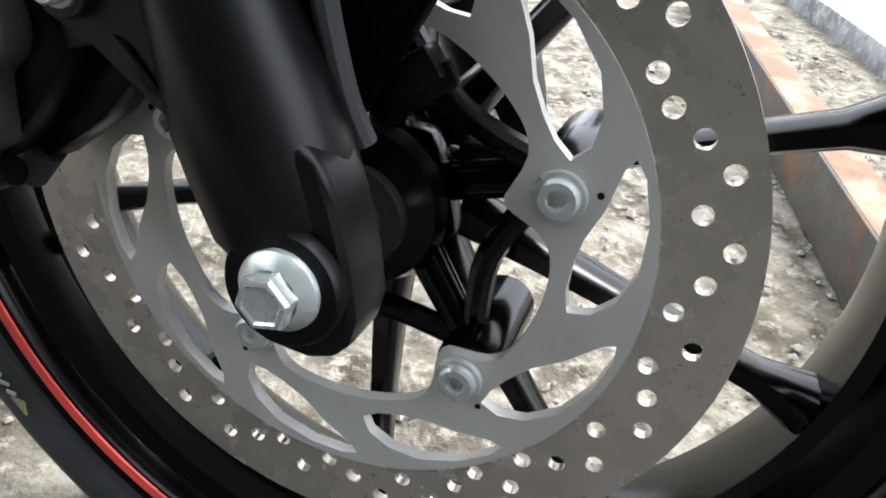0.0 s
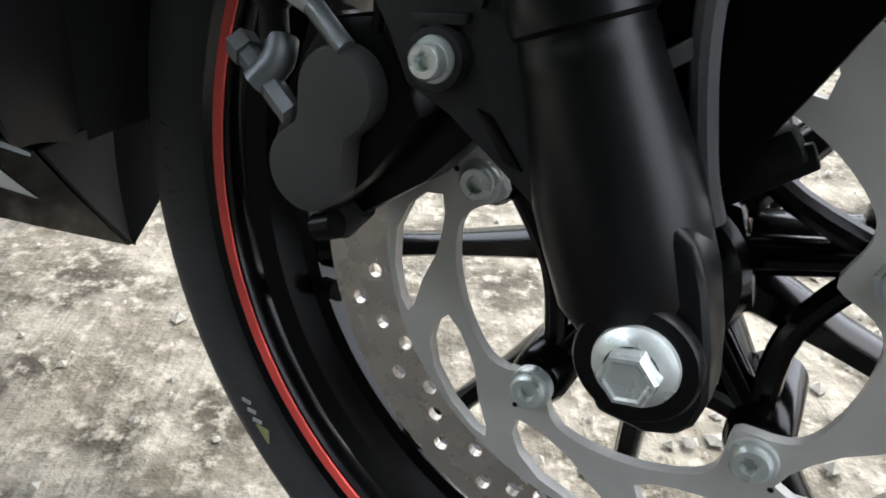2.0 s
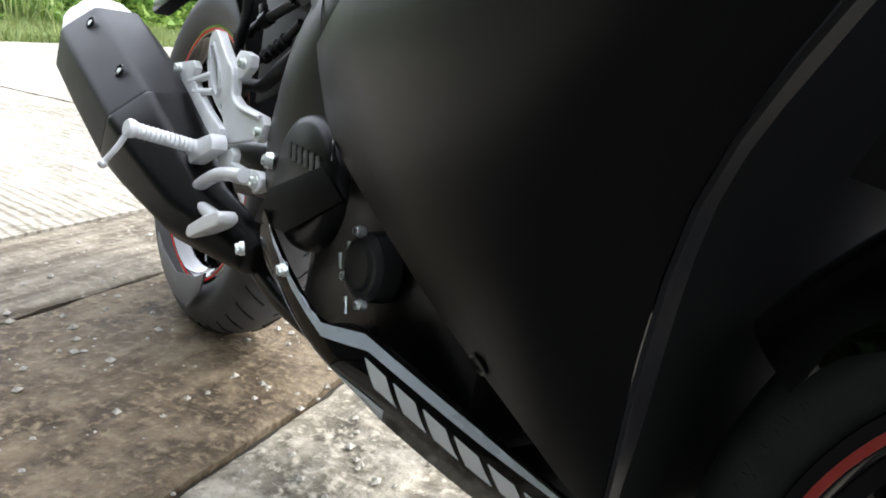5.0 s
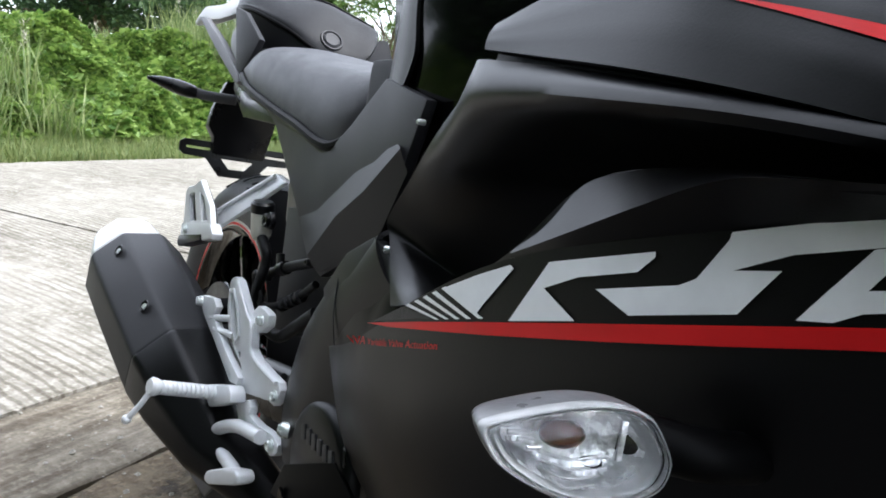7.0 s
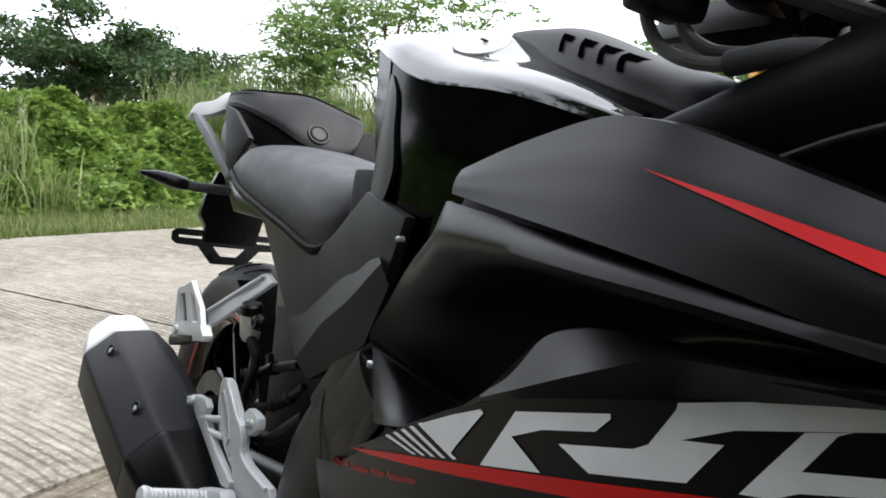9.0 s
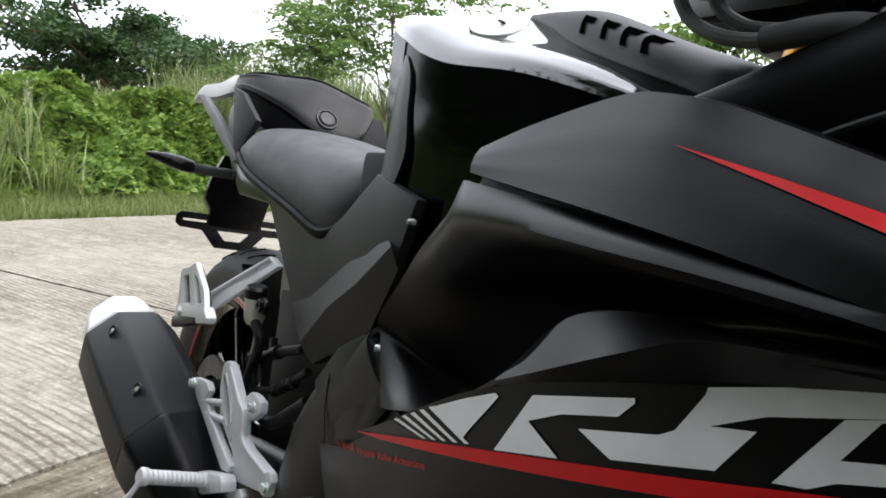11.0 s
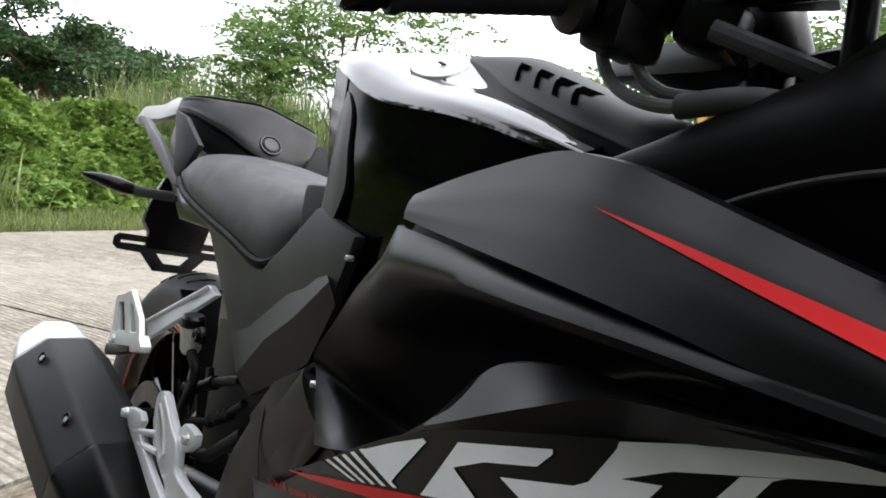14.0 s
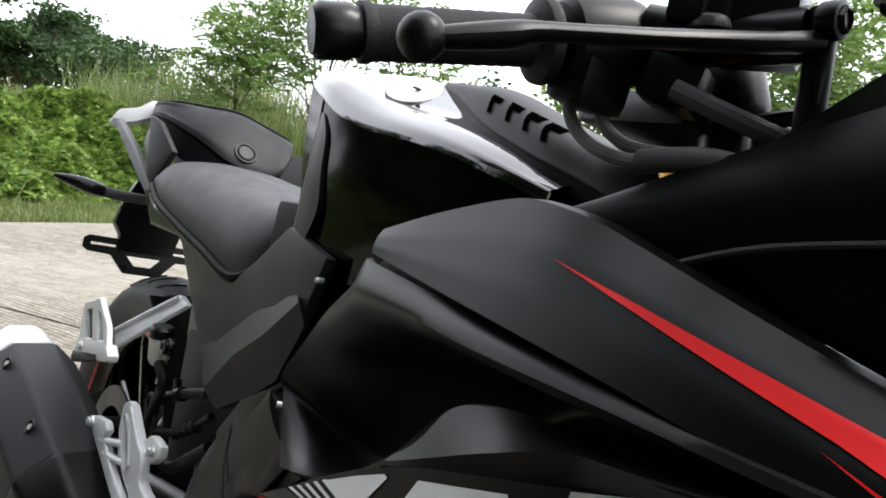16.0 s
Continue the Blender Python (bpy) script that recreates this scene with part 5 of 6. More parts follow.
part("throttle_drum", box((.030, .028, .024), (-.245, -.190, .606), (0, 15, 20), 0.006), SATIN, bar)
mc = tube([(-.262, -.20, .632), (-.232, -.187, .629), (-.19, -.18, .63)], 0.0125, 16)
box((.05, .02, .012), (-.215, -.19, .624), (0, 0, 22), 0.003, mc)
part("master_cylinder", mc, SATIN, bar)
rs = box((.036, .036, .038), (-.216, -.176, .640), (0, 0, 20), 0.003)
box((.039, .039, .005), (-.216, -.176, .6615), (0, 0, 20), 0.002, rs)
part("fluid_reservoir", rs, SATIN, bar, "square black brake fluid reservoir")
lb = box((.017, .012, .030), (-.2245, -.2045, .6390), (0, 0, 20), 0.0025)
part("reservoir_neck", lb, SATIN, bar)
part("lever_block", box((.017, .012, .015), (-.2300, -.2140, .6345), (0, 0, 20), 0.003), SATIN, bar)
part("clamp_washer", lathe([(0, .003), (.006, .003), (.0085, .0015), (.0095, -.001), (.0095, -.003), (0, -.003)], facing((-.222, -.2075, .6290), (0, -.15, 1)), 24), CAST, bar)
part("sight_glass", lathe([(0, 0.001), (0.0045, 0.0005), (0.006, 0.0), (0.006, -0.002)], facing((-.1995, -.1835, .6445), (0.9, -0.4, 0)), 24), SATIN, bar)
bolt("clamp_bolt", (-.232, -.199, .640), 0.0055, bar, (0, -0.1, 1), True, SATIN, h=0.006)
bolt("pivot_bolt", (-.178, -.186, .633), 0.006, bar, (1, 0, 0), True, SATIN, h=0.006)
part("pivot_post", tube([(-.184, -.182, .64), (-.183, -.181, .615), (-.183, -.178, .585)], 0.0065, 12), SATIN, bar)
part("clip_clamp", lathe([(0, -0.02), (0.016, -0.02), (0.018, -0.016), (0.018, 0.016), (0.016, 0.02), (0, 0.02)], facing((-.243, -.145, .617), (-0.35, 0, 0.94)), 24), SATIN, bar)
part("fork_top", tube([(-.236, -.145, .56), (-.248, -.145, .65)], 0.0135, 18, 1, None, False), SATIN, bar)
CABLE = material("grey_cable_sheath", (0.12, 0.12, 0.12), 0.5, 0, 0.2, 60)
part("throttle_cable", tube([(-.288, -.215, .605), (-.290, -.213, .592), (-.284, -.21, .579), (-.270, -.208, .570), (-.250, -.206, .5655), (-.22, -.20, .566), (-.16, -.15, .55)], 0.0034, 10), CABLE, bar, "grey throttle cable")
part("throttle_cable", tube([(-.279, -.205, .606), (-.276, -.203, .588), (-.265, -.2, .577), (-.248, -.198, .572), (-.2, -.19, .57)], 0.0034, 10), CABLE, bar)
part("cable_sleeve", tube([(-.245, -.205, .5655), (-.2, -.2, .5665), (-.15, -.15, .55)], 0.0058, 12), RUBBER, bar)
part("wiring", tube([(-.235, -.205, .60), (-.205, -.19, .588), (-.17, -.16, .575)], 0.005, 10), RUBBER, bar)
part("top_yoke", slab([(-.34, -.15, .62), (-.25, -.17, .612), (-.2, -.1, .60), (-.2, .06, .60), (-.25, .12, .612), (-.34, .08, .62)], 0.02, 0.006, None, (0.1, 0, 1)), SATIN, bar)
part("ignition_cowl", ball(0.034, (-.300, -.07, .618), (1.1, .9, .75)), MATT, bar)
part("dash_bar", tube([(-.245, -.15, .5945), (-.2, -.15, .602), (-.15, -.145, .603)], 0.0045, 10), SATIN, bar)
part("fork_cap", lathe([(0, .008), (.009, .008), (.0105, .005), (.0105, -.01), (0, -.01)], facing((-.250, -.163, .567), (-.35, 0, .94)), 20), material("gold_anodised", (0.75, 0.38, 0.04), 0.35, 0.4), bar, "gold anodised fork cap")
# left half, mostly hidden behind the tank
part("left_grip", tube([(-.330, .254, .5925), (-.292, .138, .6265)], 0.0135, 20, 1, None, False), RUBBER, bar)
part("left_bar", tube([(-.292, .138, .6265), (-.25, .02, .62)], 0.0105, 16, 1, None, False), SATIN, bar)
mir = empty("mirror", bike)
SMOKED_RIM = material("grey_mirror_rim", (0.22, 0.23, 0.23), 0.4, 0, 0.1, 30)
glass = [(x, -.224 + .42 * (z - .63), z - .004) for x, z in ((-.144, .6315), (-.148, .665), (-.150, .70), (-.135, .715), (-.06, .715), (-.05, .68), (-.062, .640), (-.10, .630), (-.135, .6285))]
part("mirror_glass", slab([(x, y - .004, z + .003) for x, y, z in glass], 0.003, 0.0006, None, (0, -.92, .39)), CHROME, mir, "mirror glass reflecting the pale sky")
mc = Vector((-.10, -.188, .662))
part("mirror_rim", slab([tuple(mc + (Vector(p) - mc) * 1.09 + Vector((0, .002, 0))) for p in glass], 0.006, 0.002, None, (0, -.92, .39)), SMOKED_RIM, mir, "thin grey rim round the mirror")
part("mirror_housing", loft([[tuple(mc + (Vector(p) - mc) * f + Vector((0, d, -e))) for p in glass] for f, d, e in ((1.05, .003, .0), (1.06, .010, .002), (.9, .03, .004), (.5, .045, .004))], 3, 4, True, cap=True), SATIN, mir, "black mirror housing")
part("mirror_arm", tube([(-.10, -.19, .65), (-.08, -.16, .625), (-.05, -.14, .60)], 0.006, 12), SATIN, mir)

# ---- seats and tail ----
seat = empty("rider_seat", bike)
S = [(-.700, -.045, .062, .485, .528), (-.735, -.038, .092, .452, .524), (-.785, -.03, .112, .428, .522), (-.88, -.028, .114, .446, .530), (-.99, -.025, .115, .467, .547), (-1.07, -.022, .114, .484, .556), (-1.12, -.02, .108, .497, .553), (-1.165, -.02, .098, .508, .535)]
part("cushion", loft([[(x, c - w, b), (x, c - w * 1.0, b + (t - b) * .38), (x, c - w * .84, b + (t - b) * .82), (x, c - w * .4, t), (x, c, t + .002), (x, c + w * .4, t), (x, c + w * .84, b + (t - b) * .82), (x, c + w, b + (t - b) * .38), (x, c + w, b)] for x, c, w, b, t in S], 4, 5, thick=0.004), SEAT, seat, "padded black vinyl rider seat")
# black tube that draws the shaded gap between seat and side cover
part("seat_gap_line", tube([(x, c - w - .001, b - .001) for x, c, w, b, t in S], 0.0060, 8), BLACK, seat)
part("seat_base", loft([[(x, c - w * .98, b + .004), (x, c - w * .93, b - .014), (x, c, b - .02), (x, c + w * .93, b - .014), (x, c + w * .98, b + .004)] for x, c, w, b, t in S], 4, 4, thick=0.003), SATIN, seat)
pil = empty("pillion_seat", bike)
RIMS = [((-1.43, -.050, .622), (-1.43, -.048, .645)), ((-1.30, -.096, .620), (-1.315, -.088, .642)), ((-1.235, -.094, .613), (-1.255, -.082, .645)), ((-1.165, -.062, .588), (-1.225, -.042, .6475)), ((-1.130, -.026, .564), (-1.20, .002, .649)), ((-1.120, .028, .555), (-1.19, .050, .638)), ((-1.130, .062, .567), (-1.18, .090, .625)), ((-1.25, .085, .60), (-1.26, .082, .638)), ((-1.43, .045, .622), (-1.43, .043, .645))]
PC = Vector((-1.32, -.002, .649))
rows = []
for lo, hi in RIMS:
    lo, hi = Vector(lo), Vector(hi)
    out = (lo + hi) * .5 - PC
    out = Vector((out.x, out.y, 0)).normalized()
    full = .002 if lo.y < -.08 else .012
    rows.append([tuple(lo - out * .008 - Vector((0, 0, .045))), tuple(lo), tuple(lo + (hi - lo) * .33 + out * full), tuple(lo + (hi - lo) * .75 + out * full), tuple(hi), tuple(hi * .55 + PC * .45 + Vector((0, 0, .004))), tuple(PC)])
# darker copy of the seat vinyl, the steep cushion's shade in its colour
SHADED_VINYL = material("shaded_pillion_vinyl", (0.010, 0.010, 0.0115), 0.5, 0, 0.1, 30, 0.25, 900, 0.06, spec=0.3)
cush = part("cushion", loft(rows, 5, 5), SHADED_VINYL, pil, "raised black pillion cushion")
part("cushion_base", slab([(-1.43, -.045, .628), (-1.30, -.088, .628), (-1.235, -.086, .622), (-1.17, -.055, .60), (-1.14, .02, .575), (-1.15, .055, .58), (-1.25, .078, .61), (-1.43, .04, .628)], 0.012, 0.003, None, (0, 0, 1)), SATIN, pil)
hit = skin(cush).ray_cast(Vector((-.9, -.001, .5845)), Vector((-1, 0, 0)))
bt = facing(hit[0] if hit[0] else (-1.14, 0, .59), hit[1] if hit[0] else (1, 0, .3))
part("seat_button", lathe([(0, 0.003), (0.011, 0.003), (0.0135, 0.001), (0.014, -0.002), (0.0155, 0.002), (0.0175, 0.002), (0.019, -0.002)], bt, 32), SEAT, pil, "round seat button")
part("seat_cowl", slab([(-1.10, .062, .598), (-1.095, .075, .600), (-1.09, .092, .555), (-1.09, .04, .552)], 0.01, 0.002, None, (1, -.2, .2)), MATT_GREY, pil)
part("seat_cowl", slab([(-1.255, -.116, .616), (-1.215, -.112, .606), (-1.140, -.110, .562), (-1.170, -.116, .520), (-1.195, -.120, .502), (-1.215, -.119, .540)], 0.010, 0.003, None, (0.1, -1, 0.15)), MATT_GREY, pil, "dark grey side cowl of the seat")
part("cushion_seam", tube([hi for lo, hi in RIMS[1:8]], 0.0028, 8, 5), BLACK, pil)
part("cushion_seam", tube([lo for lo, hi in RIMS[1:8]], 0.0035, 8, 5), BLACK, pil)
RAIL = material("grey_painted_rail", (0.13, 0.13, 0.135), 0.45, 0.1, 0.1, 30)
tail = empty("tail_section", bike)
for s in (1, -1):
    part("tail_panel", loft([side(q, s, -.01) for q in ([(-1.09, -.108, .50), (-1.10, -.110, .49), (-1.09, -.102, .475)], [(-1.17, -.106, .545), (-1.18, -.114, .51), (-1.16, -.10, .475)], [(-1.235, -.088, .575), (-1.25, -.092, .54), (-1.22, -.088, .48)], [(-1.35, -.072, .61), (-1.38, -.076, .57), (-1.36, -.07, .51)], [(-1.46, -.04, .625), (-1.5, -.04, .595), (-1.46, -.035, .54)])], 5, 4, thick=0.004), MATT, tail)
    part("grab_rail", slab(side([(-1.405, -.131, .606), (-1.40, -.122, .626), (-1.38, -.098, .634), (-1.37, -.080, .652), (-1.35, -.060, .650), (-1.35, -.078, .622), (-1.37, -.105, .606), (-1.395, -.127, .600)], s, -.01), 0.026, 0.005, None, (0.9, 0, 0.4)), ALU, tail, "silver cast grab rail")
    leg = slab(side([(-1.404, -.130, .606), (-1.385, -.126, .606), (-1.300, -.121, .566), (-1.190, -.121, .512), (-1.172, -.122, .498), (-1.185, -.123, .494), (-1.300, -.125, .548)], s, -.01), 0.014, 0.002, None, (0.2, -s, 0.1))
    part("rail_leg", leg, RAIL, tail, "dark grey rail leg")
part("tail_underside", slab([(-1.0, -.1, .47), (-1.2, -.1, .475), (-1.46, -.04, .53), (-1.46, .03, .53), (-1.2, .08, .475), (-1.0, .08, .47)], 0.03, 0.006, None, (0, 0, 1)), SATIN, tail)
plate = empty("plate_holder", bike)
part("hanger", slab([(-1.44, -.055, .51), (-1.44, .06, .51), (-1.485, .055, .40), (-1.490, .05, .372), (-1.490, -.050, .372), (-1.481, -.055, .405), (-1.474, -.070, .425), (-1.462, -.068, .46)], 0.020, 0.0015, None, (1, 0, 0.2)), SATIN, plate)
hp = pierced([(-.104, .364), (-.113, .371), (-.113, .387), (-.104, .394), (.104, .394), (.113, .387), (.113, .371), (.104, .364), (.062, .362), (.034, .330), (-.034, .330), (-.062, .362)],
             [[(-.1, .377), (-.1, .3815), (-.055, .3815), (-.055, .377)], [(.055, .377), (.055, .3815), (.1, .3815), (.1, .377)], [(-.032, .364), (.032, .364), (.016, .346), (-.016, .346)], ring(.003, 8, (0, .38)), ring(.003, 8, (.035, .38))], 0, 0.003)
bmesh.ops.transform(hp, matrix=Matrix(((0, -1, 0, -1.493), (1, 0, 0, 0), (0, 0, 1, 0), (0, 0, 0, 1))), verts=hp.verts)
part("plate_bracket", hp, SATIN, plate, "empty black number plate bracket")
for s in (1, -1):
    part("signal_stalk", tube(side([(-1.41, -.045, .477), (-1.43, -.09, .476), (-1.435, -.115, .478)], s, 0), 0.0095, 12), RUBBER, plate)
    b = loft([[(x, (y if s > 0 else -y), z) for x, y, z in q] for q in ([(-1.435 + .012 * math.cos(t), -.112, .478 + .011 * math.sin(t)) for t in [k * math.pi / 4 for k in range(8)]], [(-1.44 + .018 * math.cos(t), -.135, .481 + .0135 * math.sin(t)) for t in [k * math.pi / 4 for k in range(8)]], [(-1.447 + .014 * math.cos(t), -.165, .486 + .010 * math.sin(t)) for t in [k * math.pi / 4 for k in range(8)]], [(-1.452 + .004 * math.cos(t), -.192, .489 + .003 * math.sin(t)) for t in [k * math.pi / 4 for k in range(8)]])], 3, 4, True, cap=True)
    part("rear_turn_signal", b, SATIN, plate, "slim black rear turn signal")

# ---- rear wheel ----
RC = Vector((-1.323, .019, .046))
rear = empty("rear_wheel", bike)
RM = Matrix.Translation(RC) @ AXLE_Y
prof = [(0.216, -0.05), (0.224, -0.056), (0.234, -0.064), (0.258, -0.069), (0.268, -0.0685), (0.284, -0.06), (0.299, -0.042), (0.307, -0.02), (0.309, 0)]
prof += [(r, -h) for r, h in prof[-2::-1]] + [(0.216, 0.04), (0.216, -0.04), (0.216, -0.05)]
part("tyre", lathe(prof, RM, 120), RUBBER, rear, "wide black rear tyre")
# tread grooves drawn as dark cords on the surface, nothing is cut in
for k in range(40):
    a = radians(9 * k)
    for s in (-1, 1):
        pts = []
        for f, (yy, rr) in enumerate(((0.015, 0.3085), (0.035, 0.3028), (0.052, 0.2925))):
            ang = a + s * 0.02 + f * 0.05
            pts.append((RC.x + rr * math.cos(ang), RC.y + s * yy, RC.z + rr * math.sin(ang)))
        part("tread_groove_cord", tube(pts, 0.0018, 5, 2), SATIN, rear, smooth=0)
part("rim", lathe([(0.226, 0.054), (0.224, 0.057), (0.217, 0.057), (0.212, 0.056), (0.208, 0.046), (0.196, 0.036), (0.190, 0.0), (0.196, -0.036), (0.212, -0.056), (0.226, -0.056), (0.2, 0), (0.226, 0.054)], RM, 120), GLOSS, rear, "gloss black rear rim")
part("rim_stripe", lathe([(0.2145, 0.0565), (0.2147, 0.0577), (0.2185, 0.0577), (0.2187, 0.0566)], RM, 120), RED, rear, "thin red rim tape")
# solid disc added so that the inside of the wheel stays dark
part("dark_backing_disc", lathe([(0, -0.035), (0.205, -0.035), (0.205, -0.045), (0, -0.045)], RM, 60), SATIN, rear, "solid dark disc added to close the far side of the wheel")
part("hub", lathe([(0, 0.07), (0.03, 0.07), (0.035, 0.06), (0.04, 0.0), (0.05, -0.06), (0, -0.06)], RM, 32), SATIN, rear)
for k in range(10):
    a = radians(36 * k + 9)
    part("spoke", tube([tuple(RC + Vector((r * math.cos(a), -.01, r * math.sin(a)))) for r in (.03, .2)], 0.010, 10, 1, None, False), GLOSS, rear)
part("brake_disc", lathe([(0.075, 0.072), (0.11, 0.072), (0.11, 0.068), (0.075, 0.068), (0.075, 0.072)], RM, 60), CAST, rear)
swing = empty("swingarm", bike)
for s in (1, -1):
    part("arm", loft([[(-.74, s * .075, .16), (-.74, s * .1, .15), (-.74, s * .1, .105), (-.74, s * .075, .095)], [(-1.0, s * .095, .125), (-1.0, s * .118, .12), (-1.0, s * .118, .065), (-1.0, s * .095, .06)], [(-1.345, s * .1, .072), (-1.345, s * .12, .07), (-1.345, s * .12, .025), (-1.345, s * .1, .022)]], 3, 4, True, cap=True), SATIN, swing)
SMOKED = material("dull_grey_plastic", (0.12, 0.12, 0.122), 0.5, 0, 0.15, 20)
part("rear_inner_fender", loft([[(RC.x + .324 * math.cos(radians(d)), y, RC.z + .324 * math.sin(radians(d))) for d in (2, 18, 34, 50, 64)] for y in (-.085, -.05, .05, .085)], 5, 4, thick=0.004), BLACK, swing, "black inner fender before the rear tyre")
gd_pts = [(.222, 232), (.236, 246), (.252, 268), (.262, 288), (.240, 304), (.222, 312), (.214, 300), (.212, 270), (.215, 245)]
part("tyre_guard", slab([(RC.x + r * math.cos(radians(d)), -.062, RC.z + r * math.sin(radians(d))) for r, d in gd_pts], 0.004, 0.001, None, (0, -1, 0)), SMOKED, swing, "grey plastic lower splash guard")
# middle of the bike, behind the covers
core = empty("frame", bike)
part("airbox", box((.30, .17, .16), (-.86, -.01, .40), (0, -8, 0), 0.02), SATIN, core)
# black box added to close the see-through gap and keep it dark
part("tank_gap_filler", box((.20, .05, .13), (-.630, -.112, .455), (0, 0, 0), 0.008), BLACK, core, "black box added to fill the dark gap under the tank")
part("main_frame", box((.42, .16, .20), (-.56, -.03, .38), (0, 12, 0), 0.02), SATIN, core)
part("swing_pivot", box((.12, .18, .22), (-.74, -.01, .2), (0, 0, 0), 0.02), CAST, core)
part("inner_guard", slab([(-.80, -.11, .36), (-.72, -.11, .34), (-.70, -.11, .18), (-.84, -.11, .16), (-.88, -.11, .26), (-.86, -.1, .34)], 0.01, 0.003, None, (0, -1, 0)), MATT, core)
part("rear_brake_line", tube([(-.862, -.172, .312), (-.845, -.170, .295), (-.858, -.166, .273), (-.890, -.158, .245), (-.902, -.156, .21), (-.91, -.15, .17)], 0.0060, 12), HOSE, core)
part("frame_plate", slab([(-.905, -.128, .345), (-.775, -.128, .365), (-.735, -.128, .270), (-.790, -.128, .215), (-.895, -.128, .185)], 0.006, 0.002, None, (0, -1, 0)), MATT_GREY, core, "dark grey frame plate behind the hoses")
part("cross_tube", tube([(-.905, -.148, .2580), (-.8237, -.147, .2871), (-.748, -.145, .3090)], 0.0058, 12), HOSE, core)
part("tube_clip", tube([(-.851, -.148, .2775), (-.836, -.148, .2830)], 0.0082, 12, 1, None, False), SATIN, core)
part("tube_clip", box((.008, .008, .016), (-.853, -.149, .288), (0, -18, 0), 0.0015), SATIN, core)
part("rear_hose", tube([(-.9089, -.150, .2377), (-.8905, -.152, .2290), (-.8725, -.152, .2283), (-.8253, -.150, .2419), (-.7897, -.148, .2604), (-.7577, -.146, .2817)], 0.0044, 12), HOSE, core)
for k in range(4):
    part("hose_boot", lathe([(0.0046, -.0035), (0.0074, -.0028), (0.0074, .0028), (0.0046, .0035)], facing((-.826 + .013 * k, -.150 + .0006 * k, .2415 + .0066 * k), (.86, .05, .5)), 16), HOSE, core)
part("switch_wire", tube([(-.925, -.150, .252), (-.905, -.156, .262), (-.888, -.156, .248), (-.878, -.154, .225), (-.885, -.150, .205)], 0.0030, 10), HOSE, core)
part("switch_wire", tube([(-.95, -.15, .2), (-.92, -.16, .21), (-.9, -.165, .19), (-.86, -.16, .17), (-.8, -.165, .16), (-.76, -.165, .18)], 0.0038, 10), HOSE, core)
part("lower_hose", tube([(-.885, -.150, .1950), (-.845, -.158, .2080), (-.800, -.160, .2120), (-.765, -.158, .2330), (-.735, -.152, .2560)], 0.0070, 12), HOSE, core)
for at, r in (((-.880, -.152, .262), .0042), ((-.868, -.152, .2145), .0048), ((-.772, -.150, .3020), .0040)):
    bolt("frame_bolt", at, r, core, h=0.005, mat=SATIN)
pot = empty("rear_brake_reservoir", bike)
POT = material("milky_plastic", (0.62, 0.6, 0.52), 0.4, 0, 0.08, 40)
part("pot", lathe([(0, -0.018), (0.009, -0.018), (0.0118, -0.012), (0.0128, 0.014), (0, 0.014)], pose(-.868, -.172, .326, 6, 6, 0), 24), POT, pot, "milky plastic fluid pot")
part("pot_cap", lathe([(0, 0.027), (0.011, 0.027), (0.0138, 0.024), (0.0138, 0.014), (0, 0.014)], pose(-.868, -.172, .326, 6, 6, 0), 24), SATIN, pot)
bolt("pot_bolt", (-.842, -.174, .334), 0.008, pot, mat=SATIN)

# ---- silencer ----
can = empty("silencer", bike)
CA, CD = Vector((-1.143, -.230, .186)), Vector((.92, .108, -.372)).normalized()
CE = Vector((0, -1, 0))
CE = (CE - CD * CE.dot(CD)).normalized()
CU = CE.cross(CD).normalized()
if CU.z < 0:
    CU = -CU


def can_ring(s, r, up=1.0, squash=1.0, n=8, off=(0, 0)):
    return [CA + CD * s + CE * ((math.cos(2 * math.pi * (k + .5) / n)) * r * squash + off[0]) + CU * ((math.sin(2 * math.pi * (k + .5) / n)) * r * up + off[1]) for k in range(n)]


def faceted(rings, bevel=0.006):
    b = bmesh.new()
    v = [[b.verts.new(p) for p in r] for r in rings]
    for q, w in zip(v, v[1:]):
        for k in range(len(q)):
            b.faces.new((q[k], q[(k + 1) % len(q)], w[(k + 1) % len(q)], w[k]))
    b.faces.new(v[0])
    b.faces.new(v[-1])
    bmesh.ops.recalc_face_normals(b, faces=b.faces)
    return bevelled(b, bevel, 3, 20)


part("can_shell", faceted([can_ring(-.045, .066), can_ring(-.035, .070), can_ring(.06, .071), can_ring(.185, .070)]), MATT_GREY, can, "matt black faceted silencer shell")
part("can_tip", faceted([can_ring(-.105, .044, off=(0, .008)), can_ring(-.085, .054, off=(0, .005)), can_ring(-.047, .065)], 0.005), ALU, can, "silver silencer end cap")
lowc = [can_ring(.18, .0715), can_ring(.24, .063), [Vector(p) + Vector((.02, .01, -.02)) for p in can_ring(.29, .044)], [Vector(p) + Vector((.10, .04, -.03)) for p in can_ring(.32, .026)]]
part("heat_guard", faceted(lowc, 0.008), MATT, can, "black silencer heat guard")
for at in ((-1.123, -.2705, .2375), (-1.004, -.2565, .1905)):
    part("can_screw", lathe([(0.0, -0.002), (0.0055, -0.002), (0.0075, 0.0015), (0.0085, 0.0)], facing(at, (0.15, -0.9, 0.4)), 20), SATIN, can)
    part("screw_head", lathe([(0, 0.001), (0.0038, 0.001), (0.0042, -0.001)], facing(at, (0.15, -0.9, 0.4)), 6), ZINC, can)
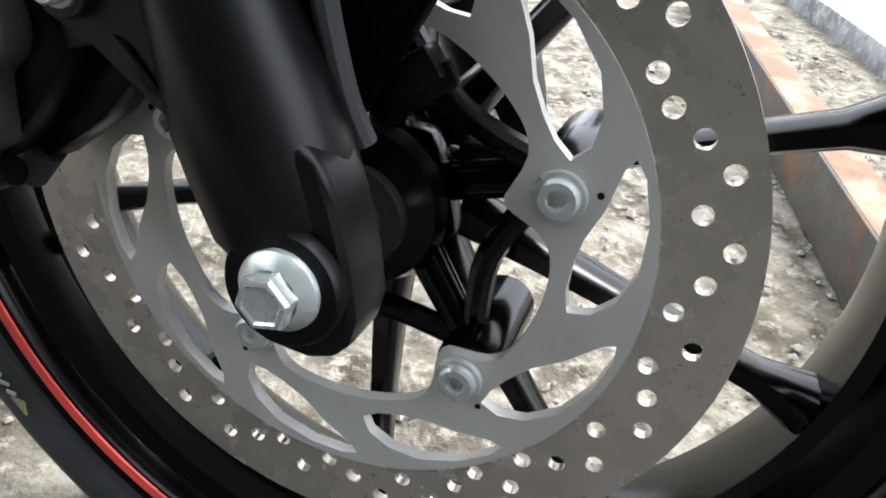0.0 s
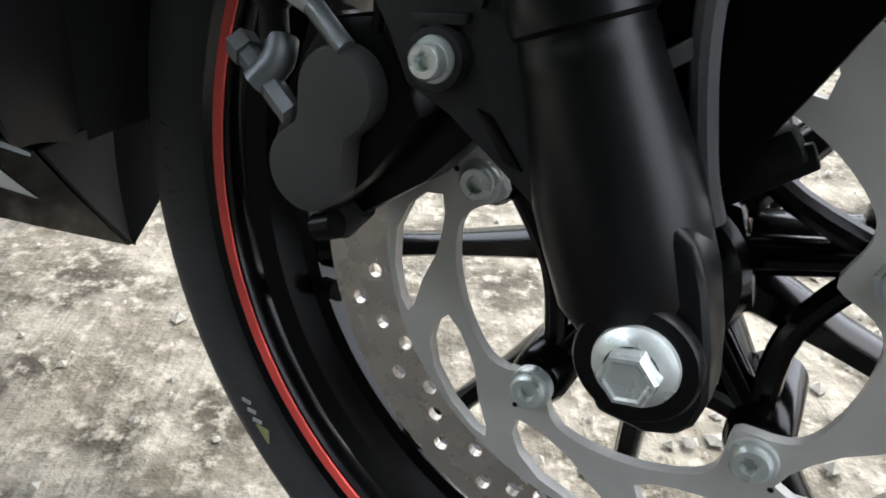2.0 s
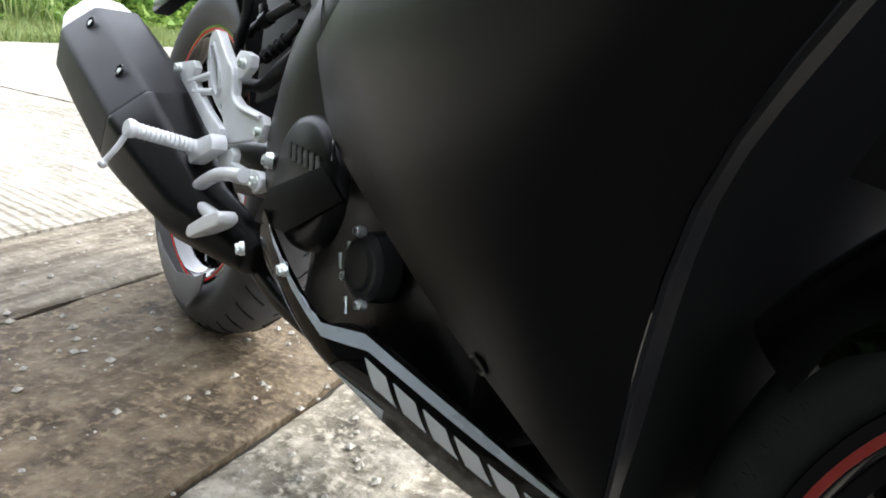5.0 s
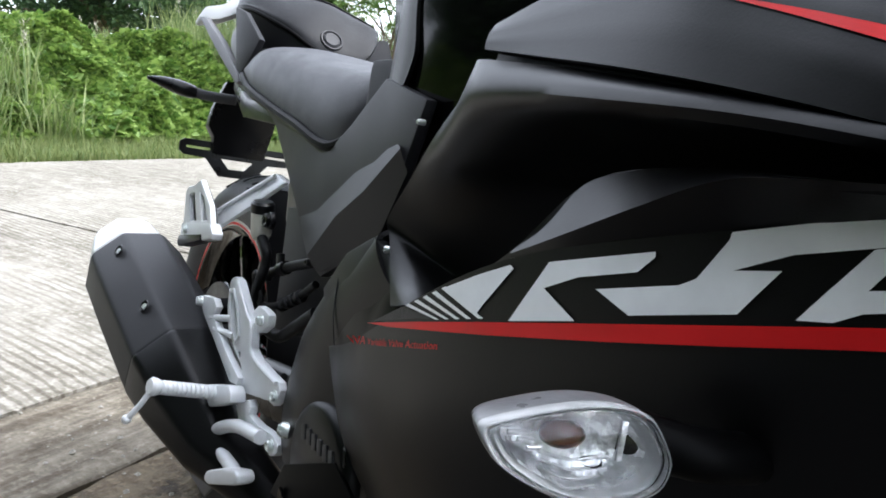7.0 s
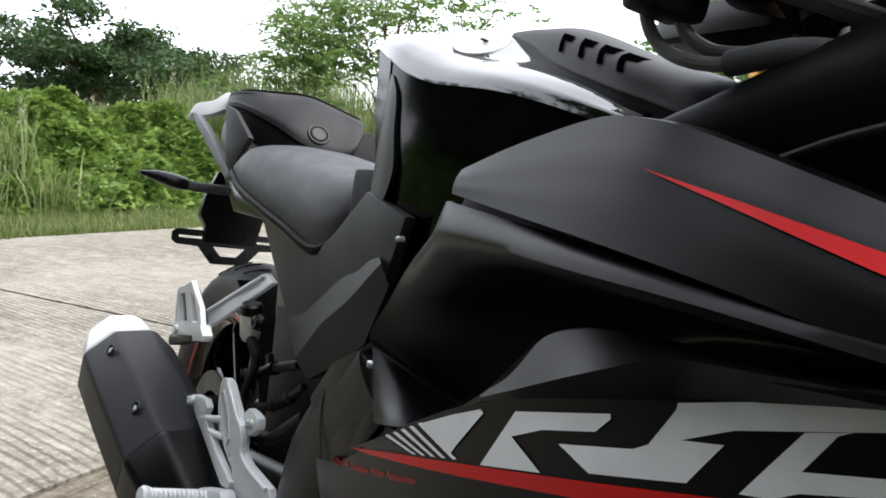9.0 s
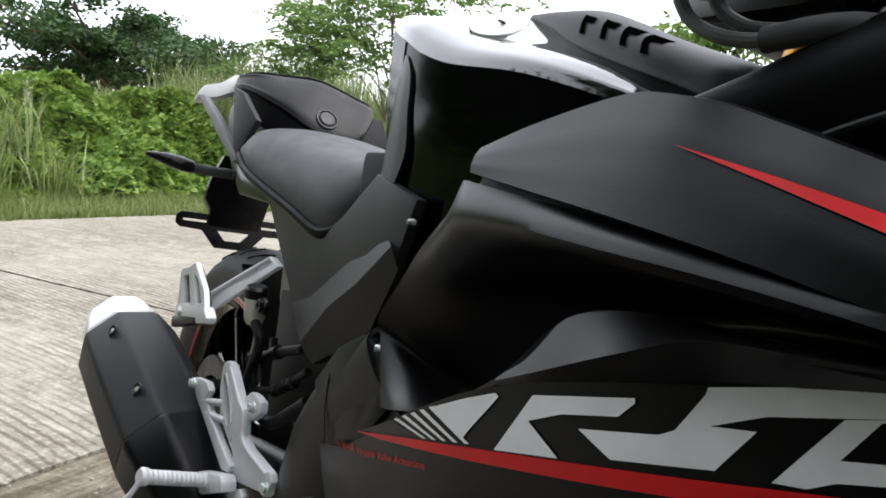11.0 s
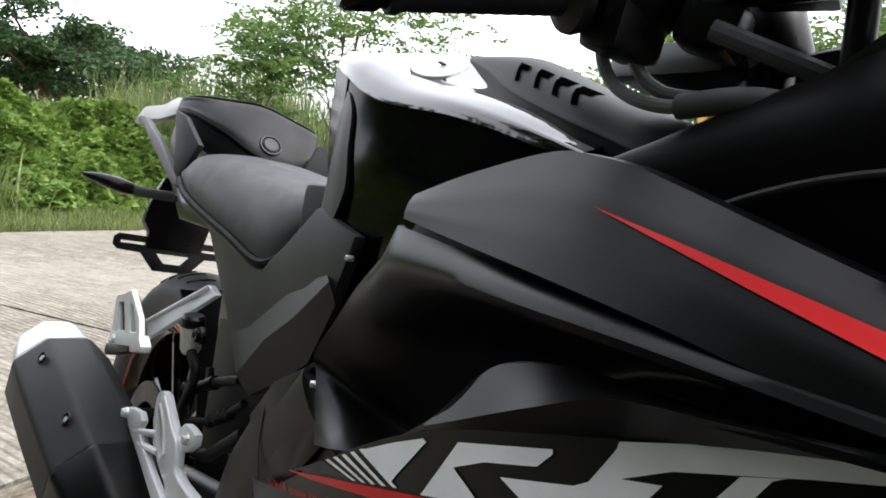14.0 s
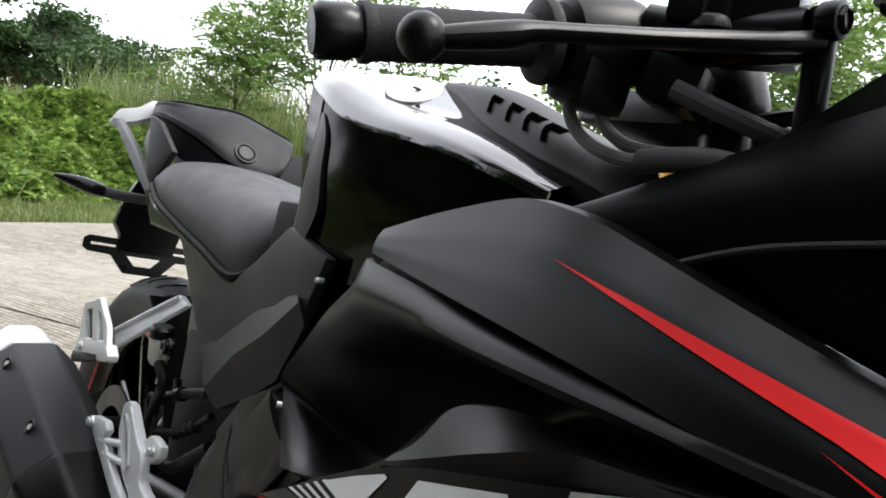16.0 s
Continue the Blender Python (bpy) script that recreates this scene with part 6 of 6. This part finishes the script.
part("can_hanger", box((.024, .03, .018), (-.99, -.165, .195), (0, 20, 0), 0.004), BLACK, can)
bolt("guard_screw", (-.70, -.2, .062), 0.0055, can, (-0.3, -0.9, -0.2), h=0.005)

# ---- rider's footrest set ----
rest = empty("footrest_set", bike)
main = slab([(x, -.194, z) for x, z in ((-.9831, .2055), (-.9740, .2150), (-.9330, .2206), (-.9192, .2136), (-.9275, .2025), (-.9023, .1881), (-.8620, .1728), (-.8149, .1598), (-.8196, .1499), (-.8413, .1469), (-.8772, .1600), (-.9240, .1778), (-.9688, .1935))], 0.009, 0.0022, None, (0, -1, 0))
part("bracket", main, ALU, rest, "cast silver footrest bracket")
heel = pierced([(-.9000, .2479), (-.8946, .2550), (-.8845, .2593), (-.8698, .2583), (-.8500, .2452), (-.8275, .2304), (-.8120, .2243), (-.8060, .2109), (-.8030, .1976), (-.7820, .1910), (-.7197, .1878), (-.7141, .1809), (-.7178, .1677), (-.7244, .1618), (-.7357, .1628), (-.8186, .1432), (-.8325, .1497), (-.8240, .1660), (-.8307, .1720), (-.8576, .1818), (-.8855, .1970), (-.8984, .2213)],
               [[(-.8881, .2397), (-.8813, .2423), (-.8581, .2241), (-.8456, .1996), (-.8516, .1915), (-.8720, .2048)], ring(.0042, 12, (-.8382, .1794))], -.188, .008)
part("heel_guard", bevelled(heel, 0.0016, 2, 60), ALU, rest, "slotted silver heel guard")
slotted = pierced([(-.8905, .2432), (-.8810, .2460), (-.8560, .2255), (-.8425, .1996), (-.8510, .1880), (-.8740, .2035)], [[(-.8881, .2397), (-.8813, .2423), (-.8581, .2241), (-.8456, .1996), (-.8516, .1915), (-.8720, .2048)]], -.1905, .003)
part("slot_rim", slotted, ALU, rest)
part("edge_rib", tube([(-.8698, -.189, .2570), (-.8500, -.189, .2440), (-.8275, -.189, .2294), (-.8120, -.189, .2225), (-.8055, -.189, .2090), (-.8000, -.189, .1960), (-.7800, -.189, .1890), (-.7230, -.189, .1860)], 0.0026, 8, 4), ALU, rest)
for q in (((-.9406, -.191, .1945), (-.8789, -.187, .2106)), ((-.9211, -.191, .1855), (-.8665, -.187, .1931))):
    part("brace", tube(q, 0.0042, 10, 1, None, False), ALU, rest)
part("upper_boss", prism([(-.8289, .2319), (-.8128, .2436), (-.7977, .2439), (-.7801, .2414), (-.7792, .2292), (-.7970, .2169), (-.8154, .2116)], -.184, -.174, 0.003), ALU, rest)
part("clevis", prism([(-.8801, .1245), (-.8720, .1330), (-.8036, .1554), (-.7950, .1500), (-.7919, .1406), (-.8551, .1123), (-.8740, .1119)], -.208, -.190, 0.003), ALU, rest)
pg0, pg1 = Vector((-.846, -.202, .132)), Vector((-.832, -.280, .147))
pd = (pg1 - pg0)
pm = Matrix.Translation(pg0) @ pd.to_track_quat("Z", "Y").to_matrix().to_4x4()
n = pd.length
part("peg", lathe([(0, 0), (0.0082, 0)] + [(0.0082 - .0012 * (k % 2), n * (.1 + .8 * k / 24)) for k in range(25)] + [(0.007, n * .92), (0.0094, n * .94), (0.0100, n), (0.008, n + .003), (0, n + .003)], pm, 20), ALU, rest, "knurled silver footpeg")
fl = tube([(-.832, -.281, .142), (-.838, -.288, .125), (-.846, -.297, .108)], 0.0032, 10)
ball(0.0052, (-.847, -.298, .106), (1, 1, 1), fl)
part("feeler", fl, ALU, rest)
for at, r in (((-.7235, -.188, .1715), 0.0055), ((-.855, -.209, .1285), 0.006), ((-.9762, -.196, .2070), 0.0052), ((-.796, -.185, .231), 0.0048), ((-.7110, -.190, .1255), 0.0055)):
    bolt("rest_bolt", at, r, rest, h=0.005)
part("lower_arm", prism([(-.8218, .1251), (-.8150, .1330), (-.7870, .1456), (-.7780, .1400), (-.7805, .1310), (-.7556, .1306), (-.7111, .1365), (-.6972, .1322), (-.6960, .1240), (-.7022, .1182), (-.7152, .1125), (-.7226, .1190), (-.7728, .1110), (-.8040, .1094)], -.190, -.180, 0.003), ALU, rest, "bent silver pedal arm")
ped = tube([(-.7254, -.196, .1284), (-.7873, -.198, .1159), (-.8303, -.20, .0966), (-.8455, -.20, .0845), (-.8261, -.20, .0735), (-.7796, -.2, .0722), (-.765, -.2, .0690)], 0.0074, 12)
part("brake_pedal", ped, ALU, rest, "silver bent brake pedal")
part("pedal_pad", prism([(-.8266, .0450), (-.8180, .0535), (-.8084, .0580), (-.7763, .0743), (-.7380, .0892), (-.7290, .0872), (-.7280, .0800), (-.7400, .0720), (-.8104, .0400), (-.8220, .0385)], -.214, -.194, 0.0035, None, 3), ALU, rest, "flat silver pedal pad")
# passenger footrest
pas = empty("passenger_footrest", bike)
hang = slab([(-.915, -.145, .384), (-.885, -.145, .376), (-.915, -.165, .346), (-.962, -.198, .300), (-.99, -.204, .296), (-.986, -.204, .309), (-.945, -.175, .350)], 0.008, 0.003, None, (-.4, -.9, 0))
part("hanger_arm", hang, ALU, pas, "silver passenger footrest arm")
part("arm_rib", tube([(-.905, -.149, .381), (-.945, -.178, .344), (-.985, -.207, .306)], 0.003, 8), ALU, pas)
part("peg_block", prism([(-1.0440, .2810), (-1.0430, .2960), (-.9250, .3140), (-.9100, .3040), (-.9120, .2960), (-1.0300, .2720)], -.214, -.200, 0.003), ALU, pas)
part("block_rubber", prism([(-1.0460, .2700), (-1.0430, .2790), (-.9500, .2960), (-.9480, .2890), (-1.0400, .2640)], -.216, -.196, 0.002), SATIN, pas)
peg = pierced([(-1.0362, .2850), (-1.0440, .3380), (-1.0360, .3440), (-1.0120, .3490), (-.9930, .3565), (-.9840, .3590), (-.9745, .3540), (-.9355, .3329), (-.9200, .3080)],
              [[(-1.0275, .3345), (-1.0060, .3400), (-.9835, .3080), (-1.0108, .3020)], [(-.9830, .3440), (-.9640, .3390), (-.9400, .3150), (-.9600, .3110)]], -.213, .007)
part("folded_peg", bevelled(peg, 0.0012, 1, 60), ALU, pas, "folded silver passenger peg with two grooves")
part("peg_back", prism([(-1.0300, .2900), (-1.0360, .3360), (-.9850, .3510), (-.9450, .3300), (-.9260, .3080)], -.206, -.201, 0.0015), CAST, pas)
bolt("peg_pin", (-1.018, -.2145, .2905), 0.0045, pas, h=0.003)
# side stand on the far side
stand = empty("side_stand", bike)
part("stand_leg", tube([(-.70, .06, .08), (-.73, .14, -.06), (-.745, .20, -.222)], 0.010, 12), SATIN, stand)
part("stand_foot", box((.06, .035, .008), (-.75, .21, -.2275), (-5.6, 0, 20), 0.002), SATIN, stand)


# ---- planting beyond the road ----
def leaf_material(name, colour, other):
    m = bpy.data.materials.new(name)
    m.use_nodes = True
    n, l = m.node_tree.nodes, m.node_tree.links
    b = n["Principled BSDF"]
    geo = n.new("ShaderNodeNewGeometry")
    mx = n.new("ShaderNodeMix")
    mx.data_type = "RGBA"
    l.new(geo.outputs["Random Per Island"], mx.inputs[0])
    mx.inputs[6].default_value, mx.inputs[7].default_value = (*colour, 1), (*other, 1)
    l.new(mx.outputs[2], b.inputs["Base Color"])
    b.inputs["Roughness"].default_value = 0.55
    t = n.new("ShaderNodeBsdfTranslucent")
    l.new(mx.outputs[2], t.inputs[0])
    ad = n.new("ShaderNodeMixShader")
    ad.inputs[0].default_value = 0.35
    l.new(b.outputs[0], ad.inputs[1])
    l.new(t.outputs[0], ad.inputs[2])
    l.new(ad.outputs[0], n["Material Output"].inputs[0])
    return m


VINE = leaf_material("vine_leaf", (0.07, 0.15, 0.025), (0.32, 0.44, 0.11))
GRASS = leaf_material("grass_blade", (0.10, 0.16, 0.04), (0.25, 0.28, 0.10))
TALL = leaf_material("tall_grass_blade", (0.10, 0.16, 0.045), (0.27, 0.31, 0.12))
TREE = leaf_material("dark_tree_leaf", (0.018, 0.05, 0.014), (0.05, 0.10, 0.025))
LIGHT = leaf_material("light_tree_leaf", (0.07, 0.15, 0.03), (0.20, 0.29, 0.08))
PLUME = leaf_material("grass_plume", (0.35, 0.33, 0.24), (0.5, 0.47, 0.38))
BARK = material("grey_brown_bark", (0.12, 0.09, 0.06), 0.9, 0, 0.3, 20, 0.5, 60)


class Leaves:
    def __init__(self):
        self.v, self.f = [], []

    def leaf(self, at, way, up, length, width, fold=0.15):
        way = way.normalized()
        s = way.cross(up)
        s = s.normalized() if s.length > 1e-4 else way.orthogonal().normalized()
        nrm = s.cross(way)
        k = len(self.v)
        self.v += [at, at + way * length * .45 + s * width * .5 + nrm * fold * width, at + way * length, at + way * length * .45 - s * width * .5 + nrm * fold * width]
        self.f += [(k, k + 1, k + 2), (k, k + 2, k + 3)]

    def blade(self, at, lean, height, width):
        s = Vector((-lean.y, lean.x, 0))
        s = s.normalized() * width if s.length > 1e-5 else Vector((width, 0, 0))
        k = len(self.v)
        mid = at + Vector((lean.x * .35, lean.y * .35, height * .62))
        tip = at + Vector((lean.x, lean.y, height))
        self.v += [at - s, at + s, mid + s * .8, mid - s * .8, tip]
        self.f += [(k, k + 1, k + 2, k + 3), (k + 3, k + 2, k + 4)]

    def make(self, name, mat, parent=None):
        me = bpy.data.meshes.new(name)
        me.from_pydata([tuple(p) for p in self.v], [], self.f)
        me.materials.append(mat)
        ob = new(name, me)
        ob.parent = parent
        return ob


R = random.Random(11)


def rv():
    return Vector((R.uniform(-1, 1), R.uniform(-1, 1), R.uniform(-1, 1)))


def road_point(u, v, z=0.0):
    return ROADM @ Vector((u, v, z))


def bank(v):
    """Height of the overgrown bank along the road."""
    return 1.0 + .16 * math.sin(v * 1.1 + 1) + .12 * math.sin(v * 2.7) + .10 * noise.noise((v * .6, 1, 4))


# bank of soil under the vines
secs = []
for k in range(30):
    v = -14 + k * 1.5
    secs.append([road_point(-6.9, v, -.05), road_point(-7.6, v, bank(v) * .3), road_point(-8.4, v, bank(v) * .62), road_point(-10, v, bank(v) * .7), road_point(-16, v, -.05)])
tagged(part("bank", loft(secs, 3, 2), SOIL), "earth bank under the vines", "bank", kind="structure")
# vine leaves
L = Leaves()
for k in range(90000):
    v = R.uniform(-4, 15) if k % 4 == 0 else R.uniform(3.2, 9.5)
    w = R.random() ** 0.8
    lump = .26 * noise.noise((v * 1.3, w * 2.5, 7)) + .18 * noise.noise((v * 4, w * 8, 3))
    u = -6.75 - w * 2.3 + lump
    h = bank(v) * min(1, .05 + w * 1.25) + lump * .8 + R.uniform(-.06, .08)
    p = road_point(u, v, max(.01, h))
    out = ROADM.to_3x3() @ Vector((R.uniform(.3, 1), R.uniform(-.6, .6), R.uniform(-.5, .6)))
    s = R.uniform(.06, .135)
    L.leaf(p, out, Vector((0, 0, 1)) + rv() * 1.1, s, s * .85)
tagged(L.make("vine_cover", VINE), "dense green creeper covering the bank", "creeper", kind="stuff")
# verge grass
L = Leaves()
for k in range(26000):
    v = R.uniform(-4, 14) if k % 3 == 0 else R.uniform(2.5, 9.5)
    u = -5.9 - abs(R.gauss(0, .55)) - .15 * noise.noise((v * 2, 0, 0))
    L.blade(road_point(u, v, -.06), rv() * .07, R.uniform(.06, .17) + .10 * max(0, -5.9 - u), R.uniform(.003, .007))
tagged(L.make("verge_grass", GRASS), "short rough verge grass beside the road", "grass", kind="stuff")
# tall reed grass in clumps
L, P = Leaves(), Leaves()
clumps = [(R.uniform(-7.6, -6.8), R.uniform(3.1, 4.5), R.uniform(.55, .85)) for k in range(8)] + [(R.uniform(-9.6, -8.9), R.uniform(5.6, 7.4), R.uniform(.35, .6)) for k in range(12)] + [(R.uniform(-9.0, -7.5), R.uniform(7.7, 8.6), R.uniform(.75, 1.1)) for k in range(24)] + [(R.uniform(-9, -7.5), R.uniform(8.3, 12.5), R.uniform(1.1, 1.9)) for k in range(46)]
for u, v, h in clumps:
    c = road_point(u, v, 0)
    z0 = bank(v) * min(1, max(0, (-6.9 - u) * .9)) * .75 - .05
    for k in range(110):
        d = Vector((R.gauss(0, .16), R.gauss(0, .16), z0))
        L.blade(c + d, Vector((R.gauss(0, .26), R.gauss(0, .26), 0)), h * R.uniform(.5, 1.15), R.uniform(.005, .011))
    if R.random() < .45:
        top = c + Vector((R.gauss(0, .15), R.gauss(0, .15), z0 + h * 1.12))
        for k in range(26):
            P.leaf(top - Vector((0, 0, .012 * k)) + rv() * .02, Vector((R.uniform(-1, 1), R.uniform(-1, 1), R.uniform(.2, 1))), Vector((0, 0, 1)), .07, .012)
tagged(L.make("reed_grass", TALL), "tall arching reed grass in clumps", "grass", kind="stuff")
tagged(P.make("grass_plumes", PLUME), "pale feathery grass plumes", "grass", kind="stuff")


def tree(name, base, height, spread, crown_low, n_limbs, n_clumps, per, leaf, mat, label, trunk=0.12, flat=0.5, seed=1, clump=0.5, fronds=False):
    rr = random.Random(seed)
    t = tagged(empty(name, None, Matrix.Translation(base)), label, "tree", "" if name in ("spreading_tree", "broadleaf_tree") else name.replace("_", " ") + "s")
    tb = tube([(0, 0, -.1), (rr.uniform(-.1, .1) * spread, rr.uniform(-.1, .1) * spread, height * .35), (rr.uniform(-.15, .15) * spread, rr.uniform(-.15, .15) * spread, height * .7)], trunk, 8, 5, None, True, trunk * .45)
    tips = []
    for k in range(n_limbs):
        a = 2 * math.pi * k / n_limbs + rr.uniform(-.4, .4)
        z0 = height * rr.uniform(crown_low * .7, .62)
        r = spread * rr.uniform(.55, 1.0)
        z1 = height * rr.uniform(crown_low + .05, .98)
        tip = Vector((r * math.cos(a), r * math.sin(a), z1))
        tube([(0, 0, z0), (tip.x * .4, tip.y * .4, z0 + (z1 - z0) * .55), tuple(tip)], trunk * .4, 6, 4, tb, True, trunk * .08)
        tips += [tip, tip * .7 + Vector((0, 0, z1 * .28)), Vector((tip.x * .45, tip.y * .45, z0 + (z1 - z0) * .6))]
    part("trunk", tb, BARK, t)
    lv = Leaves()
    for k in range(n_clumps):
        c = rr.choice(tips) + Vector((rr.gauss(0, clump), rr.gauss(0, clump), rr.gauss(0, clump * flat)))
        if fronds:
            for q in range(per // 14):
                o = c + Vector((rr.gauss(0, .16), rr.gauss(0, .16), rr.gauss(0, .12)))
                w = Vector((rr.uniform(-1, 1), rr.uniform(-1, 1), rr.uniform(-.5, .35))).normalized()
                for j in range(7):
                    p = o + w * (j * leaf * .55)
                    sd = w.cross(Vector((0, 0, 1))).normalized()
                    for s in (1, -1):
                        lv.leaf(p, sd * s + w * .35 + Vector((0, 0, rr.uniform(-.7, .4))), Vector((rr.uniform(-1, 1), rr.uniform(-1, 1), .7)), leaf, leaf * .45)
        else:
            for q in range(per):
                p = c + Vector((rr.gauss(0, clump * .55), rr.gauss(0, clump * .55), rr.gauss(0, clump * .55 * flat)))
                w = Vector((rr.uniform(-1, 1), rr.uniform(-1, 1), rr.uniform(-.6, .4)))
                s = leaf * rr.uniform(.7, 1.3)
                lv.leaf(p, w, Vector((rr.uniform(-1, 1), rr.uniform(-1, 1), .6)), s, s * .55)
    lv.make("crown", mat, t)
    return t


tree("spreading_tree", (-23.6, 3.7, 0), 4.2, 3.9, .34, 16, 300, 110, .15, TREE, "dark spreading tree behind the bank", .2, .42, 3, .42)
tree("slender_tree", (-9.5, 4.75, 0), 4.0, 1.25, .42, 16, 95, 48, .095, LIGHT, "slender light green tree with feathery leaves", .035, .8, 5, .24, True)
tree("slender_tree", (-8.7, 5.6, 0), 3.4, .9, .35, 12, 75, 48, .09, LIGHT, "slender light green tree with feathery leaves", .03, .8, 8, .22, True)
tree("slender_tree", (-10.2, 3.9, 0), 3.2, .7, .5, 10, 100, 70, .09, LIGHT, "slender light green tree with feathery leaves", .025, .8, 18, .2, True)
tree("broadleaf_tree", (-5.0, 5.9, 0), 2.75, .8, .45, 9, 60, 60, .10, LIGHT, "small broad-leaved tree beyond the tank", .04, .7, 6, .22)
tree("slender_tree", (-3.4, 6.7, 0), 3.0, .95, .35, 12, 170, 70, .09, LIGHT, "slender light green tree with feathery leaves", .03, .8, 9, .22, True)
for k, (x, y, h, r) in enumerate(((-16, 12, 4, 2.6), (-8, 14, 4.5, 3), (1, 13, 5, 3), (-26, -6, 4.5, 3))):
    tree("far_tree", (x, y, 0), h * .75, r, .3, 10, 90, 60, .22, TREE, "dense dark green tree in the distance", .16, .6, 20 + k, .5)
# shade trees out of view, hinted in the gloss, sized to darken the paintwork
for k, (x, y, h, r) in enumerate(((.2, -5.0, 6.4, 2.8), (3.2, -5.6, 6.4, 2.8), (6.8, -5.6, 6.0, 2.8), (-4.6, -7.4, 4.6, 2.8), (-9.2, -7.6, 4.6, 3.0), (-13.5, -9.5, 5.2, 3.4))):
    tree("shade_tree", (x, y, 0), h, r, .08, 22, 420, 90, .26, TREE, "dense dark leafy shade tree", .15, .9, 40 + k, .55)
